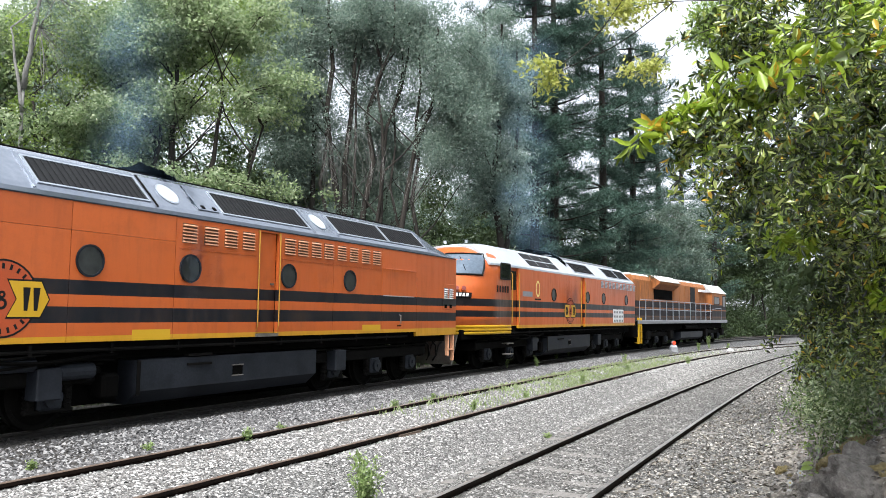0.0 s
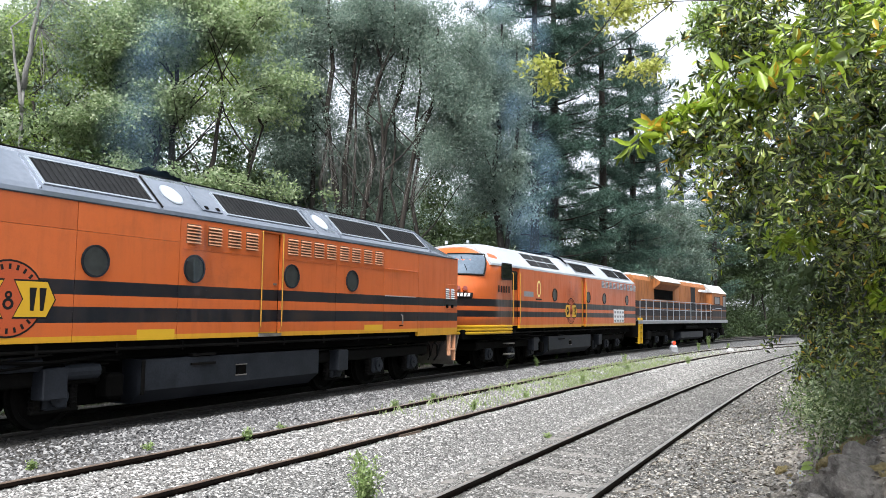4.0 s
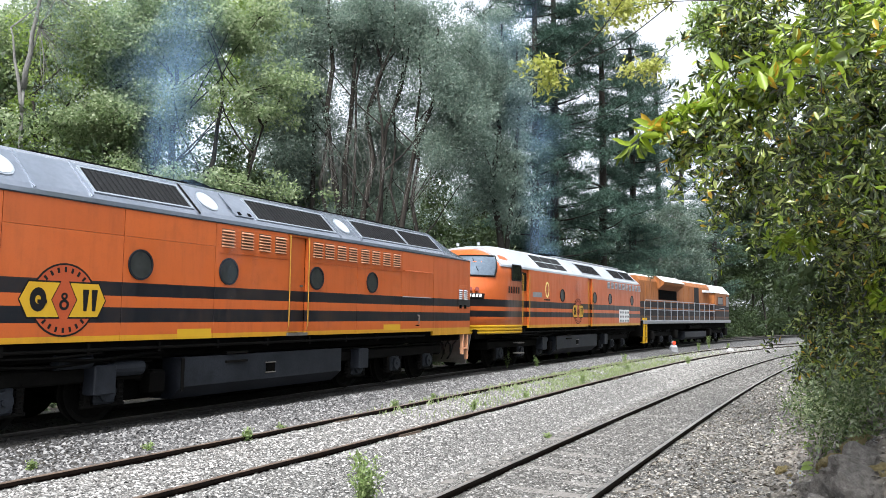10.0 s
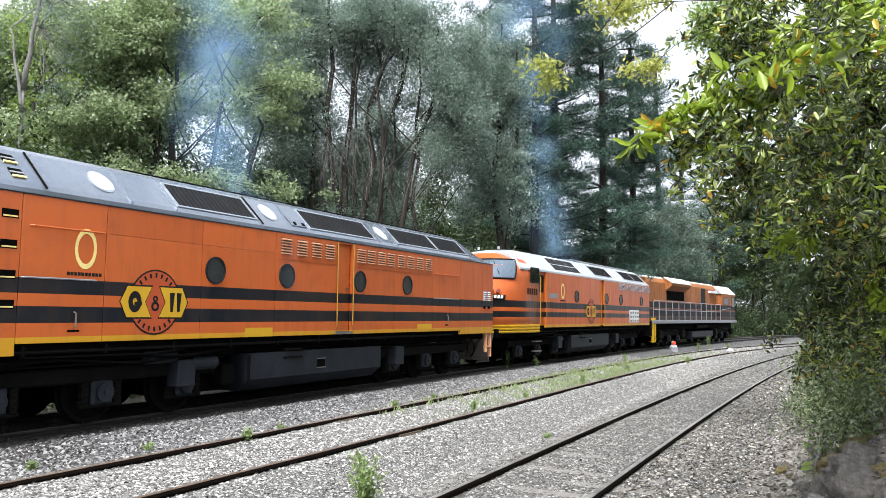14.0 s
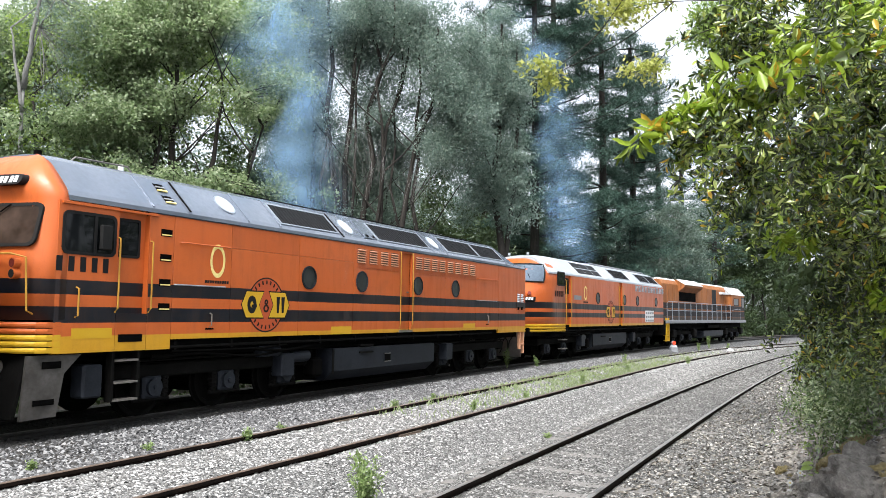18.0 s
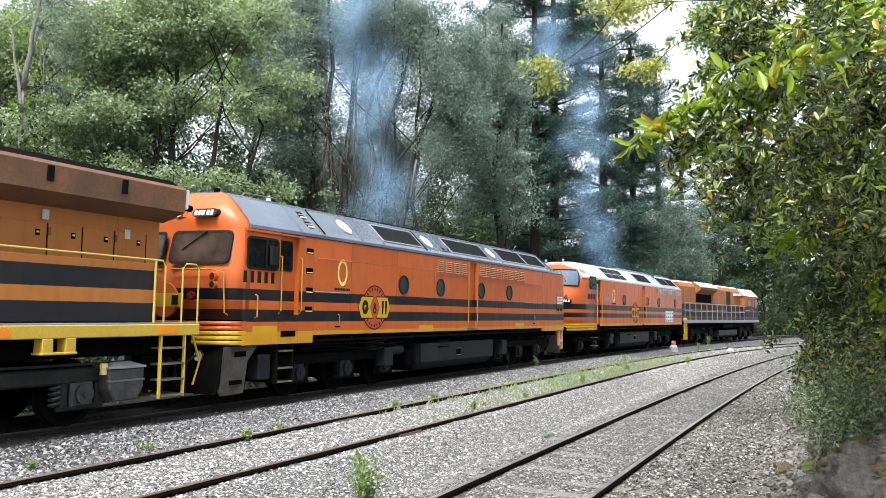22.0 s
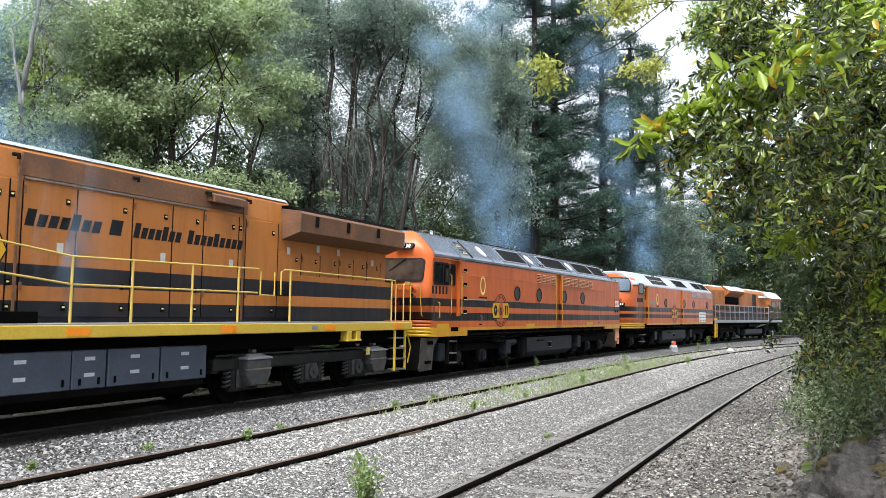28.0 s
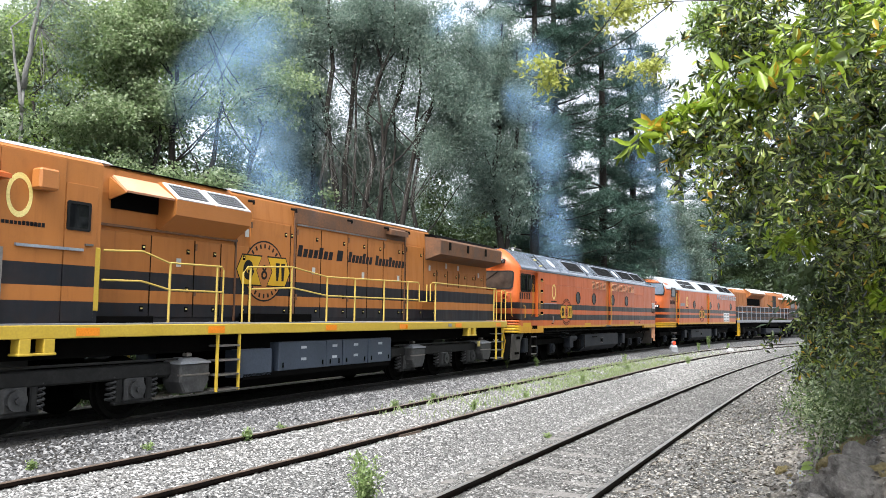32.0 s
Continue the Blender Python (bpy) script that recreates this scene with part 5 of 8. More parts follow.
def disc(sh, u, z, r, sg, w0, w1, n=24, rz=None, hole=0.0):
    """A round plate standing on a side wall, w0..w1 out; hole makes it a ring."""
    rz = rz or r
    an = [2 * math.pi * i / n for i in range(n)]
    o0 = [(u + r * math.cos(a), sg * w0, z + rz * math.sin(a)) for a in an]
    o1 = [(u + r * math.cos(a), sg * w1, z + rz * math.sin(a)) for a in an]
    if not hole:
        return sh.loft([o0, o1])
    i1 = [(u + r * hole * math.cos(a), sg * w1, z + rz * hole * math.sin(a)) for a in an]
    i0 = [(u + r * hole * math.cos(a), sg * w0, z + rz * hole * math.sin(a)) for a in an]
    return sh.loft([o0, o1, i1, i0, o0], caps=False)


def rounded(u0, u1, z0, z1, r, n=4):
    """A rounded outline in the side plane, as (u, z)."""
    out = []
    for cx, cz, a0 in ((u1 - r, z1 - r, 0), (u0 + r, z1 - r, 90), (u0 + r, z0 + r, 180), (u1 - r, z0 + r, 270)):
        for i in range(n + 1):
            a = radians(a0 + 90 * i / n)
            out.append((cx + r * math.cos(a), cz + r * math.sin(a)))
    return out


def pane(parent, name, u0, u1, z0, z1, sg, w, material, r=0.06, frame_m=None, rim=0.04, label=""):
    """A window: rubber rim with the glass set in it."""
    f = Shape()
    o, i = rounded(u0, u1, z0, z1, r), rounded(u0 + rim, u1 - rim, z0 + rim, z1 - rim, max(0.01, r - rim * 0.6))
    f.loft([[(u, sg * w, z) for u, z in o], [(u, sg * (w + 0.018), z) for u, z in o], [(u, sg * (w + 0.018), z) for u, z in i], [(u, sg * (w - 0.004), z) for u, z in i]], caps=False)
    fr = part(name, f, frame_m or M_RUBBER, parent, label)
    part("pane", Shape().slab([(u, sg * (w + 0.002), z) for u, z in i], (0, sg * 0.006, 0)), material, fr)
    return fr


def bars(parent, u0, u1, z0, z1, sg, w, n, material, name="lettering", label="", gap=0.22, lean=0.0, low=1.0):
    """Writing kept as plain bars, one for each sign."""
    step, fine = (u1 - u0) / n, Shape()
    for i in range(n):
        a = u0 + step * i
        b = a + step * (1 - gap)
        top = z1 if (i == 0 if sg < 0 else i == n - 1) or low == 1 or i % 5 == 4 else z0 + (z1 - z0) * low
        pts = [(a, sg * w, z0), (b, sg * w, z0), (b + lean, sg * w, top), (a + lean, sg * w, top)]
        if z1 - z0 < 0.1:
            fine.slab(pts, (0, sg * 0.004, 0))
        else:
            part(name, Shape().slab(pts, (0, sg * 0.004, 0)), material, parent, label)
    if fine.v:
        tagged(part(name, fine, material, parent, label), kind="stuff")


def emblem(parent, u, z, r, sg, w, face):
    """Round company badge kept as plain shapes: ring, two yellow six-sided fields, dark strokes."""
    k = 1 if sg < 0 else -1
    d = part("badge", disc(Shape(), u, z, r, sg, w, w + 0.003, 32), face, parent, "round orange badge with dark rim and yellow fields")
    part("rim", disc(Shape(), u, z, r, sg, w, w + 0.006, 32, None, 0.95), M_INK, d)
    for row in (1, -1):
        for i in range(7):
            a = radians(90 * row + (i - 3) * 15)
            cx, cz, t = u + 0.82 * r * math.cos(a), z + 0.82 * r * math.sin(a), (-math.sin(a), math.cos(a))
            n_ = (math.cos(a), math.sin(a))
            part("rim_mark", Shape().slab([(cx + sx * 0.034 * r * t[0] + sz * 0.07 * r * n_[0], sg * (w + 0.003), cz + sx * 0.034 * r * t[1] + sz * 0.07 * r * n_[1]) for sx, sz in ((-1, -1), (1, -1), (1, 1), (-1, 1))], (0, sg * 0.003, 0)), M_INK, d)
    for q in (-1, 1):
        c = u + q * 0.78 * r
        hexa = [(c + q * 0.52 * r, z), (c + q * 0.28 * r, z + 0.46 * r), (c - q * 0.62 * r, z + 0.46 * r), (c - q * 0.38 * r, z), (c - q * 0.62 * r, z - 0.46 * r), (c + q * 0.28 * r, z - 0.46 * r)]
        f = part("field", Shape().slab([(a, sg * (w + 0.003), b) for a, b in hexa], (0, sg * 0.005, 0)), M_YELLOW, d)
        edge = [(c + (a - c) * 1.07, z + (b - z) * 1.1) for a, b in hexa]
        part("outline", Shape().slab([(a, sg * (w + 0.003), b) for a, b in edge], (0, sg * 0.003, 0)), M_INK, d)
        ink = Shape()
        if q * k < 0:
            disc(ink, c, z, 0.24 * r, sg, w + 0.008, w + 0.011, 16, 0.32 * r, 0.35)
            sb(ink, sg, c - 0.02 * r, c + 0.26 * r, w + 0.011, w + 0.013, z - 0.1 * r, z)
        else:
            for e in (-0.22, 0.06):
                ink = Shape() if e > 0 else ink
                ink.slab([(c + e * r, sg * (w + 0.008), z + 0.3 * r), (c + (e + 0.2) * r, sg * (w + 0.008), z + 0.3 * r), (c + (e + 0.14) * r, sg * (w + 0.008), z - 0.3 * r), (c + (e + 0.04) * r, sg * (w + 0.008), z - 0.3 * r)], (0, sg * 0.003, 0))
                if e < 0:
                    part("stroke", ink, M_INK, f)
        part("stroke", ink, M_INK, f)
    mid = disc(Shape(), u, z + 0.1 * r, 0.1 * r, sg, w + 0.003, w + 0.006, 14, None, 0.4)
    part("stroke", mid, M_INK, d)
    part("stroke", disc(Shape(), u, z - 0.13 * r, 0.15 * r, sg, w + 0.003, w + 0.006, 14, None, 0.5), M_INK, d)
    return d


def zero_mark(parent, u, z, sg, w, rz=0.3):
    part("oval_mark", disc(Shape(), u, z, rz * 0.62, sg, w, w + 0.004, 28, rz, 0.74), M_GOLD, parent, "pale yellow upright oval ring")
    bars(parent, u - 0.3, u + 0.3, z - rz - 0.1, z - rz - 0.05, sg, w, 10, M_INK, "small_lettering")


def bogie(parent, x0, axles, style, radius=0.5):
    """A three-axle bogie: frame, wheelsets that roll, axle boxes, springs."""
    lo, hi = min(axles) - 0.85, max(axles) + 0.85
    f = Shape()
    for sg in (-1, 1):
        sb(f, sg, lo, hi, 0.98, 1.14, 0.66, 0.90, 0.03)
        for a in axles:
            sb(f, sg, a - 0.36, a - 0.24, 1.0, 1.13, 0.30, 0.68, 0.02)
            sb(f, sg, a + 0.24, a + 0.36, 1.0, 1.13, 0.30, 0.68, 0.02)
            sb(f, sg, a - 0.40, a + 0.40, 1.02, 1.12, 0.26, 0.33, 0.02)
        f.tube([(lo, sg * 1.17, 0.95), (hi, sg * 1.17, 0.95)], 0.022, 6)
    f.box(lo, lo + 0.2, -1.1, 1.1, 0.62, 0.88, 0.03)
    f.box(hi - 0.2, hi, -1.1, 1.1, 0.62, 0.88, 0.03)
    f.box((lo + hi) / 2 - 0.3, (lo + hi) / 2 + 0.3, -1.0, 1.0, 0.6, 1.15, 0.03)
    for a in axles:
        f.box(a + 0.15, a + 0.75, -0.62, 0.62, 0.22, 0.82, 0.06)
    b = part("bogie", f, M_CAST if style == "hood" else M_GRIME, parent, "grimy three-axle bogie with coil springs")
    b.location = (x0, 0, 0)
    w = Shape().tube([(0, -1.05, 0), (0, 1.05, 0)], 0.09, 10)
    for sg in (-1, 1):
        rings = [[(r * math.cos(a), sg * y, r * math.sin(a)) for a in (2 * math.pi * i / 32 for i in range(32))] for r, y in ((0.14, 0.70), (radius - 0.09, 0.70), (radius + 0.028, 0.685), (radius + 0.028, 0.715), (radius, 0.725), (radius, 0.82), (radius - 0.07, 0.82), (radius - 0.1, 0.765), (0.17, 0.775), (0.14, 0.80))]
        w.loft(rings)
        for i in range(4):
            a = i * math.pi / 2
            w.box(0.24 * math.cos(a) - 0.03, 0.24 * math.cos(a) + 0.03, min(sg * 0.77, sg * 0.785), max(sg * 0.77, sg * 0.785), 0.24 * math.sin(a) - 0.03, 0.24 * math.sin(a) + 0.03)
    me = w.mesh("wheelset")
    bxm = disc(disc(Shape().box(-0.2, 0.2, -0.19, 0.0, -0.2, 0.2, 0.04), 0, 0, 0.15, -1, 0.19, 0.25, 18), 0, 0, 0.05, -1, 0.25, 0.28, 8).mesh("axle_box")
    spm = Shape().tube([(0.07 * math.cos(i * 0.785), 0.07 * math.sin(i * 0.785), -0.17 + 0.4 * i / 40) for i in range(41)], 0.02, 5).mesh("coil_spring")
    gap = 0.42 if style == "hood" else 0.3
    for a in axles:
        ws = part("wheelset", me, M_GRIME, b)
        ws.location = (a, 0, radius)
        WHEELS.append((ws, a, radius))
        for sg in (-1, 1):
            part("axle_box", bxm, M_DUSTY if style == "hood" else M_TANK, b).matrix_basis = pose(a, sg * 0.96, radius, 0, 0, 0 if sg < 0 else 180)
            for dx in (-gap, gap):
                part("coil_spring", spm, M_DUSTY if style == "hood" else M_GRIME, b).location = (a + dx, sg * 1.06, radius)
    return b


def roof_rings(xs):
    sec = [(1.485, 3.37), (1.48, 3.44), (1.42, 3.52), (0.9, 4.03), (0.78, 4.10), (0.4, 4.15)]
    sec = sec + [(-y, z) for y, z in reversed(sec)]
    return [[(x, y * wy, 3.37 + (z - 3.37) * kz) for y, z in sec] for x, kz, wy in xs]


def on_slope(u, k, sg, off):
    """A point on the roof's sloping flank: k from 0 at its foot to 1 at its top."""
    return (u, sg * (1.42 - 0.52 * k + 0.70 * off), 3.52 + 0.51 * k + 0.714 * off)


def slope_slab(sh, u0, u1, k0, k1, sg, off, thick):
    q = [on_slope(u0, k0, sg, off), on_slope(u1, k0, sg, off), on_slope(u1, k1, sg, off), on_slope(u0, k1, sg, off)]
    return sh.slab(q, (0, sg * 0.70 * thick, 0.714 * thick))


def roof_grille(parent, u0, u1, sg, lead=0.06, slats=18, split=None, k0=0.08, k1=0.86):
    """A framed intake grille on the roof's flank."""
    f = Shape()
    slope_slab(f, u0 - lead, u1 + lead, k0 - 0.05, k0, sg, 0.0, 0.02)
    slope_slab(f, u0 - lead, u1 + lead, k1, k1 + 0.05, sg, 0.0, 0.02)
    slope_slab(f, u0 - lead, u0, k0, k1, sg, 0.0, 0.02)
    slope_slab(f, u1, u1 + lead, k0, k1, sg, 0.0, 0.02)
    if split:
        slope_slab(f, split - 0.03, split + 0.03, k0, k1, sg, 0.0, 0.03)
    fr = part("roof_grille", f, M_SILVER, parent, "pale-framed dark intake grille")
    part("backing", slope_slab(Shape(), u0, u1, k0, k1, sg, 0.001, 0.004), M_MESH, fr)
    s = Shape()
    for i in range(slats):
        a = u0 + (u1 - u0) * (i + 0.5) / slats
        slope_slab(s, a - 0.012, a + 0.012, k0, k1, sg, 0.006, 0.014)
    part("slats", s, M_MESH, fr)
    return fr


def roof_port(parent, u, sg, r=0.19, k=0.47):
    c, sh = on_slope(u, k, sg, 0.0), Shape()
    ring = lambda rr, off: [(c[0] + rr * math.cos(a), c[1] + sg * (-0.714 * rr * 1.15 * math.sin(a) + 0.70 * off), c[2] + 0.70 * rr * 1.15 * math.sin(a) + 0.714 * off) for a in (2 * math.pi * i / 24 for i in range(24))]
    sh.loft([ring(r, 0.0), ring(r, 0.02)])
    p = part("roof_port", sh, M_PALEBLUE, parent, "round white cover plate")
    part("rim", Shape().loft([ring(r + 0.03, 0.0), ring(r + 0.03, 0.014), ring(r, 0.014), ring(r, 0.0)], caps=False), M_SILVER, p)


def louvre(parent, u0, u1, z0, z1, sg, w, material, n=6):
    # Orange louvres: highlight is in the pale slats, gap shade in the backing.
    o = part("louvre", sb(Shape(), sg, u0, u1, w - 0.004, w + 0.004, z0, z1), M_SOOT if material is M_ORANGE else M_GREYBOX, parent)
    f = Shape()
    for i in range(n):
        z = z0 + (z1 - z0) * (i + 0.2) / n
        f.loft([[(u, sg * (w + 0.003), z), (u, sg * (w + 0.045), z - 0.004), (u, sg * (w + 0.045), z + 0.008), (u, sg * (w + 0.003), z + 0.026)] for u in (u0 + 0.012, u1 - 0.012)])
    part("slats", f, M_PEACH if material is M_ORANGE else material, o)
    return o


def handrail(parent, pts, r=0.016, material=None, name="handrail"):
    return part(name, Shape().tube(pts, r, 7), material or M_YELLOW, parent)


def porthole(parent, u, z, sg, w, r=0.245):
    ring = part("porthole", disc(Shape(), u, z, r, sg, w - 0.002, w + 0.025, 30, None, 0.88), M_TANK, parent, "round window with grey rim")
    part("pane", disc(Shape(), u, z, r * 0.9, sg, w - 0.002, w + 0.006, 30), M_PORT, ring)


def side_panels(parent, sg, cuts, z0, z1, w, material, split=None):
    """Body-side sheets with open seams between them. cuts: edges along the side."""
    for a, b in zip(cuts[:-1], cuts[1:]):
        zs = [z0, z1]
        if split and split[0] <= a and b <= split[1] + 0.01:
            zs = [z0, split[2], z1]
        for c, d in zip(zs[:-1], zs[1:]):
            part("side_panel", sb(Shape(), sg, a + 0.005, b - 0.005, w - 0.075, w, c + (0.002 if c != z0 else 0), d - (0.002 if d != z1 else 0), 0.003), material, parent)


def underbody(parent, x0, x1, tank, z_tank=(0.36, 0.98)):
    """Frame, air pipes and fuel tank between the bogies."""
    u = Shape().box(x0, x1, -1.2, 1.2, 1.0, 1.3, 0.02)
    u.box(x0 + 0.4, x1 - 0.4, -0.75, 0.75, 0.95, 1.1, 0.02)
    # Filler box, added to block light beneath the body.
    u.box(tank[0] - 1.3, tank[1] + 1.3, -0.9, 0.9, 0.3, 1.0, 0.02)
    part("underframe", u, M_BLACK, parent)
    a, b = tank
    sec = [(-1.36, z_tank[1]), (1.36, z_tank[1]), (1.36, z_tank[0] + 0.12), (1.1, z_tank[0] - 0.1), (-1.1, z_tank[0] - 0.1), (-1.36, z_tank[0] + 0.12)]
    t = part("fuel_tank", Shape().prism(sec, a, b), M_TANK, parent, "slate-grey fuel tank with worn paint")
    for sg in (-1, 1):
        part("tank_opening", sb(Shape(), sg, a + 0.46 * (b - a), a + 0.46 * (b - a) + 0.26, 1.36, 1.372, z_tank[0] + 0.25, z_tank[0] + 0.42), M_BLACK, t)
        fr = Shape()
        for (p, q, r, s) in ((0.45, 0.27, 0.23, 0.25), (0.45, 0.27, 0.42, 0.44)):
            sb(fr, sg, a + 0.46 * (b - a) - 0.02, a + 0.46 * (b - a) + 0.28, 1.36, 1.38, z_tank[0] + r, z_tank[0] + s)
        part("opening_rim", fr, M_STEEL, t)
        part("filler_rack", sb(sb(Shape(), sg, a + 0.22 * (b - a), a + 0.34 * (b - a), 1.30, 1.40, 0.84, 0.88), sg, a + 0.22 * (b - a), a + 0.34 * (b - a), 1.30, 1.40, 1.0, 1.04), M_GRIME, t)
        part("air_pipe", Shape().tube([(x0 + 1.5, sg * 1.42, 1.17), (x1 - 2.6, sg * 1.42, 1.19)], 0.026, 7), M_GRIME, parent)
        part("air_pipe", Shape().tube([(x0 + 2.0, sg * 1.38, 1.10), (x0 + 4.2, sg * 1.40, 1.08), (x0 + 5.0, sg * 1.40, 1.13)], 0.016, 6), M_GRIME, parent)
        for z, r, ph in ((1.04, 0.03, 0.0), (0.97, 0.022, 1.7)):
            part("hose", Shape().tube([(x, sg * (1.36 + 0.03 * math.sin(x * 1.3 + ph)), z + 0.045 * math.sin(x * 2.1 + ph) + 0.02) for x in np.arange(x0 + 1.6, tank[0] - 0.3, 0.22)], r, 6), M_BLACK, parent)
        part("air_cylinder", Shape().tube([(tank[0] - 1.35, sg * 1.2, 0.86), (tank[0] - 0.75, sg * 1.2, 0.86)], 0.13, 14), M_TANK, parent, "dark blue air cylinder")
        part("valve_box", sb(Shape(), sg, tank[0] - 0.62, tank[0] - 0.3, 1.0, 1.34, 0.4, 0.8, 0.05), M_BLACK, parent)
        part("tank_end_strap", sb(Shape(), sg, tank[0] - 0.02, tank[0] + 0.05, 1.36, 1.375, 0.42, 0.98), M_GRIME, t)
        for c in np.arange(x0 + 2.0, x1 - 3.0, 1.35):
            part("pipe_clip", sb(Shape(), sg, c, c + 0.05, 1.2, 1.44, 1.12, 1.27), M_GRIME, parent)


def coupler(parent, x, d):
    c = Shape().box(min(x, x + d * 0.45), max(x, x + d * 0.45), -0.12, 0.12, 0.72, 0.98, 0.03)
    c.box(min(x + d * 0.36, x + d * 0.62), max(x + d * 0.36, x + d * 0.62), -0.2, 0.2, 0.68, 1.0, 0.05)
    part("coupler", c, M_GRIME, parent)
    for y in (-0.5, 0.5, -0.75):
        part("hose", Shape().tube([(x, y, 0.95), (x + d * 0.2, y, 0.85), (x + d * 0.28, y * 0.95, 0.55), (x + d * 0.3, y * 0.8, 0.4)], 0.025, 6), M_RUBBER, parent)


def build_streamliner():
    """Orange box-bodied locomotive with a flat-fronted cab."""
    t = thing("diesel_locomotive", "orange flat-fronted diesel locomotive with two navy stripes and round windows", "locomotive", "locomotives of the train")
    W = 1.48
    core = Shape().box(-7.24, 9.33, -1.385, 1.385, 1.2, 3.4)
    core.box(-8.6, -7.24, -1.33, 1.33, 1.2, 3.4)
    part("body", core, M_BLACK, t)
    cuts = [-6.73, -5.35, -3.36, -1.37, 0.70]
    for sg in (-1, 1):
        side_panels(t, sg, [-7.24, -6.73], 1.14, 3.36, W, M_ALF)
        side_panels(t, sg, cuts, 1.30, 3.36, W, M_ALF, (-5.35, -1.37, 2.93))
        side_panels(t, sg, [1.32, 3.21, 5.25, 6.98], 1.30, 3.36, W, M_ALF)
        side_panels(t, sg, [6.98, 9.345], 1.19, 3.36, W, M_ALF)
        part("patch", sb(Shape(), sg, -2.2, -1.42, W, W + 0.003, 1.30, 1.47), M_YELLOW, t, "fresh yellow paint patch")
        part("patch", sb(Shape(), sg, 4.4, 5.2, W, W + 0.003, 1.36, 1.5), M_YELLOW, t, "fresh yellow paint patch")
        part("patch", sb(Shape(), sg, -8.6, -7.9, W, W + 0.003, 1.35, 1.5), M_YELLOW, t, "fresh yellow paint patch")
        # door in the body side
        d = part("side_door", sb(Shape(), sg, 0.71, 1.31, W - 0.088, W - 0.07, 1.36, 3.32, 0.004), M_ALF, t)
        part("door_head", sb(Shape(), sg, 0.705, 1.315, W - 0.09, W - 0.004, 3.32, 3.36), M_ORANGE, t)
        part("door_handle", sb(Shape(), sg, 1.16, 1.24, W - 0.07, W - 0.04, 2.3, 2.34), M_STEEL, d)
        part("door_sill", sb(Shape(), sg, 0.68, 1.34, W - 0.016, W + 0.03, 1.30, 1.36), M_STEEL, t)
        part("door_plate", sb(Shape(), sg, 0.9, 1.05, W, W + 0.006, 1.30, 1.36), mat("blue_plate", (0.05, 0.12, 0.4), (0.08, 0.16, 0.5), 0.4) if sg < 0 else M_TANK, t)
        for u in (0.70, 1.32):
            handrail(t, [(u, sg * W, 3.30), (u, sg * (W + 0.035), 3.33), (u, sg * (W + 0.04), 3.25), (u, sg * (W + 0.04), 1.5), (u, sg * W, 1.42)], 0.012, M_WORNYELLOW)
        for u in (-3.03, -1.03, 1.64, 3.84):
            porthole(t, u, 2.50, sg, W)
        for u in (-1.07, -0.56, -0.06, 0.42, 1.66, 2.09, 2.55, 3.0, 3.50, 3.98, 4.48, 4.97):
            louvre(t, u - 0.165, u + 0.165, 2.93, 3.27, sg, W, M_ORANGE)
        part("rain_strip", sb(Shape(), sg, -1.3, 0.66, W, W + 0.012, 2.83, 2.845), M_ORANGE, t)
        part("rain_strip", sb(Shape(), sg, 1.36, 5.25, W, W + 0.012, 2.83, 2.845), M_ORANGE, t)
        for u0, u1, z in ((-6.6, -5.4, 2.93), (5.3, 6.9, 2.87), (5.3, 6.8, 2.20), (-6.7, -5.5, 2.21)):
            part("grab_rail", Shape().tube([(u0, sg * W, z), (u0 + 0.03, sg * (W + 0.04), z), (u1 - 0.03, sg * (W + 0.04), z), (u1, sg * W, z)], 0.014, 6), M_ORANGE if z > 2.5 else M_GREYBOX, t)
        for z in (3.06, 2.645, 2.235, 1.835):
            v = part("step_recess", sb(Shape(), sg, -7.02, -6.78, W, W + 0.004, z - 0.06, z + 0.06), M_BLACK, t)
            part("step_tread", sb(Shape(), sg, -7.0, -6.8, W, W + 0.02, z - 0.045, z - 0.025), M_GOLD, v)
        for u, z in ((-5.85, 1.62), (6.1, 1.62)):
            part("lever", Shape().tube([(u, sg * W, z + 0.12), (u, sg * (W + 0.05), z + 0.1), (u, sg * (W + 0.05), z - 0.1), (u, sg * W, z - 0.12)], 0.014, 6), M_STEEL, t)
            part("lever_plate", sb(Shape(), sg, u - 0.1, u + 0.1, W, W + 0.004, z - 0.17, z - 0.14), M_BLACK, t)
        # electrical panel at the rear
        p = part("access_panel", sb(Shape(), sg, 8.5, 9.25, W, W + 0.012, 1.9, 2.62, 0.004), M_ALF, t)
        for u in (8.66, 8.98):
            louvre(p, u - 0.1, u + 0.1, 2.2, 2.5, sg, W + 0.012, M_WHITE, 5)
            part("latch", sb(Shape(), sg, u - 0.07, u + 0.07, W + 0.012, W + 0.02, 1.94, 2.04), M_BLACK, p)
        part("rear_step", sb(sb(sb(Shape(), sg, 8.92, 8.97, 1.36, 1.46, 0.6, 1.2), sg, 9.23, 9.28, 1.36, 1.46, 0.45, 1.2), sg, 8.92, 9.28, 1.34, 1.47, 0.75, 0.79), M_PEACH, t, "salmon-painted end step")
        emblem(t, -4.36, 1.91, 0.53, sg, W, M_BADGE)
        zero_mark(t, -5.7, 2.67, sg, W)
        # roof flank
        for u0, u1, sp in ((-3.85, -1.9, None), (-0.16, 2.4, None), (3.52, 7.55, 5.68)):
            roof_grille(t, u0, u1, sg, 0.04, int((u1 - u0) * 9), sp)
        for u in (-1.33, 2.95, -5.27):
            roof_port(t, u, sg)
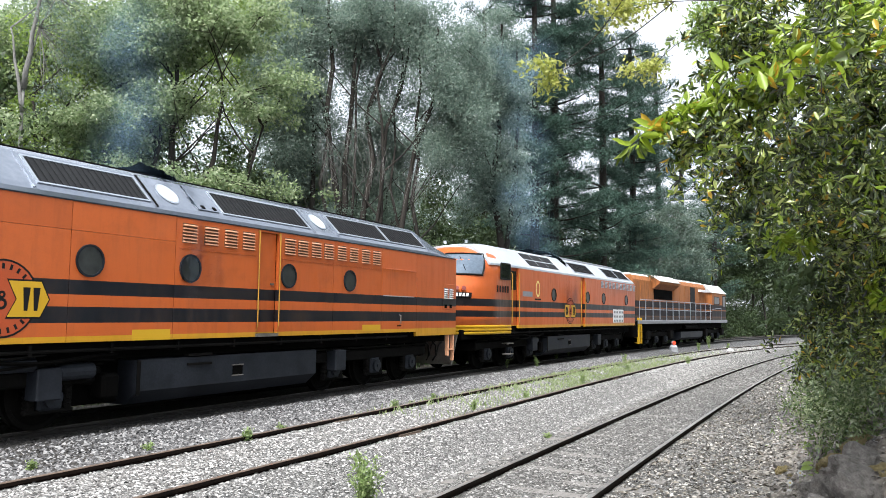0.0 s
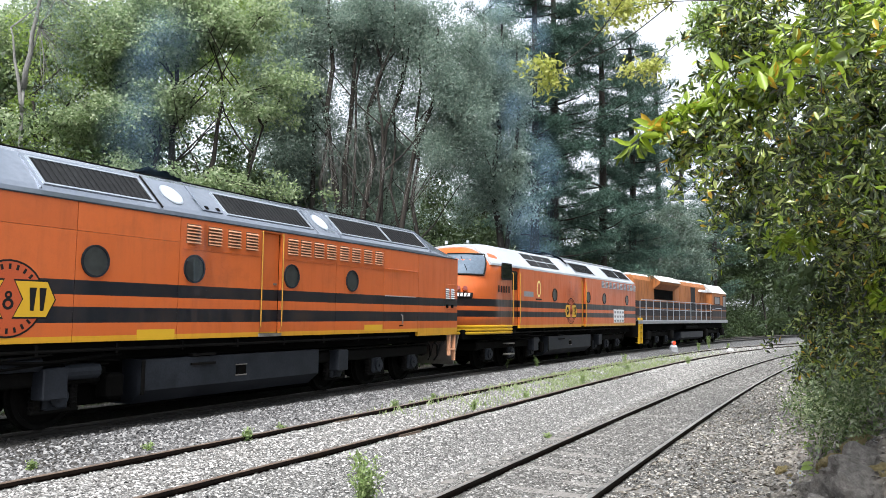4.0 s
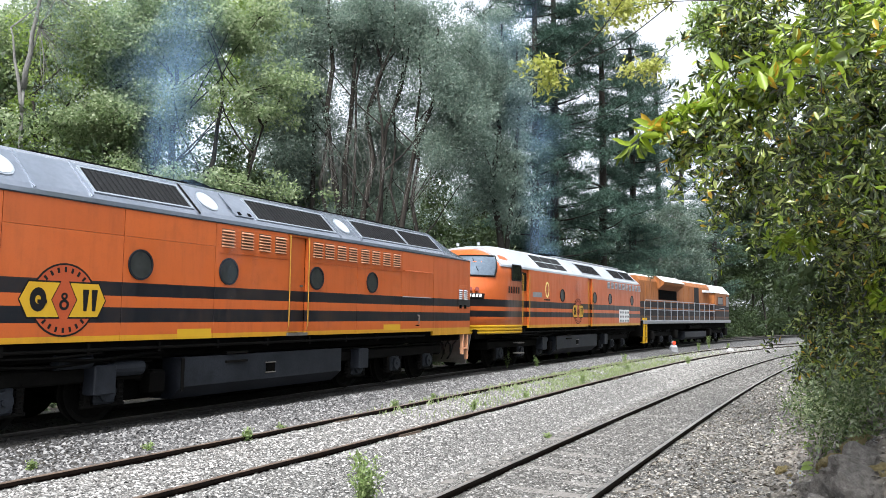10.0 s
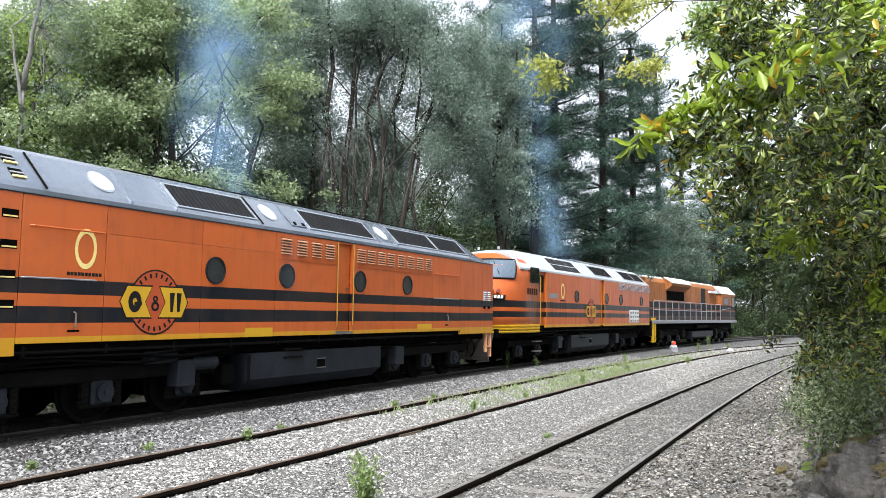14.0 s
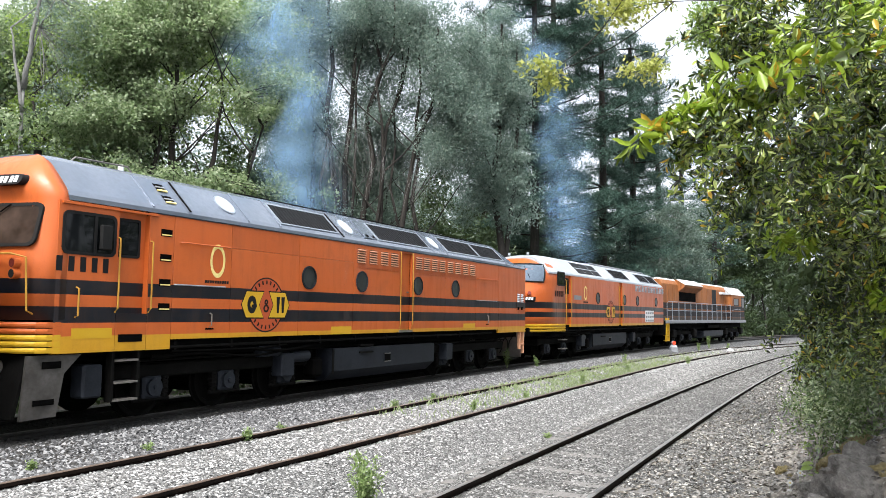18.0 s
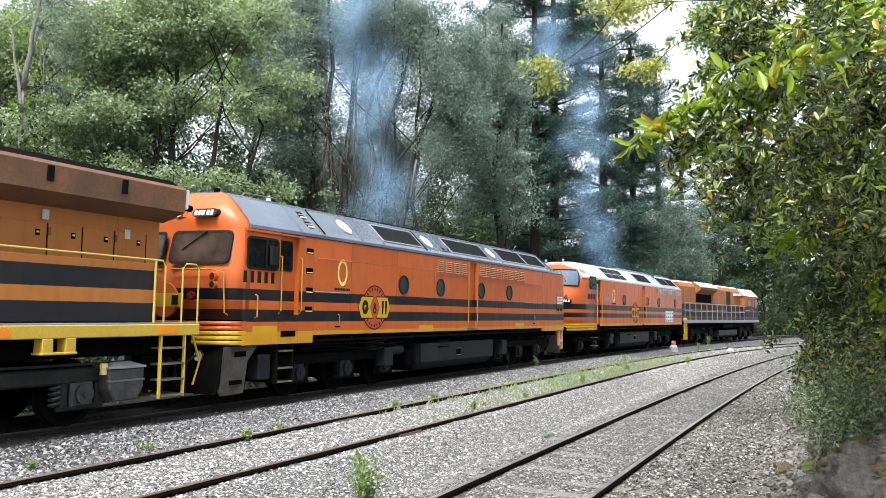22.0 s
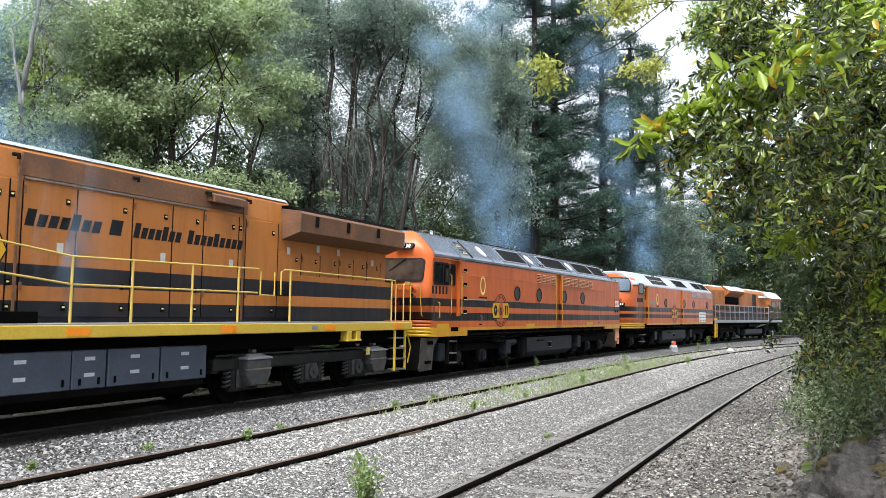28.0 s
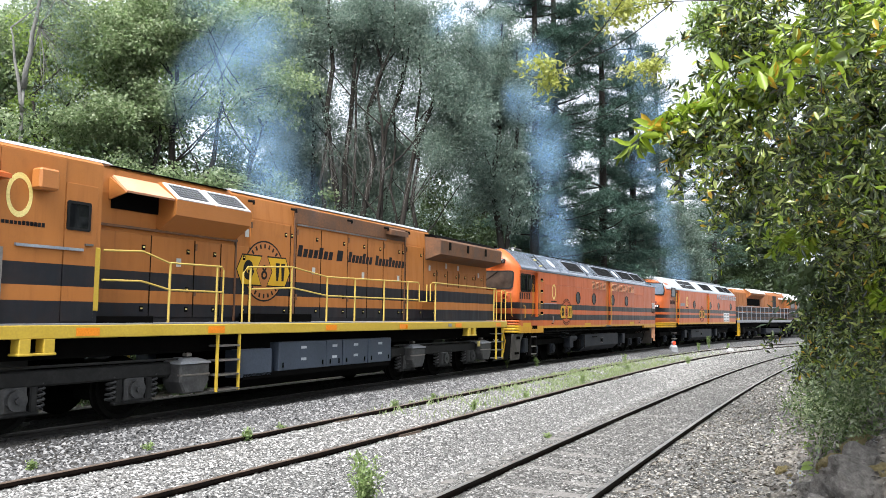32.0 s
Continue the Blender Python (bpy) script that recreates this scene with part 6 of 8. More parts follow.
        h = part("hatch", slope_slab(Shape(), -0.8, -0.3, 0.05, 0.95, sg, 0.0, 0.02), M_ROOF, t)
        for c in (-0.7, -0.42):
            part("latch", slope_slab(Shape(), c, c + 0.07, 0.1, 0.2, sg, 0.02, 0.015), M_BLACK, h)
        for u in (-6.72,):
            for k in (0.12, 0.55):
                v = part("vent", slope_slab(Shape(), u - 0.1, u + 0.1, k, k + 0.27, sg, 0.0, 0.006), M_BLACK, t)
                part("vent_lip", slope_slab(Shape(), u - 0.1, u + 0.1, k - 0.01, k + 0.04, sg, 0.006, 0.02), M_GOLD, v)
                part("vent_lip", slope_slab(Shape(), u - 0.1, u + 0.1, k + 0.12, k + 0.16, sg, 0.006, 0.014), M_GREYBOX, v)
        for u in (-7.18, -6.38, -4.9, -3.97, -1.78, 2.52, 3.4, 7.7):
            part("roof_seam", slope_slab(Shape(), u - 0.012, u + 0.012, -0.1, 1.0, sg, 0.0, 0.022), M_GRIME if u in (-6.38, -1.78) else M_ROOF, t)
        part("gutter", sb(Shape(), sg, -7.1, 9.3, W - 0.01, W + 0.012, 3.355, 3.375), M_TANK, t)
    part("roof", Shape().loft(roof_rings([(-8.74, 0.985, 0.998), (-8.5, 1, 1), (-7.2, 1, 1), (7.8, 1, 1), (8.6, 0.62, 0.985), (9.35, 0.2, 0.97)])), M_ROOF, t, "weathered grey roof with a sky sheen")
    part("radiator_deck", Shape().box(-4.4, 7.4, -0.62, 0.62, 4.12, 4.165, 0.015), M_BLACK, t)
    part("exhaust_stack", Shape().box(-1.3, -0.7, -0.2, 0.2, 4.1, 4.2, 0.02), M_BLACK, t)
    part("aerial", Shape().tube([(-6.9, -0.3, 4.1), (-6.9, -0.3, 4.3)], 0.05, 8), M_WHITE, t)
    part("aerial", Shape().tube([(-8.5, -0.35, 4.05), (-8.5, -0.35, 4.24)], 0.06, 8), M_BLACK, t)
    part("roof_rail", Shape().tube([(-8.2, -0.7, 4.08), (-8.1, -0.7, 4.18), (-7.1, -0.7, 4.2), (-7.0, -0.7, 4.1)], 0.016, 6), M_STEEL, t)
    # cab: sides with window and recessed door
    for sg in (-1, 1):
        side_panels(t, sg, [-8.9, -7.84], 1.14, 3.36, W, M_ALF)
        side_panels(t, sg, [-7.84, -7.24], 1.14, 1.72, W, M_ALF)
        part("cab_door", sb(Shape(), sg, -7.84, -7.24, W - 0.12, W - 0.1, 1.72, 3.36), M_ALF, t)
        part("door_jamb", sb(Shape(), sg, -7.26, -7.24, W - 0.12, W, 1.72, 3.3), M_ORANGE, t)
        pane(t, "door_window", -7.8, -7.36, 2.6, 3.22, sg, W - 0.1, M_GLASS, 0.05)
        w = pane(t, "cab_window", -8.83, -7.9, 2.58, 3.22, sg, W, M_GLASS, 0.1, None, 0.045, "black-framed cab side window")
        part("window_post", sb(Shape(), sg, -8.30, -8.26, W + 0.01, W + 0.03, 2.6, 3.2), M_RUBBER, w)
        part("mirror", sb(Shape(), sg, -8.24, -8.06, W + 0.05, W + 0.12, 2.68, 3.05, 0.01), M_RUBBER, t, "black wing mirror")
        for u in (-7.86, -7.22):
            handrail(t, [(u, sg * (W - 0.02), 2.9), (u, sg * (W + 0.06), 2.88), (u, sg * (W + 0.06), 1.8), (u, sg * W, 1.74)], 0.014, M_WORNYELLOW)
        handrail(t, [(-8.55, sg * W, 2.1), (-8.55, sg * (W + 0.06), 2.08), (-8.55, sg * (W + 0.06), 1.68), (-8.55, sg * W, 1.66)], 0.014, M_WORNYELLOW)
        part("cab_gutter", sb(Shape(), sg, -8.85, -7.1, W, W + 0.035, 3.31, 3.345), M_ORANGE, t)
        bars(t, -8.9 if sg < 0 else -8.92, -7.92, 2.33, 2.55, sg, W, 5, M_INK, "cab_lettering", "dark lettering bars under the cab window", 0.5)
        part("foot_hole", sb(Shape(), sg, -7.78, -7.32, W, W + 0.004, 1.28, 1.40), M_BLACK, t)
        for u in (-7.84, -7.35):
            part("step_hanger", sb(Shape(), sg, u, u + 0.05, 1.3, 1.44, 0.36, 1.14), M_GRIME, t)
        for z in (0.98, 0.64):
            part("cab_step", sb(Shape(), sg, -7.79, -7.35, 1.25, 1.46, z, z + 0.03), M_STEEL, t)
        part("bottom_step", sb(Shape(), sg, -7.8, -7.34, 1.25, 1.46, 0.37, 0.4), M_STEEL, t)
        part("sand_box", sb(Shape(), sg, -8.3, -7.95, 1.1, 1.4, 0.45, 0.95, 0.03), M_TANK, t)
        for u in (-3.5, 3.72):
            part("equipment_box", sb(Shape(), sg, u - 0.2, u + 0.2, 1.1, 1.38, 0.48, 0.94, 0.02), M_TANK, t)
        part("reservoir", Shape().tube([(-4.3, sg * 1.25, 1.0), (-3.7, sg * 1.25, 1.0)], 0.11, 12), M_TANK, t)
    # front end
    plan = [(-8.72, 1.482), (-8.92, 1.478), (-9.06, 1.42), (-9.2, 1.2), (-9.3, 0.85), (-9.36, 0.4), (-9.38, 0.0)]
    plan = plan + [(u, -w) for u, w in reversed(plan[:-1])]
    rings = []
    for z, back, k in ((1.62, 0.0, 1.0), (2.5, 0.02, 1.0), (2.62, 0.05, 1.0), (3.38, 0.20, 0.997), (3.5, 0.14, 0.967), (3.75, 0.2, 0.81), (3.95, 0.33, 0.675), (4.06, 0.5, 0.56), (4.12, 0.62, 0.45)):
        rings.append([(u + back * min(1, (-8.72 - u) / 0.6), w * k, z) for u, w in plan])
    part("cab_front", Shape().loft(rings), M_ALF, t, "orange cab front with a visor brow", True)
    for i in range(5):
        z0 = 1.15 + 0.09 * i
        q = [(u - 0.05 if u < -8.7 else u, w) for u, w in plan]
        part("front_rib", Shape().loft([[(u, w, z0 + 0.005) for u, w in q], [(u - 0.02 if u < -8.9 else u, w, z0 + 0.03) for u, w in q], [(u - 0.02 if u < -8.9 else u, w, z0 + 0.055) for u, w in q], [(u, w, z0 + 0.08) for u, w in q]]), M_YELLOW if i < 3 else M_ORANGE, t)
    for sg in (-1, 1):
        base = Vector((-9.09, 0, 2.64))
        up = Vector((0.15, 0, 0.7)).normalized()
        at = lambda w, k, off: (base + up * k + Vector((-off - 0.375 + 0.25 * w, sg * w, 0)))
        o = rounded(0.09, 1.33, 0.02, 0.68, 0.12)
        i_ = rounded(0.14, 1.28, 0.07, 0.63, 0.09)
        f = part("windscreen", Shape().loft([[at(w, k, 0.0) for w, k in o], [at(w, k, 0.035) for w, k in o], [at(w, k, 0.035) for w, k in i_], [at(w, k, 0.0) for w, k in i_]], caps=False), M_RUBBER, t, "rubber-edged windscreen")
        part("pane", Shape().slab([at(w, k, 0.02) for w, k in i_], (-0.006, 0, 0)), M_TINT, f)
        part("wiper", Shape().tube([at(0.8, 0.66, 0.05), at(0.35, 0.3, 0.05)], 0.01, 5), M_BLACK, f)
        nb = part("number_box", Shape().slab([(-9.28 + 0.2 * w + 0.4 * (z - 3.6), sg * w, z) for w, z in rounded(0.51, 1.02, 3.56, 3.72, 0.075)], (-0.12, 0, 0.0)), M_INK, t, "black number box with white marks")
        for i in range(5):
            y0 = 0.555 + i * 0.08 + (0.02 if i > 2 else 0)
            part("number_mark", Shape().slab([(-9.40 + 0.2 * w + 0.4 * (z - 3.6), sg * w, z) for w, z in ((y0, 3.59), (y0 + 0.055, 3.59), (y0 + 0.055, 3.69), (y0, 3.69))], (-0.008, 0, 0)), M_WHITE, nb)
        for z, m in ((2.42, M_REDLENS), (2.27, M_RUBBER)):
            l = part("marker_light", Shape().tube([(-9.15, sg * 1.08, z), (-9.3, sg * 1.08, z)], 0.075, 16), M_ORANGE, t)
            part("lens", Shape().tube([(-9.3, sg * 1.08, z), (-9.306, sg * 1.08, z)], 0.06, 16), m, l)
        part("tail_lamp", Shape().tube([(-9.3, sg * 0.62, 2.06), (-9.38, sg * 0.62, 2.06)], 0.085, 16), M_REDLENS, t, "dull red lamp on the front")
        part("ditch_light", Shape().tube([(-9.05, sg * 0.72, 0.94), (-9.22, sg * 0.72, 0.94)], 0.11, 16), M_STEEL, t)
        part("ditch_lens", Shape().tube([(-9.22, sg * 0.72, 0.94), (-9.23, sg * 0.72, 0.94)], 0.095, 16), M_WHITE, t)
        handrail(t, [(-9.36, sg * 0.15, 2.56), (-9.46, sg * 0.18, 2.56), (-9.34, sg * 1.1, 2.55), (-9.24, sg * 1.3, 2.5), (-9.22, sg * 1.34, 1.75), (-9.1, sg * 1.32, 1.7)], 0.015, M_WORNYELLOW)
        pl = Shape().slab([(-9.18, sg * 1.36, 1.12), (-8.35, sg * 1.4, 1.12), (-8.62, sg * 1.4, 0.85), (-8.72, sg * 1.4, 0.25), (-9.2, sg * 1.3, 0.22)], (0, -sg * 0.05, 0))
        part("snow_plough_wing", pl, M_WING, t, "bare grey steel pilot wing")
        part("wing_slot", sb(Shape(), sg, -8.98, -8.68, 1.40, 1.41, 0.93, 1.03), M_BLACK, t)
        part("wing_slot", sb(Shape(), sg, -9.08, -8.76, 1.38, 1.40, 0.42, 0.5), M_BLACK, t)
    part("headlight", Shape().tube([(-9.0, -0.12, 3.66), (-9.26, -0.12, 3.66)], 0.1, 16).tube([(-9.0, 0.12, 3.66), (-9.26, 0.12, 3.66)], 0.1, 16).box(-9.24, -8.9, -0.28, 0.28, 3.54, 3.78, 0.04), M_ORANGE, t)
    part("headlight_lens", Shape().tube([(-9.26, -0.12, 3.66), (-9.275, -0.12, 3.66)], 0.08, 16).tube([(-9.26, 0.12, 3.66), (-9.275, 0.12, 3.66)], 0.08, 16), M_WHITE, t)
    part("pilot", Shape().slab([(-9.15, -1.3, 1.12), (-9.15, 1.3, 1.12), (-9.3, 1.25, 0.25), (-9.3, -1.25, 0.25)], (0.05, 0, 0)), M_GRIME, t)
    part("rear_wall", Shape().box(9.33, 9.36, -1.44, 1.44, 1.2, 3.4), M_ORANGE, t)
    emb = part("front_badge", Shape().tube([(-9.37, 0, 1.98), (-9.42, 0, 1.98)], 0.33, 28), M_ORANGE, t)
    part("field", Shape().box(-9.435, -9.42, -0.5, 0.5, 1.85, 2.11, 0.005), M_YELLOW, emb)
    part("stroke", Shape().box(-9.445, -9.435, -0.38, -0.22, 1.89, 2.07).box(-9.445, -9.435, 0.22, 0.38, 1.89, 2.07), M_INK, emb)
    coupler(t, -9.3, -1)
    coupler(t, 9.3, 1)
    underbody(t, -8.6, 9.2, (-1.95, 2.8))
    bogie(t, -5.0, (-1.75, 0.0, 1.7), "box")
    bogie(t, 5.55, (-1.75, 0.0, 1.75), "box")
    return t


def build_bulldog():
    """Orange box-bodied locomotive with a rounded bulldog nose."""
    t = thing("diesel_locomotive", "orange diesel locomotive with a rounded bulldog nose and pale roof", "locomotive", "locomotives of the train")
    W = 1.48
    part("body", Shape().box(-6.9, 9.38, -1.385, 1.385, 1.25, 3.42), M_BLACK, t)
    for sg in (-1, 1):
        side_panels(t, sg, [-5.35, -3.32, 1.06], 1.32, 3.42, W, M_CLP)
        side_panels(t, sg, [1.6, 4.9, 9.4], 1.32, 3.42, W, M_CLP)
        part("cab_door", sb(Shape(), sg, -5.95, -5.36, W - 0.09, W - 0.075, 1.4, 3.42), M_CLP, t)
        pane(t, "door_window", -5.88, -5.44, 2.62, 3.26, sg, W - 0.075, M_GLASS, 0.05)
        part("side_door", sb(Shape(), sg, 1.07, 1.59, W - 0.09, W - 0.075, 1.36, 3.4), M_CLP, t)
        for u in (-5.97, -5.36, 1.06, 1.6):
            handrail(t, [(u, sg * W, 3.2), (u, sg * (W + 0.04), 3.15), (u, sg * (W + 0.04), 1.5), (u, sg * W, 1.45)], 0.013, M_WORNYELLOW)
        for u in (-2.02, 1.95, 4.17, 7.8):
            porthole(t, u, 2.55, sg, W)
        for i in range(10):
            u = 3.8 + i * 0.58
            louvre(t, u, u + 0.36, 3.03, 3.33, sg, W, M_PALEROOF, 5)
        g = part("grille_panel", sb(Shape(), sg, 5.62, 7.3, W, W + 0.01, 1.47, 2.08), M_WHITE, t, "white louvred panel")
        for i in range(4):
            for z in (1.5, 1.7, 1.9):
                part("slot", sb(Shape(), sg, 5.7 + i * 0.42, 5.98 + i * 0.42, W + 0.01, W + 0.013, z, z + 0.1), M_GREYBOX, g)
        emblem(t, -0.2, 1.95, 0.52, sg, W, M_BADGE)
        zero_mark(t, -3.6, 2.72, sg, W)
        bars(t, -5.0, -4.1, 2.42, 2.6, sg, W, 1, M_GREYBOX, "name_plate", "", 0.02)
        bars(t, -7.1, -6.1, 2.5, 2.72, sg, W + 0.004, 5, M_INK, "cab_lettering", "dark lettering bars under the cab window", 0.5)
        pane(t, "cab_window", -6.85, -6.04, 2.92, 3.48, sg, W, M_GLASS, 0.08)
        for i, u0 in enumerate((-4.2, -3.2, -2.2)):
            for k0 in (0.02, 0.52):
                part("roof_pane", slope_slab(Shape(), u0, u0 + 0.92, k0, k0 + 0.42, sg, 0.0, 0.01), M_MESH, t)
        roof_grille(t, 0.62, 3.1, sg, 0.05, 22)
        roof_grille(t, 5.1, 8.7, sg, 0.05, 26, 6.9)
        for z in (0.8, 0.45):
            part("cab_step", sb(Shape(), sg, -6.2, -5.7, 1.25, 1.46, z, z + 0.04), M_STEEL, t)
        for u in (-3.6, 3.9):
            part("equipment_box", sb(Shape(), sg, u - 0.22, u + 0.22, 1.1, 1.38, 0.5, 0.96, 0.02), M_TANK, t)
    part("roof", Shape().loft(roof_rings([(-7.5, 0.85, 0.96), (-6.6, 1.0, 1), (8.9, 1, 1), (9.45, 0.75, 0.98)])), M_PALEROOF, t, "pale grey weathered roof")
    part("radiator_deck", Shape().box(-0.5, 8.5, -0.6, 0.6, 4.14, 4.22, 0.02), M_GREYBOX, t)
    part("exhaust_stack", Shape().box(-0.7, 0.1, -0.2, 0.2, 4.15, 4.26, 0.02), M_BLACK, t)

    def nose(z, a, grow=0.0):
        """The nose's skin at height z and plan angle a, from -90 to 90 degrees."""
        tip = np.interp(z, [1.15, 2.3, 2.62, 2.85, 3.5, 3.75, 4.0, 4.12], [-9.55, -9.52, -9.38, -9.02, -8.45, -8.05, -7.5, -7.0])
        wid = np.interp(z, [1.15, 3.3, 3.6, 3.9, 4.05, 4.12], [1.48, 1.48, 1.34, 1.0, 0.72, 0.5])
        c, s = math.cos(radians(a)), math.sin(radians(a))
        return (-6.0 + (tip + 6.0 - grow) * abs(c) ** 0.55, (wid + grow) * (abs(s) ** 0.8) * (1 if s > 0 else -1), z + grow * 0.5)

    zs = [1.3, 1.7, 2.1, 2.35, 2.55, 2.7, 2.8, 2.9, 3.05, 3.2, 3.35, 3.5, 3.65, 3.78, 3.9, 3.98]
    an = list(range(-90, 91, 10))
    part("nose", Shape().loft([[nose(z, a) for a in an] for z in zs]), M_CLP, t, "rounded orange bulldog nose", True)
    part("cab_brow", Shape().loft([[nose(z, a, 0.004) for a in an] for z in (3.96, 4.0, 4.05, 4.09, 4.12)]), M_PALEROOF, t, "pale grey roof brow over the cab", True)
    for i in range(3):
        z0 = 1.15 + 0.1 * i
        part("front_rib", Shape().loft([[nose(z0 + d, a, g) for a in an] for d, g in ((0.0, 0.0), (0.02, 0.03), (0.06, 0.03), (0.085, 0.0))]), M_YELLOW, t)
    for sg in (-1, 1):
        an2 = [sg * a for a in (5, 16, 26, 36, 46, 56, 62)]
        f = part("windscreen", Shape().loft([[nose(z, a, 0.012) for a in an2] for z in (3.03, 3.2, 3.4, 3.56, 3.68)], closed=False, caps=False), M_SKYGLASS, t, "large curved windscreen", True)
        for line in ([nose(z, sg * 5, 0.02) for z in (3.01, 3.2, 3.4, 3.7)], [nose(z, sg * 62, 0.02) for z in (3.01, 3.2, 3.4, 3.7)], [nose(3.01, a, 0.02) for a in an2], [nose(3.7, a, 0.02) for a in an2]):
            part("rubber_seal", Shape().tube(line, 0.03, 5), M_RUBBER, f)
        part("wiper", Shape().tube([nose(3.6, sg * 25, 0.03), nose(3.15, sg * 38, 0.03)], 0.012, 5), M_BLACK, f)
        for a in (38, 46):
            lc = part("marker_lamp", Shape().tube([nose(2.56, sg * a, -0.1), nose(2.54, sg * a, 0.07)], 0.085, 14), M_ORANGE, t, "orange-red marker lamp")
            part("lens", Shape().tube([nose(2.54, sg * a, 0.07), nose(2.54, sg * a, 0.08)], 0.07, 14), M_REDLENS, lc)
        nb = part("number_box", Shape().loft([[nose(z, sg * a, g) for a in (32, 38, 44, 50, 56)] for z, g in ((2.26, 0.0), (2.27, 0.06), (2.41, 0.06), (2.42, 0.0))], closed=False, caps=False), M_INK, t)
        for i in range(5):
            part("number_mark", Shape().slab([nose(z, sg * a, 0.064) for a, z in ((34 + 4 * i, 2.29), (36.6 + 4 * i, 2.29), (36.6 + 4 * i, 2.39), (34 + 4 * i, 2.39))], (-0.003, 0, 0)), M_WHITE, nb)
        part("horn", Shape().tube([(-7.2, sg * 0.4, 4.12), (-7.2, sg * 0.4, 4.22)], 0.05, 10), M_PALEROOF, t)
    part("pilot", Shape().slab([(-9.3, -1.2, 1.15), (-9.3, 1.2, 1.15), (-9.45, 1.1, 0.28), (-9.45, -1.1, 0.28)], (0.06, 0, 0)), M_STEEL, t)
    part("rear_wall", Shape().box(9.385, 9.41, -1.44, 1.44, 1.3, 3.45), M_ORANGE, t)
    coupler(t, -9.4, -1)
    coupler(t, 9.35, 1)
    underbody(t, -9.0, 9.3, (-2.4, 2.6))
    bogie(t, -5.3, (-1.75, 0.0, 1.75), "box")
    bogie(t, 5.55, (-1.75, 0.0, 1.75), "box")
    return t


def deck_rail(parent, pts, posts, sg, w, r=0.019, material=None):
    """A walkway handrail: (x, z) points of the upper line and lower line, and post rows (x, top z)."""
    for line in pts:
        handrail(parent, [(x, sg * w, z) for x, z in line], r, material)
    for x, z in posts:
        part("rail_post", Shape().tube([(x, sg * w, 1.5), (x, sg * w, z)], r * 1.25, 7), material or M_YELLOW, parent)


def build_hood_unit():
    """Ochre hood locomotive with yellow sill and walkway rails."""
    t = thing("diesel_locomotive", "ochre hood-type diesel locomotive with yellow sill and yellow handrails", "locomotive", "locomotives of the train")
    H = 0.95
    part("hood", Shape().prism([(-0.93, 1.56), (0.93, 1.56), (0.93, 3.66), (0.88, 4.06), (0.80, 4.14), (-0.80, 4.14), (-0.88, 4.06), (-0.93, 3.66)], -5.2, 6.5), M_HOOD, t, "ochre engine hood with sooty upper band")
    part("hood_end", Shape().prism([(-0.93, 1.56), (0.93, 1.56), (0.93, 3.9), (-0.93, 3.9)], 6.5, 10.45), M_HOOD, t)
    doors = [-4.75, -3.62, -2.62, -1.95, -1.15, 0.12, 0.32, 1.22, 2.28, 3.15, 3.9, 4.85, 5.05, 6.05, 6.85, 7.55, 8.3, 8.9, 9.5, 10.15]
    for sg in (-1, 1):
        for i, (a, b) in enumerate(zip(doors[:-1], doors[1:])):
            top = 3.05 if (b <= -1.0 or a >= 6.0) else 3.62
            d = part("hood_door", sb(Shape(), sg, a + 0.012, b - 0.012, H - 0.02, H + 0.012, 1.66, top, 0.006), M_HOOD, t)
            for z in ((top - 0.22,) if top > 3.3 or a < 0 else (top - 0.15,)) + ((2.15, 1.8) if i % 2 else (1.8,)):
                l = part("latch", sb(Shape(), sg, b - 0.2, b - 0.13, H + 0.012, H + 0.022, z - 0.045, z + 0.045), M_GRIME, d)
                part("keeper", sb(Shape(), sg, b - 0.185, b - 0.145, H + 0.022, H + 0.03, z - 0.005, z + 0.02), M_GOLD, d)
            part("door_gap", sb(Shape(), sg, b - 0.006, b + 0.006, H + 0.006, H + 0.0135, 1.66, top), M_GRIME, d)
            if i % 2 == 0:
                for z in (top - 0.12, 2.1):
                    part("hinge", sb(Shape(), sg, a + 0.0, a + 0.04, H + 0.01, H + 0.035, z - 0.06, z + 0.06), M_SOOT, d)
        for a, b in ((0.32, 2.28), (2.28, 4.0)):
            part("drip_rail", sb(Shape(), sg, a, b, H, H + 0.04, 3.65, 3.68), M_STEEL, t)
        part("sooty_band", sb(Shape(), sg, 0.3, 5.1, 0.92, 0.945, 3.70, 4.04, 0.004), M_SOOT, t, "soot-stained upper hood band")
        part("awning", Shape().prism([(sg * 0.93, 4.0), (sg * 1.12, 3.93), (sg * 1.12, 3.80), (sg * 0.93, 3.84)], 4.0, 4.9), M_SOOT, t)
        for u in (4.98, 0.25, -1.56):
            part("seam_strip", sb(Shape(), sg, u - 0.02, u + 0.02, H, H + 0.03, 1.6, 3.98), M_SOOT, t)
        for u in (-1.19, 0.16, 2.28, 3.95, 5.05):
            part("lifting_lug", Shape().tube([(u, sg * 0.93, 3.98), (u, sg * 1.06, 3.96), (u, sg * 1.06, 3.9)], 0.03, 6), M_GRIME, t)
        for u, z in ((0.9, 2.62), (2.9, 2.62), (4.6, 2.62), (-1.3, 3.25), (-3.05, 2.55), (6.35, 3.0), (7.4, 3.12), (9.7, 2.95), (8.2, 3.1)):
            part("notice", sb(Shape(), sg, u, u + 0.11, H + 0.012, H + 0.016, z, z + 0.15), M_NOTICE, t, "small pale notice")
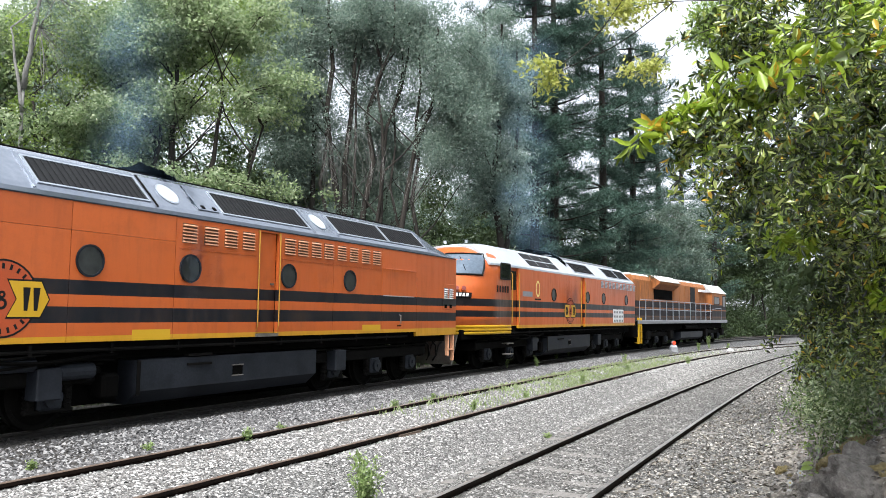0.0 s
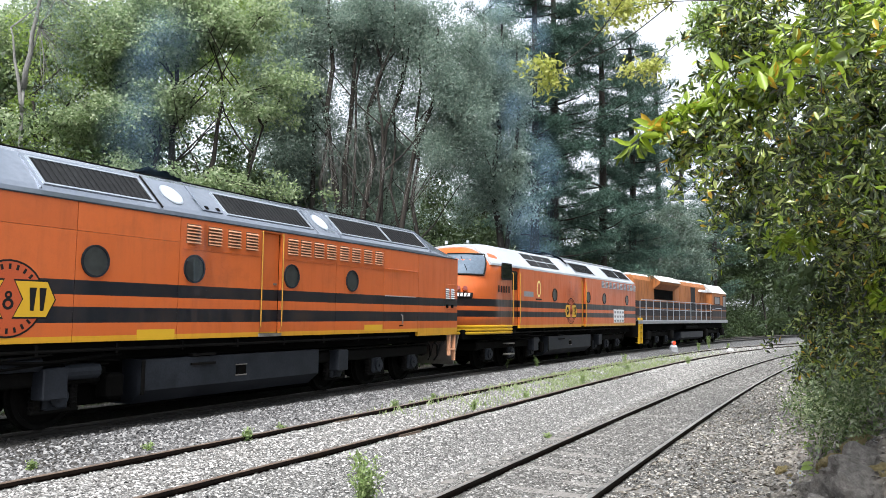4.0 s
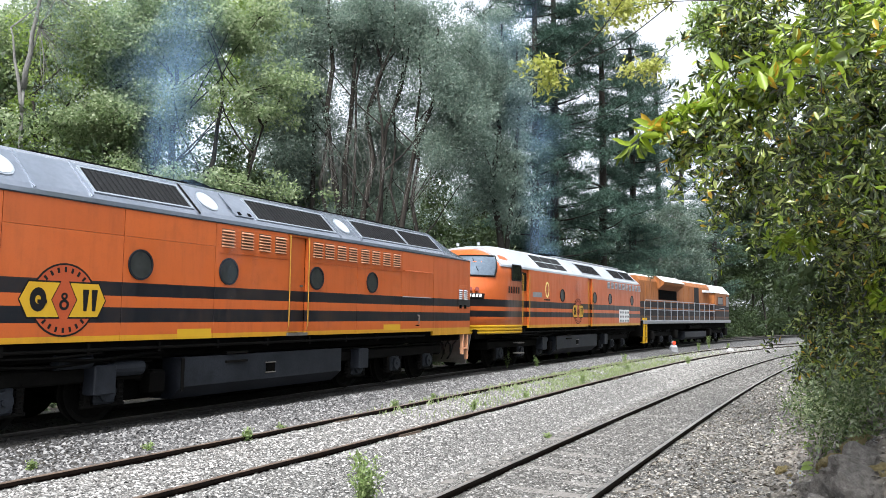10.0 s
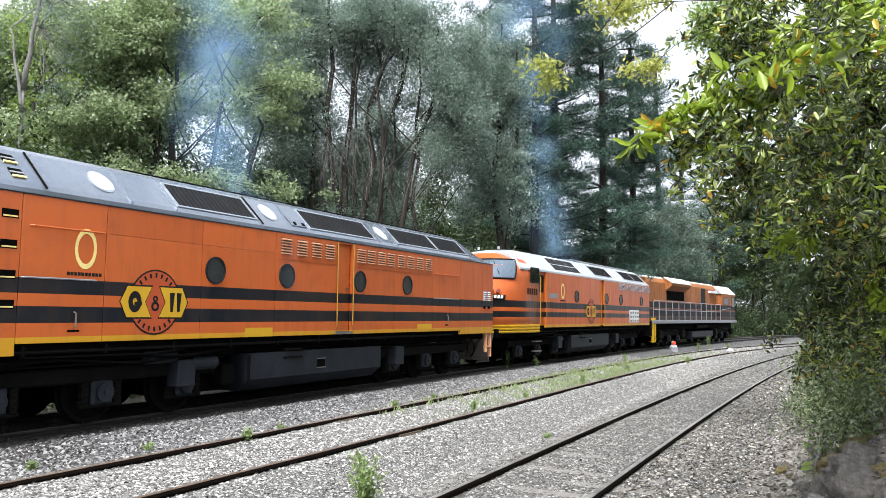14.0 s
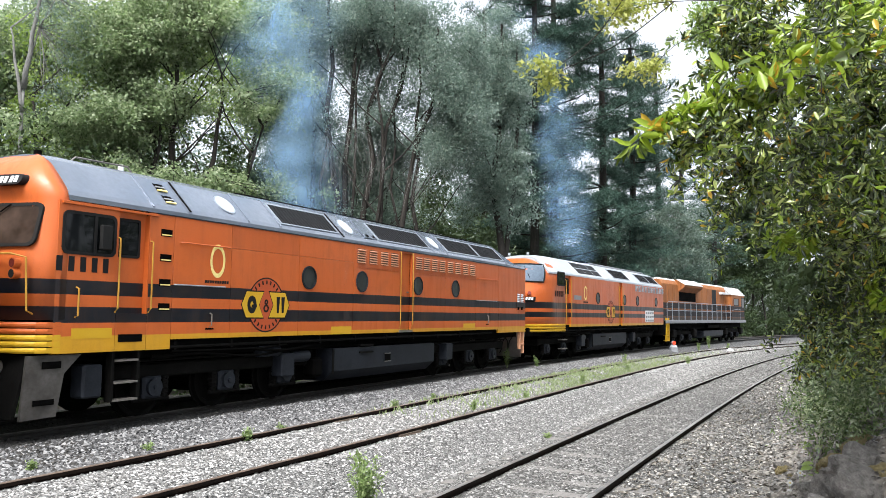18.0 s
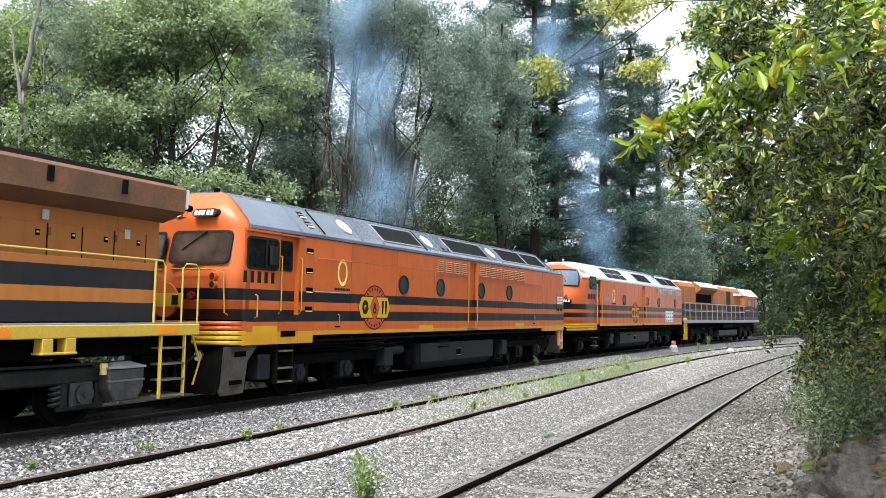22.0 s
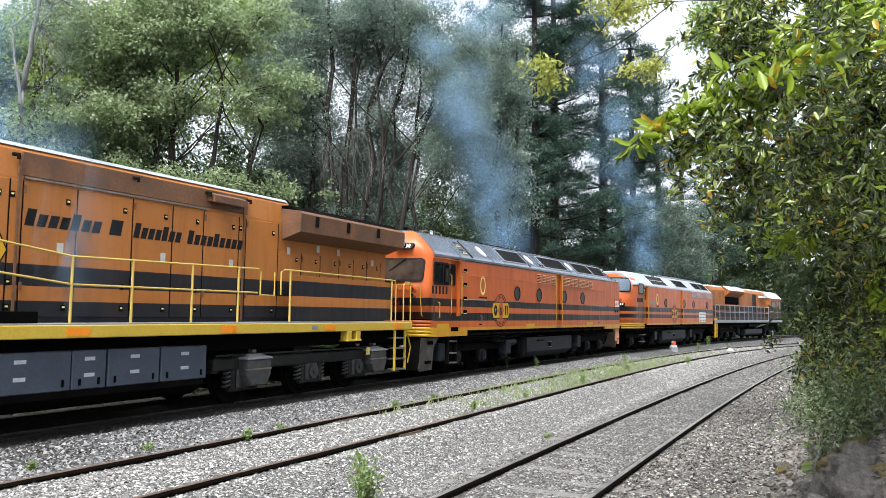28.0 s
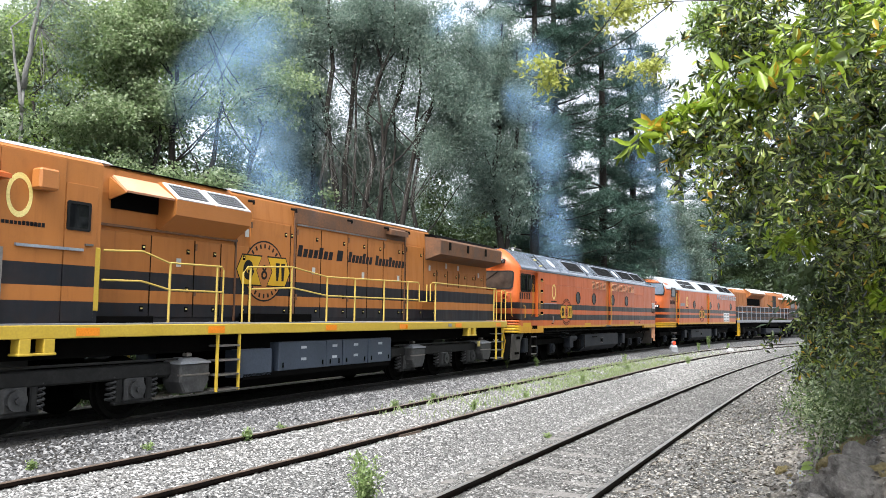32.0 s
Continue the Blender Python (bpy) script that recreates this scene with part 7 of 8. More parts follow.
        # company words kept as plain bars
        for u0, u1, n in ((0.36, 1.68, 7), (1.82, 2.12, 1), (2.3, 3.36, 7), (3.5, 4.96, 9)):
            if sg > 0:
                u0, u1 = 5.32 - u1, 5.32 - u0
            bars(t, u0, u1, 2.98, 3.23, sg, H + 0.012, n, M_INK, "lettering", "bold dark lettering bars", 0.24, 0.05 * (1 if sg < 0 else -1), 0.74)
        emblem(t, -0.70, 2.60, 0.62, sg, H + 0.012, M_OCHRE)
        # flared radiator wing
        part("radiator_wing", Shape().prism([(sg * 0.92, 3.30), (sg * 1.42, 3.46), (sg * 1.44, 3.84), (sg * 1.38, 3.90), (sg * 0.5, 4.02), (sg * 0.5, 3.8)], 6.2, 10.55), M_SOOT, t, "flared sooty radiator wing")
        for u in (6.7, 7.9, 9.2):
            part("wing_bracket", sb(Shape(), sg, u, u + 0.1, 1.43, 1.46, 3.6, 3.82), M_GRIME, t)
        part("wing_end", Shape().prism([(sg * 0.95, 3.42), (sg * 1.38, 3.54), (sg * 1.40, 3.86), (sg * 0.95, 3.95)], 10.55, 10.66), M_WHITE, t)
        part("wing_lamp", Shape().tube([(10.55, sg * 1.3, 3.58), (10.8, sg * 1.3, 3.56)], 0.06, 10), M_GRIME, t)
        # dynamic-brake housing: hooded opening and sloping grids
        part("brake_housing", Shape().prism([(sg * 0.92, 3.10), (sg * 1.38, 3.40), (sg * 1.40, 3.66), (sg * 1.0, 3.98), (sg * 0.92, 4.0)], -3.5, -1.62), M_OCHRE, t, "flared brake-grid housing")
        for u0, u1 in ((-3.48, -2.62), (-2.56, -1.66)):
            q = lambda u, k, off: (u, sg * (1.40 - 0.40 * k + 0.62 * off), 3.66 + 0.32 * k + 0.78 * off)
            f = part("grid_frame", Shape().slab([q(u0, 0.02, 0.0), q(u1, 0.02, 0.0), q(u1, 0.98, 0.0), q(u0, 0.98, 0.0)], (0, sg * 0.62 * 0.02, 0.78 * 0.02)), M_WHITE, t, "white-framed sloping grid")
            part("grid", Shape().slab([q(u0 + 0.08, 0.14, 0.02), q(u1 - 0.08, 0.14, 0.02), q(u1 - 0.08, 0.88, 0.02), q(u0 + 0.08, 0.88, 0.02)], (0, sg * 0.004, 0.005)), M_MESH, f)
            g = Shape()
            for i in range(9):
                a = u0 + 0.12 + (u1 - u0 - 0.24) * i / 8
                g.slab([q(a - 0.006, 0.14, 0.025), q(a + 0.006, 0.14, 0.025), q(a + 0.006, 0.88, 0.025), q(a - 0.006, 0.88, 0.025)], (0, sg * 0.004, 0.006))
            for i in range(5):
                k = 0.2 + 0.15 * i
                g.slab([q(u0 + 0.08, k, 0.03), q(u1 - 0.08, k, 0.03), q(u1 - 0.08, k + 0.02, 0.03), q(u0 + 0.08, k + 0.02, 0.03)], (0, sg * 0.004, 0.006))
            part("bars", g, M_GREYBOX, f)
        part("intake_hood", Shape().slab([(-4.45, sg * 0.93, 3.93), (-3.52, sg * 0.93, 3.93), (-3.52, sg * 1.36, 3.64), (-4.52, sg * 1.36, 3.64)], (0, sg * 0.02, 0.03)), M_PEACH, t, "pale intake awning")
        part("hood_cheek", Shape().slab([(-4.5, sg * 0.93, 3.92), (-4.52, sg * 1.36, 3.64), (-4.5, sg * 0.93, 3.55)], (0.03, 0, 0)), M_OCHRE, t)
        part("intake_opening", sb(Shape(), sg, -4.46, -3.48, H - 0.01, H + 0.016, 3.42, 3.72), M_BLACK, t)
        part("drip_rail", sb(Shape(), sg, -4.7, -1.54, H, H + 0.05, 3.12, 3.16), M_SOOT, t)
        # cab
        side_panels(t, sg, [-9.6, -8.4, -6.65, -5.66], 1.56, 3.95, 1.45, M_HOOD)
        part("rear_cab_door", sb(Shape(), sg, -5.64, -5.1, 1.428, 1.446, 1.6, 3.62, 0.004), M_HOOD, t)
        pane(t, "door_window", -5.62, -5.22, 2.93, 3.36, sg, 1.446, M_GLASS, 0.03)
        part("door_handle", sb(Shape(), sg, -5.3, -5.17, 1.446, 1.48, 2.72, 2.75), M_STEEL, t)
        part("cab_box", sb(Shape(), sg, -6.21, -5.9, 1.45, 1.66, 3.43, 3.73, 0.03), M_OCHRE, t, "small box on the cab side")
        pane(t, "cab_window", -8.3, -6.75, 2.75, 3.45, sg, 1.46, M_GLASS, 0.08)
        part("window_visor", Shape().prism([(sg * 1.45, 3.62), (sg * 1.66, 3.56), (sg * 1.66, 3.5), (sg * 1.45, 3.5)], -8.4, -6.62), M_ORANGE, t)
        part("cab_ledge", sb(Shape(), sg, -6.4, -5.34, 1.45, 1.49, 2.63, 2.67), M_SILVER, t)
        zero_mark(t, -6.36, 3.33, sg, 1.45, 0.31)
        bars(t, -6.3, -5.95, 2.92, 2.98, sg, 1.45, 6, M_INK, "small_lettering")
        part("cab_grab", sb(Shape(), sg, -6.62, -6.58, 1.45, 1.5, 1.7, 2.6), M_STEEL, t)
        # sill with reflectors, jacking pads, steps
        part("sill", sb(Shape(), sg, -10.5, 10.93, 1.2, 1.49, 1.36, 1.55, 0.012), M_SILLYELLOW, t, "long yellow side sill")
        for u in (-9.2, -5.2, -2.55, 0.94, 4.08, 7.25, 10.2):
            part("reflector", sb(Shape(), sg, u - 0.2, u + 0.2, 1.49, 1.495, 1.39, 1.51), M_AMBER, t, "amber reflector plate")
        part("plate", sb(Shape(), sg, 6.6, 6.8, 1.49, 1.496, 1.42, 1.5), M_GREYBOX, t)
        for u in (-6.0, 8.2):
            j = Shape()
            sb(j, sg, u - 0.27, u - 0.10, 1.3, 1.495, 1.16, 1.36, 0.008)
            sb(j, sg, u + 0.10, u + 0.27, 1.3, 1.495, 1.16, 1.36, 0.008)
            sb(j, sg, u - 0.29, u + 0.29, 1.28, 1.51, 1.13, 1.165, 0.008)
            part("jacking_pad", j, M_SILLYELLOW, t, "yellow jacking pad under the sill")
        for u, d in ((-2.19, 0.28), (10.36, 0.26), (-10.2, 0.25)):
            st = Shape()
            for e in (-d, d):
                sb(st, sg, u + e - 0.014, u + e + 0.014, 1.42, 1.48, 0.34, 1.36, 0.003)
            ladder = part("ladder", st, M_SILLYELLOW, t, "yellow step ladder")
            for z in (0.36, 0.62, 0.88, 1.14):
                part("tread", sb(Shape(), sg, u - d, u + d, 1.24, 1.48, z, z + 0.03), M_STEEL, ladder)
        # battery lockers and tank
        part("grey_locker", sb(Shape(), sg, -1.8, -0.87, 1.0, 1.38, 0.53, 1.06, 0.02), M_LOCKER, t, "plain slate-blue locker")
        for a, b in ((-0.68, 0.94), (0.94, 1.55), (1.57, 2.6), (2.62, 3.67)):
            lk = part("battery_locker", sb(Shape(), sg, a + 0.01, b - 0.01, 0.9, 1.38, 0.60, 1.17, 0.012), M_LOCKER, t, "slate-blue locker with pale tags")
            c = (a + b) / 2
            for z in (0.78, 1.02):
                part("tag", sb(Shape(), sg, c - 0.09, c + 0.09, 1.38, 1.384, z, z + 0.055), M_PALEROOF, lk)
            for u in (a + 0.14, b - 0.14):
                part("lock", sb(Shape(), sg, u - 0.02, u + 0.02, 1.38, 1.39, 0.66, 0.76), M_BLACK, lk)
        part("tank_skirt", Shape().prism([(sg * 0.5, 0.6), (sg * 1.38, 0.6), (sg * 1.38, 0.5), (sg * 1.1, 0.32), (sg * 0.5, 0.32)], -1.7, 3.6), M_BLACK, t)
        for u in (-2.9, 5.12, 9.53):
            o = [(u - 0.34, 0.86), (u - 0.34, 0.56), (u - 0.22, 0.36), (u + 0.22, 0.36), (u + 0.34, 0.56), (u + 0.34, 0.86)]
            sx = part("sand_box", Shape().loft([[(x, sg * 0.95, z) for x, z in o], [(x, sg * 1.34, z) for x, z in o], [(u + (x - u) * 0.93, sg * 1.37, 0.62 + (z - 0.62) * 0.93) for x, z in o]]), M_DUSTY, t, "six-sided dusty grey sand box")
            part("lid", Shape().loft([[(u + a, sg * b, z) for a, b in ((-0.36, 0.94), (0.36, 0.94), (0.36, 1.38), (-0.36, 1.38))] for z in (0.862, 0.89)] + [[(u + a, sg * b, 0.96) for a, b in ((-0.16, 1.0), (0.16, 1.0), (0.16, 1.24), (-0.16, 1.24))]]), M_GREYBOX, sx, "pale grey sloping lid")
            part("band", sb(Shape(), sg, u - 0.345, u + 0.345, 1.30, 1.374, 0.66, 0.69), M_STEEL, sx)
            part("cap", sb(Shape(), sg, u - 0.06, u + 0.06, 1.1, 1.22, 0.98, 1.04, 0.01), M_STEEL, sx)
        part("tag_plate", sb(Shape(), sg, 9.1, 9.2, 1.25, 1.3, 0.78, 0.95), M_GOLD, t)
        # walkway rails
        deck_rail(t, [[(-4.95, 2.68), (-4.2, 2.72), (-3.65, 2.57), (-2.42, 2.58), (-2.36, 2.52), (-2.36, 1.5)], [(-4.95, 2.23), (-4.2, 2.24), (-3.6, 2.12), (-2.36, 2.12)],
                      [(-1.84, 1.5), (-1.84, 2.5), (-1.72, 2.62), (-0.42, 2.70), (0.82, 2.55), (4.9, 2.60), (4.98, 2.55), (4.98, 2.1), (5.4, 2.1), (5.4, 2.56)], [(-1.6, 2.2), (-0.36, 2.27), (0.84, 2.14), (4.9, 2.14)],
                      [(5.6, 2.12), (5.6, 2.58), (5.72, 2.63), (10.1, 2.60), (10.16, 2.5), (10.16, 1.5)], [(10.55, 1.5), (10.55, 2.5), (10.63, 2.58), (10.85, 2.58), (10.92, 2.5), (10.92, 1.5)]],
                  [(-3.62, 2.57), (-2.52, 2.56), (-1.64, 2.6), (-0.40, 2.70), (0.83, 2.55), (1.92, 2.56), (3.2, 2.58), (4.36, 2.6), (5.9, 2.62), (9.95, 2.6)], sg, 1.43, 0.017, M_PALEYELLOW)
        part("end_board", sb(Shape(), sg, -5.3, -5.0, 1.41, 1.44, 1.75, 2.72, 0.02), M_SILLYELLOW, t, "yellow end board of the rail")
        part("side_shield", sb(Shape(), sg, 5.94, 10.02, 1.36, 1.385, 1.60, 2.54, 0.005), M_HOOD, t, "striped sheet behind the handrail")
        part("deck_box", sb(Shape(), sg, -1.45, 0.35, 1.0, 1.40, 1.56, 1.74, 0.01), M_BLACK, t)
        part("deck_box", sb(Shape(), sg, -5.3, -3.9, 1.0, 1.40, 1.56, 1.68, 0.01), M_BLACK, t)
        part("corner_post", Shape().tube([(10.95, sg * 1.3, 1.35), (11.1, sg * 1.35, 0.9), (10.95, sg * 1.35, 0.5)], 0.02, 6), M_YELLOW, t)
    part("deck", Shape().box(-10.5, 10.95, -1.46, 1.46, 1.52, 1.575, 0.005), M_GREYBOX, t)
    part("roof", Shape().prism([(-0.86, 4.12), (0.86, 4.12), (0.80, 4.18), (-0.80, 4.18)], -1.6, 6.45), M_PALEROOF, t, "pale roof strip over the hood")
    part("roof_fan_deck", Shape().prism([(-1.34, 3.90), (1.34, 3.90), (1.1, 4.03), (-1.1, 4.03)], 6.22, 10.5), M_BLACK, t)
    part("roof_grid_deck", Shape().prism([(-0.9, 4.12), (0.9, 4.12), (0.7, 4.17), (-0.7, 4.17)], -4.7, -1.7), M_BLACK, t)
    part("exhaust_stack", Shape().box(0.6, 1.3, -0.3, 0.3, 4.15, 4.30, 0.03), M_BLACK, t)
    part("cab_shell", Shape().prism([(-1.43, 1.56), (1.43, 1.56), (1.43, 3.97), (1.36, 4.03), (-1.36, 4.03), (-1.43, 3.97)], -9.6, -5.02), M_HOOD, t)
    part("cab_roof", Shape().prism([(-1.38, 4.02), (1.38, 4.02), (1.2, 4.1), (-1.2, 4.1)], -9.65, -4.8), M_PALEROOF, t, "pale cab roof")
    part("short_hood", Shape().prism([(-1.2, 1.56), (1.2, 1.56), (1.2, 2.5), (0.95, 2.7), (-0.95, 2.7), (-1.2, 2.5)], -10.5, -9.6), M_HOOD, t)
    part("rear_wall", Shape().box(10.45, 10.48, -0.9, 0.9, 1.6, 3.5), M_OCHRE, t)
    part("end_plate", Shape().box(10.90, 10.945, -1.3, 1.3, 0.95, 1.35, 0.01), M_GRIME, t)
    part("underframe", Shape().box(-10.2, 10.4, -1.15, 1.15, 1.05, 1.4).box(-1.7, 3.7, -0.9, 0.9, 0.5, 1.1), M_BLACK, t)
    coupler(t, 10.9, 1)
    coupler(t, -10.5, -1)
    bogie(t, -6.05, (-2.1, 0.0, 0.87 + 1.2), "hood")
    bogie(t, 7.05, (-2.1, 0.05, 1.85), "hood")
    return t


def build_old_hood():
    """Weathered hood locomotive at the head of the train."""
    t = thing("diesel_locomotive", "weathered ochre hood locomotive with pale handrails heading the train", "locomotive", "locomotives of the train")
    H = 1.0
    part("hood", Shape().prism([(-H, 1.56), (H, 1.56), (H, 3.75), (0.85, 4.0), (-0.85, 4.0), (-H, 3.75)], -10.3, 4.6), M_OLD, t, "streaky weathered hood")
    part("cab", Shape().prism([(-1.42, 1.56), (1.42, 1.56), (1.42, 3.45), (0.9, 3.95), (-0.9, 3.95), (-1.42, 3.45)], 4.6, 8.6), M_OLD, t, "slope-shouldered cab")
    part("cab_front", Shape().loft([[(8.6, y, z) for y, z in ((-1.42, 1.56), (1.42, 1.56), (1.42, 3.45), (0.9, 3.95), (-0.9, 3.95), (-1.42, 3.45))], [(9.1, y, z) for y, z in ((-1.3, 1.56), (1.3, 1.56), (1.3, 3.35), (0.85, 3.6), (-0.85, 3.6), (-1.3, 3.35))]]), M_GREYBOX, t)
    part("cab_roof", Shape().loft([[(x, y, z) for y, z in ((-1.45, 3.46), (-0.92, 3.97), (0.92, 3.97), (1.45, 3.46), (1.4, 3.5), (0.9, 4.03), (-0.9, 4.03), (-1.4, 3.5))] for x in (4.5, 8.8)]), M_WHITE, t, "white cab roof")
    for sg in (-1, 1):
        part("radiator_wing", Shape().prism([(sg * 0.98, 3.3), (sg * 1.40, 3.62), (sg * 1.42, 3.74), (sg * 0.9, 4.08), (sg * 0.6, 4.08), (sg * 0.6, 3.3)], -7.1, -3.1), M_OLD, t, "flared radiator wing")
        part("wing_top", Shape().slab([(-7.1, sg * 0.92, 4.09), (-3.1, sg * 0.92, 4.09), (-3.1, sg * 1.44, 3.75), (-7.1, sg * 1.44, 3.75)], (0, sg * 0.015, 0.03)), M_WHITE, t, "white sloping wing top")
        # Flat black plate: the opening's shadow as colour, with no depth behind.
        part("radiator_opening_shade", sb(Shape(), sg, -6.9, -3.3, H, H + 0.008, 2.75, 3.45), M_BLACK, t)
        for i, (a, b) in enumerate(((-10.2, -9.3), (-9.2, -8.3), (-8.2, -7.1), (-3.0, -1.9), (-1.85, -0.7), (-0.6, 0.6), (1.9, 3.0), (3.1, 4.5))):
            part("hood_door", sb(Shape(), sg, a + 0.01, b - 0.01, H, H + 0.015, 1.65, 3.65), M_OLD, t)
        part("open_grille", sb(Shape(), sg, 0.7, 1.8, H, H + 0.012, 2.2, 3.7), M_MESH, t)
        part("visor_box", sb(Shape(), sg, 2.6, 4.2, H, H + 0.2, 3.45, 3.6), M_WHITE, t)
        pane(t, "cab_window", 5.2, 6.7, 2.65, 3.2, sg, 1.42, M_PORT, 0.06)
        pane(t, "front_side_window", 7.6, 8.5, 2.5, 3.3, sg, 1.42, M_PORT, 0.06)
        part("sill", sb(Shape(), sg, -10.9, 8.9, 1.2, 1.46, 1.38, 1.56, 0.01), M_GREYBOX, t, "pale grey side sill")
        deck_rail(t, [[(-10.6, 1.5), (-10.6, 2.55), (-10.4, 2.66), (4.4, 2.66)], [(-10.6, 2.15), (4.4, 2.15)], [(4.6, 2.3), (6.5, 2.4), (7.2, 2.4), (7.2, 1.6)]],
                  [(x, 2.66) for x in np.arange(-9.6, 4.6, 1.25)], sg, 1.42, 0.02, M_SILVER)
        st = Shape()
        for u in (-10.75, -10.35):
            sb(st, sg, u - 0.03, u + 0.03, 1.34, 1.46, 0.35, 1.7, 0.005)
        lad = part("ladder", st, M_YELLOW, t, "yellow end steps")
        for z in (0.38, 0.68, 0.98, 1.28):
            part("tread", sb(Shape(), sg, -10.75, -10.35, 1.2, 1.46, z, z + 0.03), M_YELLOW, lad)
        part("air_tank", Shape().tube([(-1.6, sg * 1.2, 1.15), (1.2, sg * 1.2, 1.15)], 0.14, 12), M_GRIME, t)
        for u in (-8.9, -4.6, 3.4, 7.9):
            part("sand_box", sb(Shape(), sg, u - 0.3, u + 0.3, 1.0, 1.36, 0.5, 1.0, 0.06), M_GRIME, t)
    part("deck", Shape().box(-10.9, 8.9, -1.44, 1.44, 1.5, 1.57), M_GREYBOX, t)
    part("end_plate", Shape().box(-11.0, -10.9, -1.42, 1.42, 0.7, 1.56, 0.01), M_GRIME, t)
    part("roof", Shape().prism([(-0.85, 4.0), (0.85, 4.0), (0.7, 4.1), (-0.7, 4.1)], -10.3, 4.5), M_WHITE, t)
    part("underframe", Shape().box(-10.5, 8.6, -1.1, 1.1, 1.0, 1.5), M_BLACK, t)
    part("fuel_tank", Shape().prism([(-1.36, 0.86), (1.36, 0.86), (1.36, 0.5), (1.1, 0.36), (-1.1, 0.36), (-1.36, 0.5)], -2.8, 2.2), M_TANK, t)
    coupler(t, -11.0, -1)
    bogie(t, -6.9, (-1.75, 0.0, 1.75), "box")
    bogie(t, 5.6, (-1.75, 0.0, 1.75), "box")
    return t


TRAVEL_T = [0, 2, 3, 4.5, 6, 7, 8, 9, 10, 11, 12, 13, 14, 16.5, 18, 19, 21, 23, 25, 28, 30, 32]
TRAVEL_D = [0, 0.02, 0.05, 0.12, 0.23, 0.33, 0.467, 0.67, 0.94, 1.255, 1.63, 2.085, 2.61, 4.22, 5.357, 6.25, 8.21, 10.43, 12.858, 16.84, 19.85, 23.155]


def travel(t):
    """How far the train has rolled by then, in metres; a smooth curve through the known times."""
    T, D = TRAVEL_T, TRAVEL_D
    if t <= 0:
        return 0.005 * t
    if t >= 32:
        return D[-1] + 1.67 * (t - 32)
    i = max(k for k in range(len(T) - 1) if T[k] <= t)
    slope = lambda k: 0.005 if k == 0 else (1.67 if k == len(T) - 1 else (D[k + 1] - D[k - 1]) / (T[k + 1] - T[k - 1]))
    h = T[i + 1] - T[i]
    s = (t - T[i]) / h
    return (2 * s ** 3 - 3 * s ** 2 + 1) * D[i] + (s ** 3 - 2 * s ** 2 + s) * h * slope(i) + (3 * s ** 2 - 2 * s ** 3) * D[i + 1] + (s ** 3 - s ** 2) * h * slope(i + 1)


def on_track(s, half):
    """The pose of a vehicle whose two pivots, half apart from its middle, follow the main line."""
    x1, y1, _ = on_line(MAIN, s - half)
    x2, y2, _ = on_line(MAIN, s + half)
    return pose((x1 + x2) / 2, (y1 + y2) / 2, 0, 0, 0, math.degrees(math.atan2(y2 - y1, x2 - x1)))


TRAIN = [(build_streamliner(), -0.541, 6.3), (build_bulldog(), 18.814, 6.3), (build_old_hood(), 40.083, 6.5), (build_hood_unit(), -21.497, 6.9)]


# ---- exhaust smoke: thin curved wisps that rise from the stacks ----
def smoke_mat(name, dense):
    m = bpy.data.materials.new(name)
    m.use_nodes = True
    nt = m.node_tree
    nt.nodes.clear()
    co = nt.nodes.new("ShaderNodeTexCoord").outputs["Object"]
    info = nt.nodes.new("ShaderNodeObjectInfo")
    ln = nt.nodes.new("ShaderNodeVectorMath")
    ln.operation = "LENGTH"
    nt.links.new(co, ln.inputs[0])
    soft = ramp(nt, ln.outputs["Value"], [(0.0, (1, 1, 1)), (0.25, (0.8,) * 3), (0.55, (0.33,) * 3), (0.8, (0.06,) * 3), (0.95, (0, 0, 0))])
    shift = nt.nodes.new("ShaderNodeVectorMath")
    shift.operation = "ADD"
    mul = nt.nodes.new("ShaderNodeMath")
    mul.operation = "MULTIPLY"
    mul.inputs[1].default_value = 37.0
    nt.links.new(info.outputs["Random"], mul.inputs[0])
    nt.links.new(co, shift.inputs[0])
    nt.links.new(mul.outputs[0], shift.inputs[1])
    curl = ramp(nt, noise_tex(nt, shift.outputs[0], 1.4, 5, 0.6), [(0.3, (0.15,) * 3), (0.7, (1, 1, 1))])
    a = nt.nodes.new("ShaderNodeMath")
    a.operation = "MULTIPLY"
    nt.links.new(soft, a.inputs[0])
    nt.links.new(curl, a.inputs[1])
    b = nt.nodes.new("ShaderNodeMath")
    b.operation = "MULTIPLY"
    b.inputs[1].default_value = dense
    nt.links.new(a.outputs[0], b.inputs[0])
    tr = nt.nodes.new("ShaderNodeBsdfTransparent")
    df = nt.nodes.new("ShaderNodeBsdfDiffuse")
    df.inputs[0].default_value = (0.34, 0.55, 0.80, 1)
    tl = nt.nodes.new("ShaderNodeBsdfTranslucent")
    tl.inputs[0].default_value = (0.34, 0.55, 0.80, 1)
    mx = nt.nodes.new("ShaderNodeMixShader")
    mx.inputs[0].default_value = 0.5
    nt.links.new(df.outputs[0], mx.inputs[1])
    nt.links.new(tl.outputs[0], mx.inputs[2])
    m2 = nt.nodes.new("ShaderNodeMixShader")
    nt.links.new(b.outputs[0], m2.inputs[0])
    nt.links.new(tr.outputs[0], m2.inputs[1])
    nt.links.new(mx.outputs[0], m2.inputs[2])
    out = nt.nodes.new("ShaderNodeOutputMaterial")
    nt.links.new(m2.outputs[0], out.inputs[0])
    return m


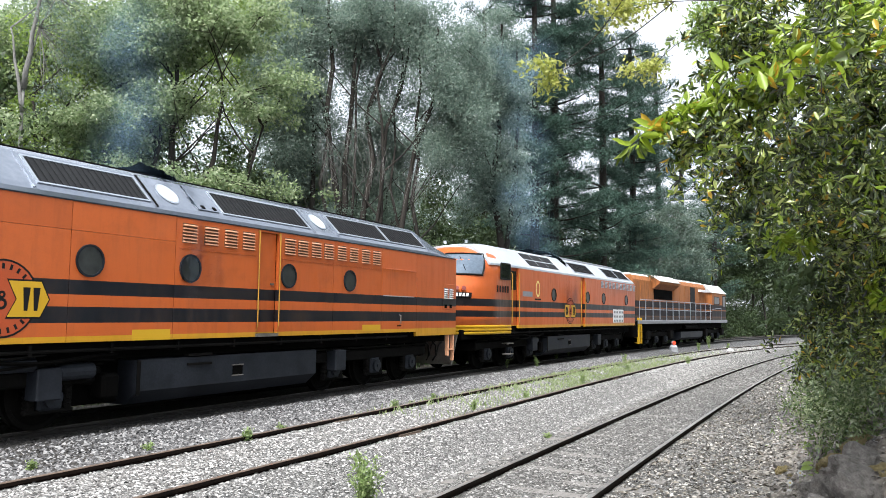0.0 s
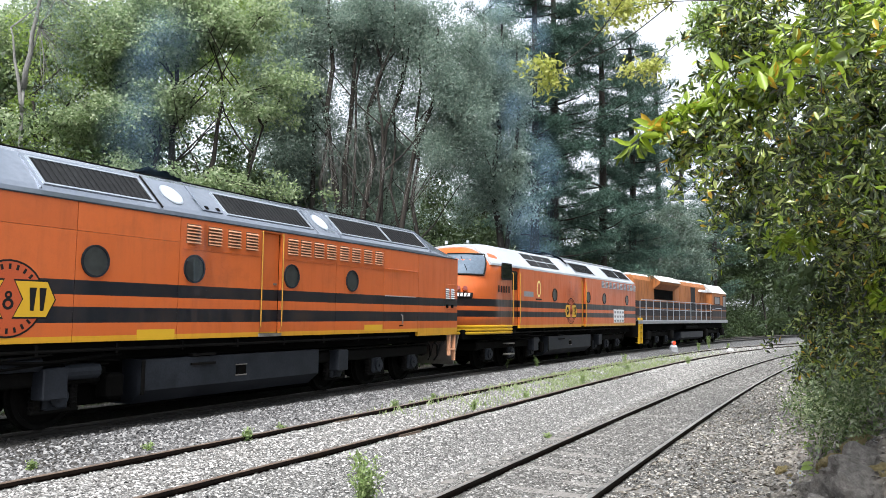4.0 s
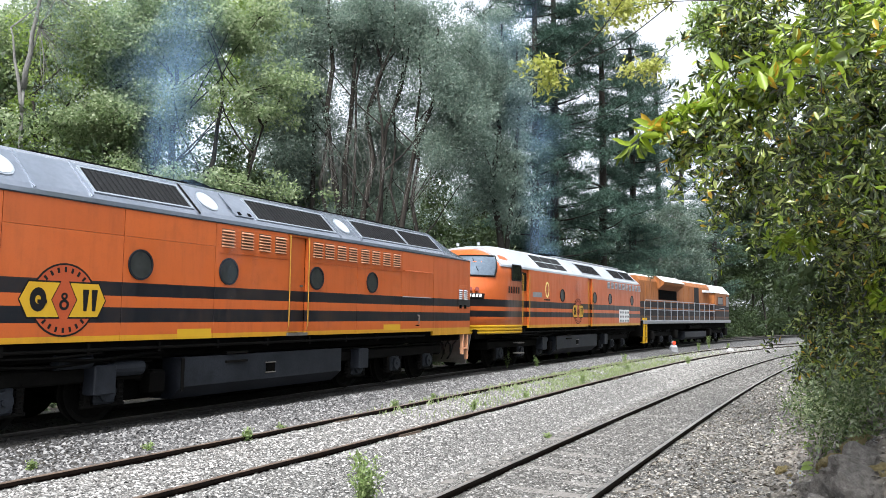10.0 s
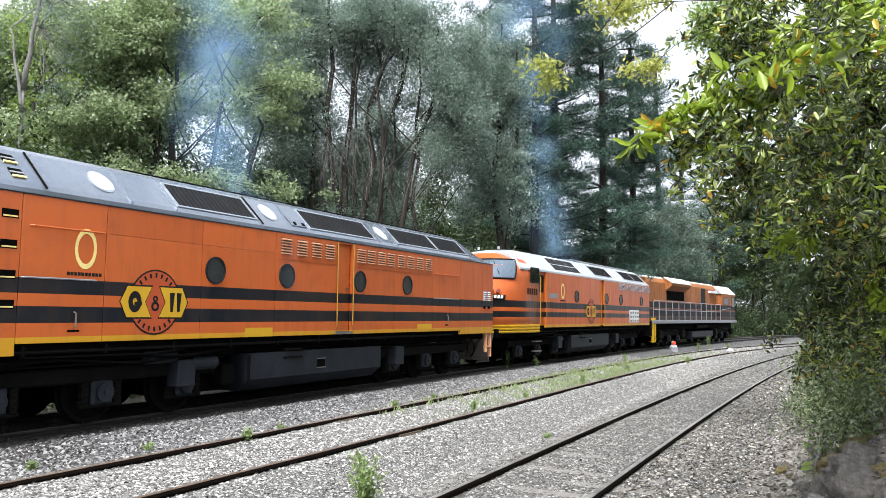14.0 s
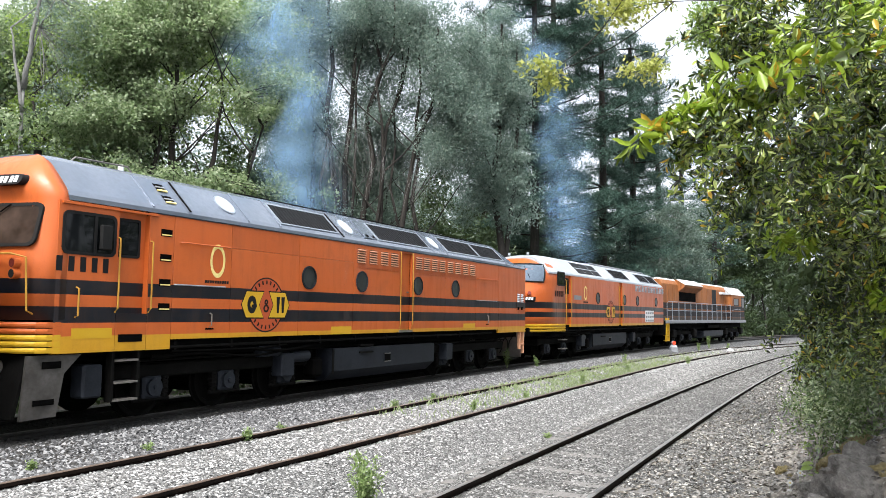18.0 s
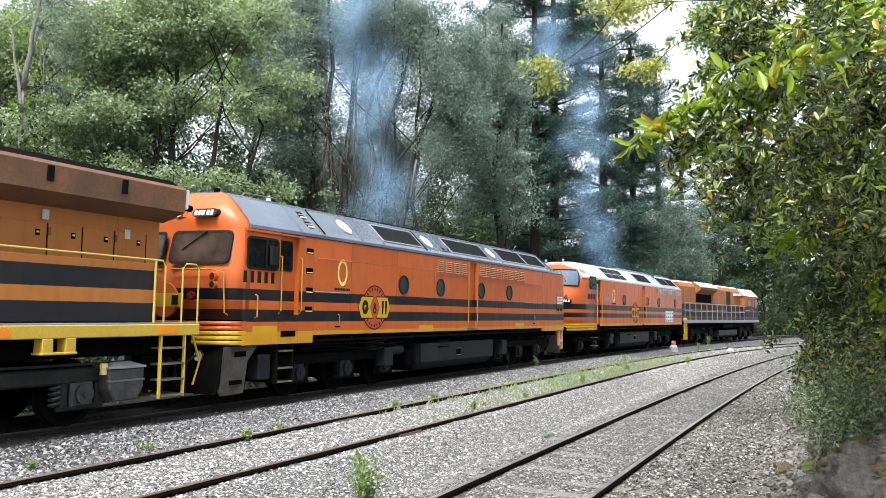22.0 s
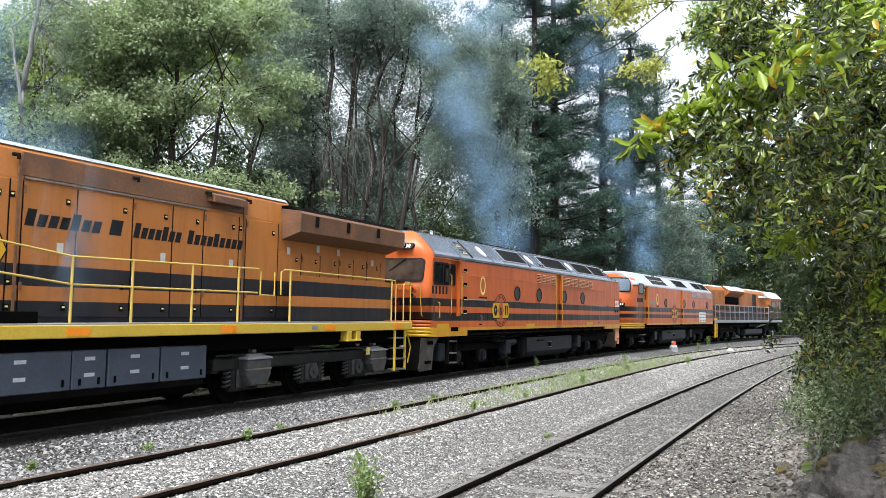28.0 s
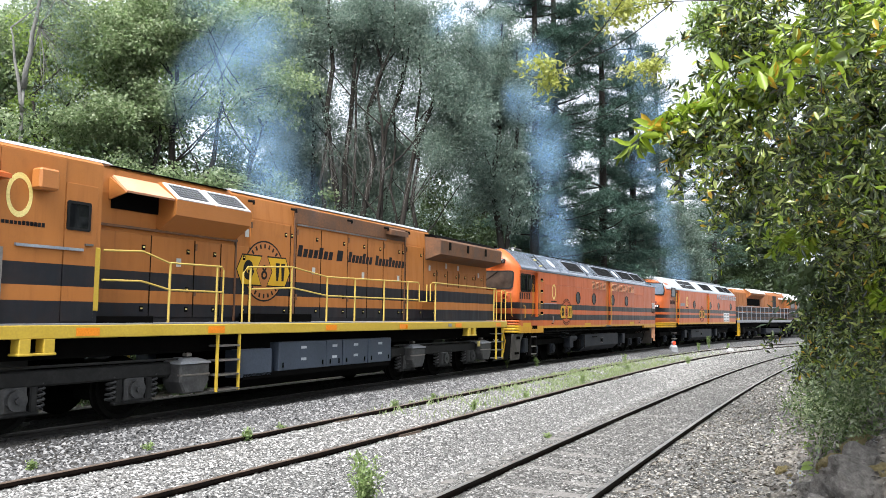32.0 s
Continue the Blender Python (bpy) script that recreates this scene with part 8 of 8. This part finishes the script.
def wisp_mesh(material, seed):
    """A round, bulging, crumpled sheet of unit radius, its axis along y."""
    rings, n = 6, 16
    v, f = [(0.0, -0.1, 0.0)], []
    for i in range(1, rings + 1):
        r = i / rings
        for k in range(n):
            a = 2 * math.pi * k / n
            x, z = r * math.cos(a), r * math.sin(a)
            v.append((x, -0.1 * (1 - r * r) + 0.1 * noise.noise(Vector((x * 1.7 + seed * 5, z * 1.7, seed))), z))
    for k in range(n):
        f.append((0, 1 + k, 1 + (k + 1) % n))
    for i in range(rings - 1):
        for k in range(n):
            a, b = 1 + i * n, 1 + (i + 1) * n
            f.append((a + k, b + k, b + (k + 1) % n, a + (k + 1) % n))
    me = bpy.data.meshes.new("smoke_puff")
    me.from_pydata(v, [], f)
    me.polygons.foreach_set("use_smooth", [True] * len(f))
    me.materials.append(material)
    return me


PUFFS = []


def plume(s, half, u, z, seed, level, first, last, lean):
    """Puffs leave a stack at u on a vehicle, one after the other. level(t) picks how dense they are."""
    rng = random.Random(seed)
    home = lambda t: on_track(s + travel(t), half) @ Vector((u, 0, 0))
    te = first
    while te < last:
        k = level(te)
        if k is not None:
            ob = new("smoke_puff", WISPS[k][rng.randrange(3)])
            r = rng.uniform(0.85, 1.6)
            ob.scale = (r, r, r * 1.25)
            tagged(ob, "thin blue-grey exhaust smoke puff rising from a stack", "smoke", "exhaust smoke")
            turn = (rng.uniform(-25, 25), rng.uniform(-180, 180), -25 + rng.uniform(-35, 35))
            dx, dy, sp = rng.gauss(0, 0.26), rng.uniform(-0.15, 0.15), rng.uniform(2.9, 3.5)
            rows, t = [], 0.0
            while t < te - 0.3:
                p = home(t)
                rows.append((t, pose(p.x, p.y, 2.7, *turn)))
                t += 1.0
            ages = [-0.25, 0.0, 0.4, 0.9, 1.6, 2.6, 4.0, 7.0, 12.0]
            t0 = home(te)
            for a in ages:
                if 0 <= te + a < 32:
                    p = home(te + a) if a <= 0 else t0
                    q = max(a, 0)
                    rows.append((te + a, pose(p.x + (dx + lean) * q, p.y + dy * q, 2.9 if a < 0 else z - 0.35 + sp * q - 0.01 * q * q, turn[0], turn[1] + 9 * q, turn[2] + 4 * q)))
            if rows[0][0] > 0:
                rows.insert(0, (0, rows[0][1]))
            q = 32 - te
            rows = [r_ for r_ in rows if r_[0] < 31.9]
            p = t0 if q > 0 else home(32)
            rows.append((32, pose(p.x + (dx + lean) * max(q, 0), p.y + dy * max(q, 0), z - 0.35 + sp * max(q, 0) - 0.01 * q * q if q > 0 else 2.7, turn[0], turn[1] + 9 * max(q, 0), turn[2] + 4 * max(q, 0))))
            if rows[0][0] > 0:
                rows.insert(0, (0, rows[0][1]))
            PUFFS.append((ob, rows))
        te += 0.26


WISPS = {k: [wisp_mesh(m, i + 3 * j) for i in range(3)] for j, (k, m) in enumerate((("faint", smoke_mat("faint_smoke", 0.14)), ("thin", smoke_mat("thin_smoke", 0.3)), ("full", smoke_mat("full_smoke", 0.52))))}
plume(TRAIN[0][1], 6.3, -1.0, 4.35, 71, lambda t: "faint" if t < 8 else ("thin" if t < 12 else "full"), -4.0, 31.9, -0.06)
plume(TRAIN[1][1], 6.3, -0.3, 4.35, 72, lambda t: "faint" if t < 9.5 else ("thin" if t < 14.5 else "full"), -4.0, 31.9, -0.3)
plume(TRAIN[3][1], 6.9, 0.95, 4.30, 73, lambda t: "thin" if t < 26 else "full", 22.0, 31.9, -0.10)


# ---- what moves ----
def roll_rows(x, r):
    """Rows of a rolling wheelset, at most about 75 degrees apart."""
    rows, last = [], None
    k = 0
    while k <= 320:
        t = k / 10
        a = travel(t) / r
        if last is None or a - last > 1.05 or k == 320:
            rows.append((t, pose(x, 0, r, 0, math.degrees(a), 0)))
            last = a
        k += 1
    return rows


def motions():
    for t, s, half in TRAIN:
        walk(t, [(k, on_track(s + travel(k), half)) for k in range(33)])
    for ws, x, r in WHEELS:
        walk(ws, roll_rows(x, r))
    for puff, rows in PUFFS:
        walk(puff, rows)


motions()
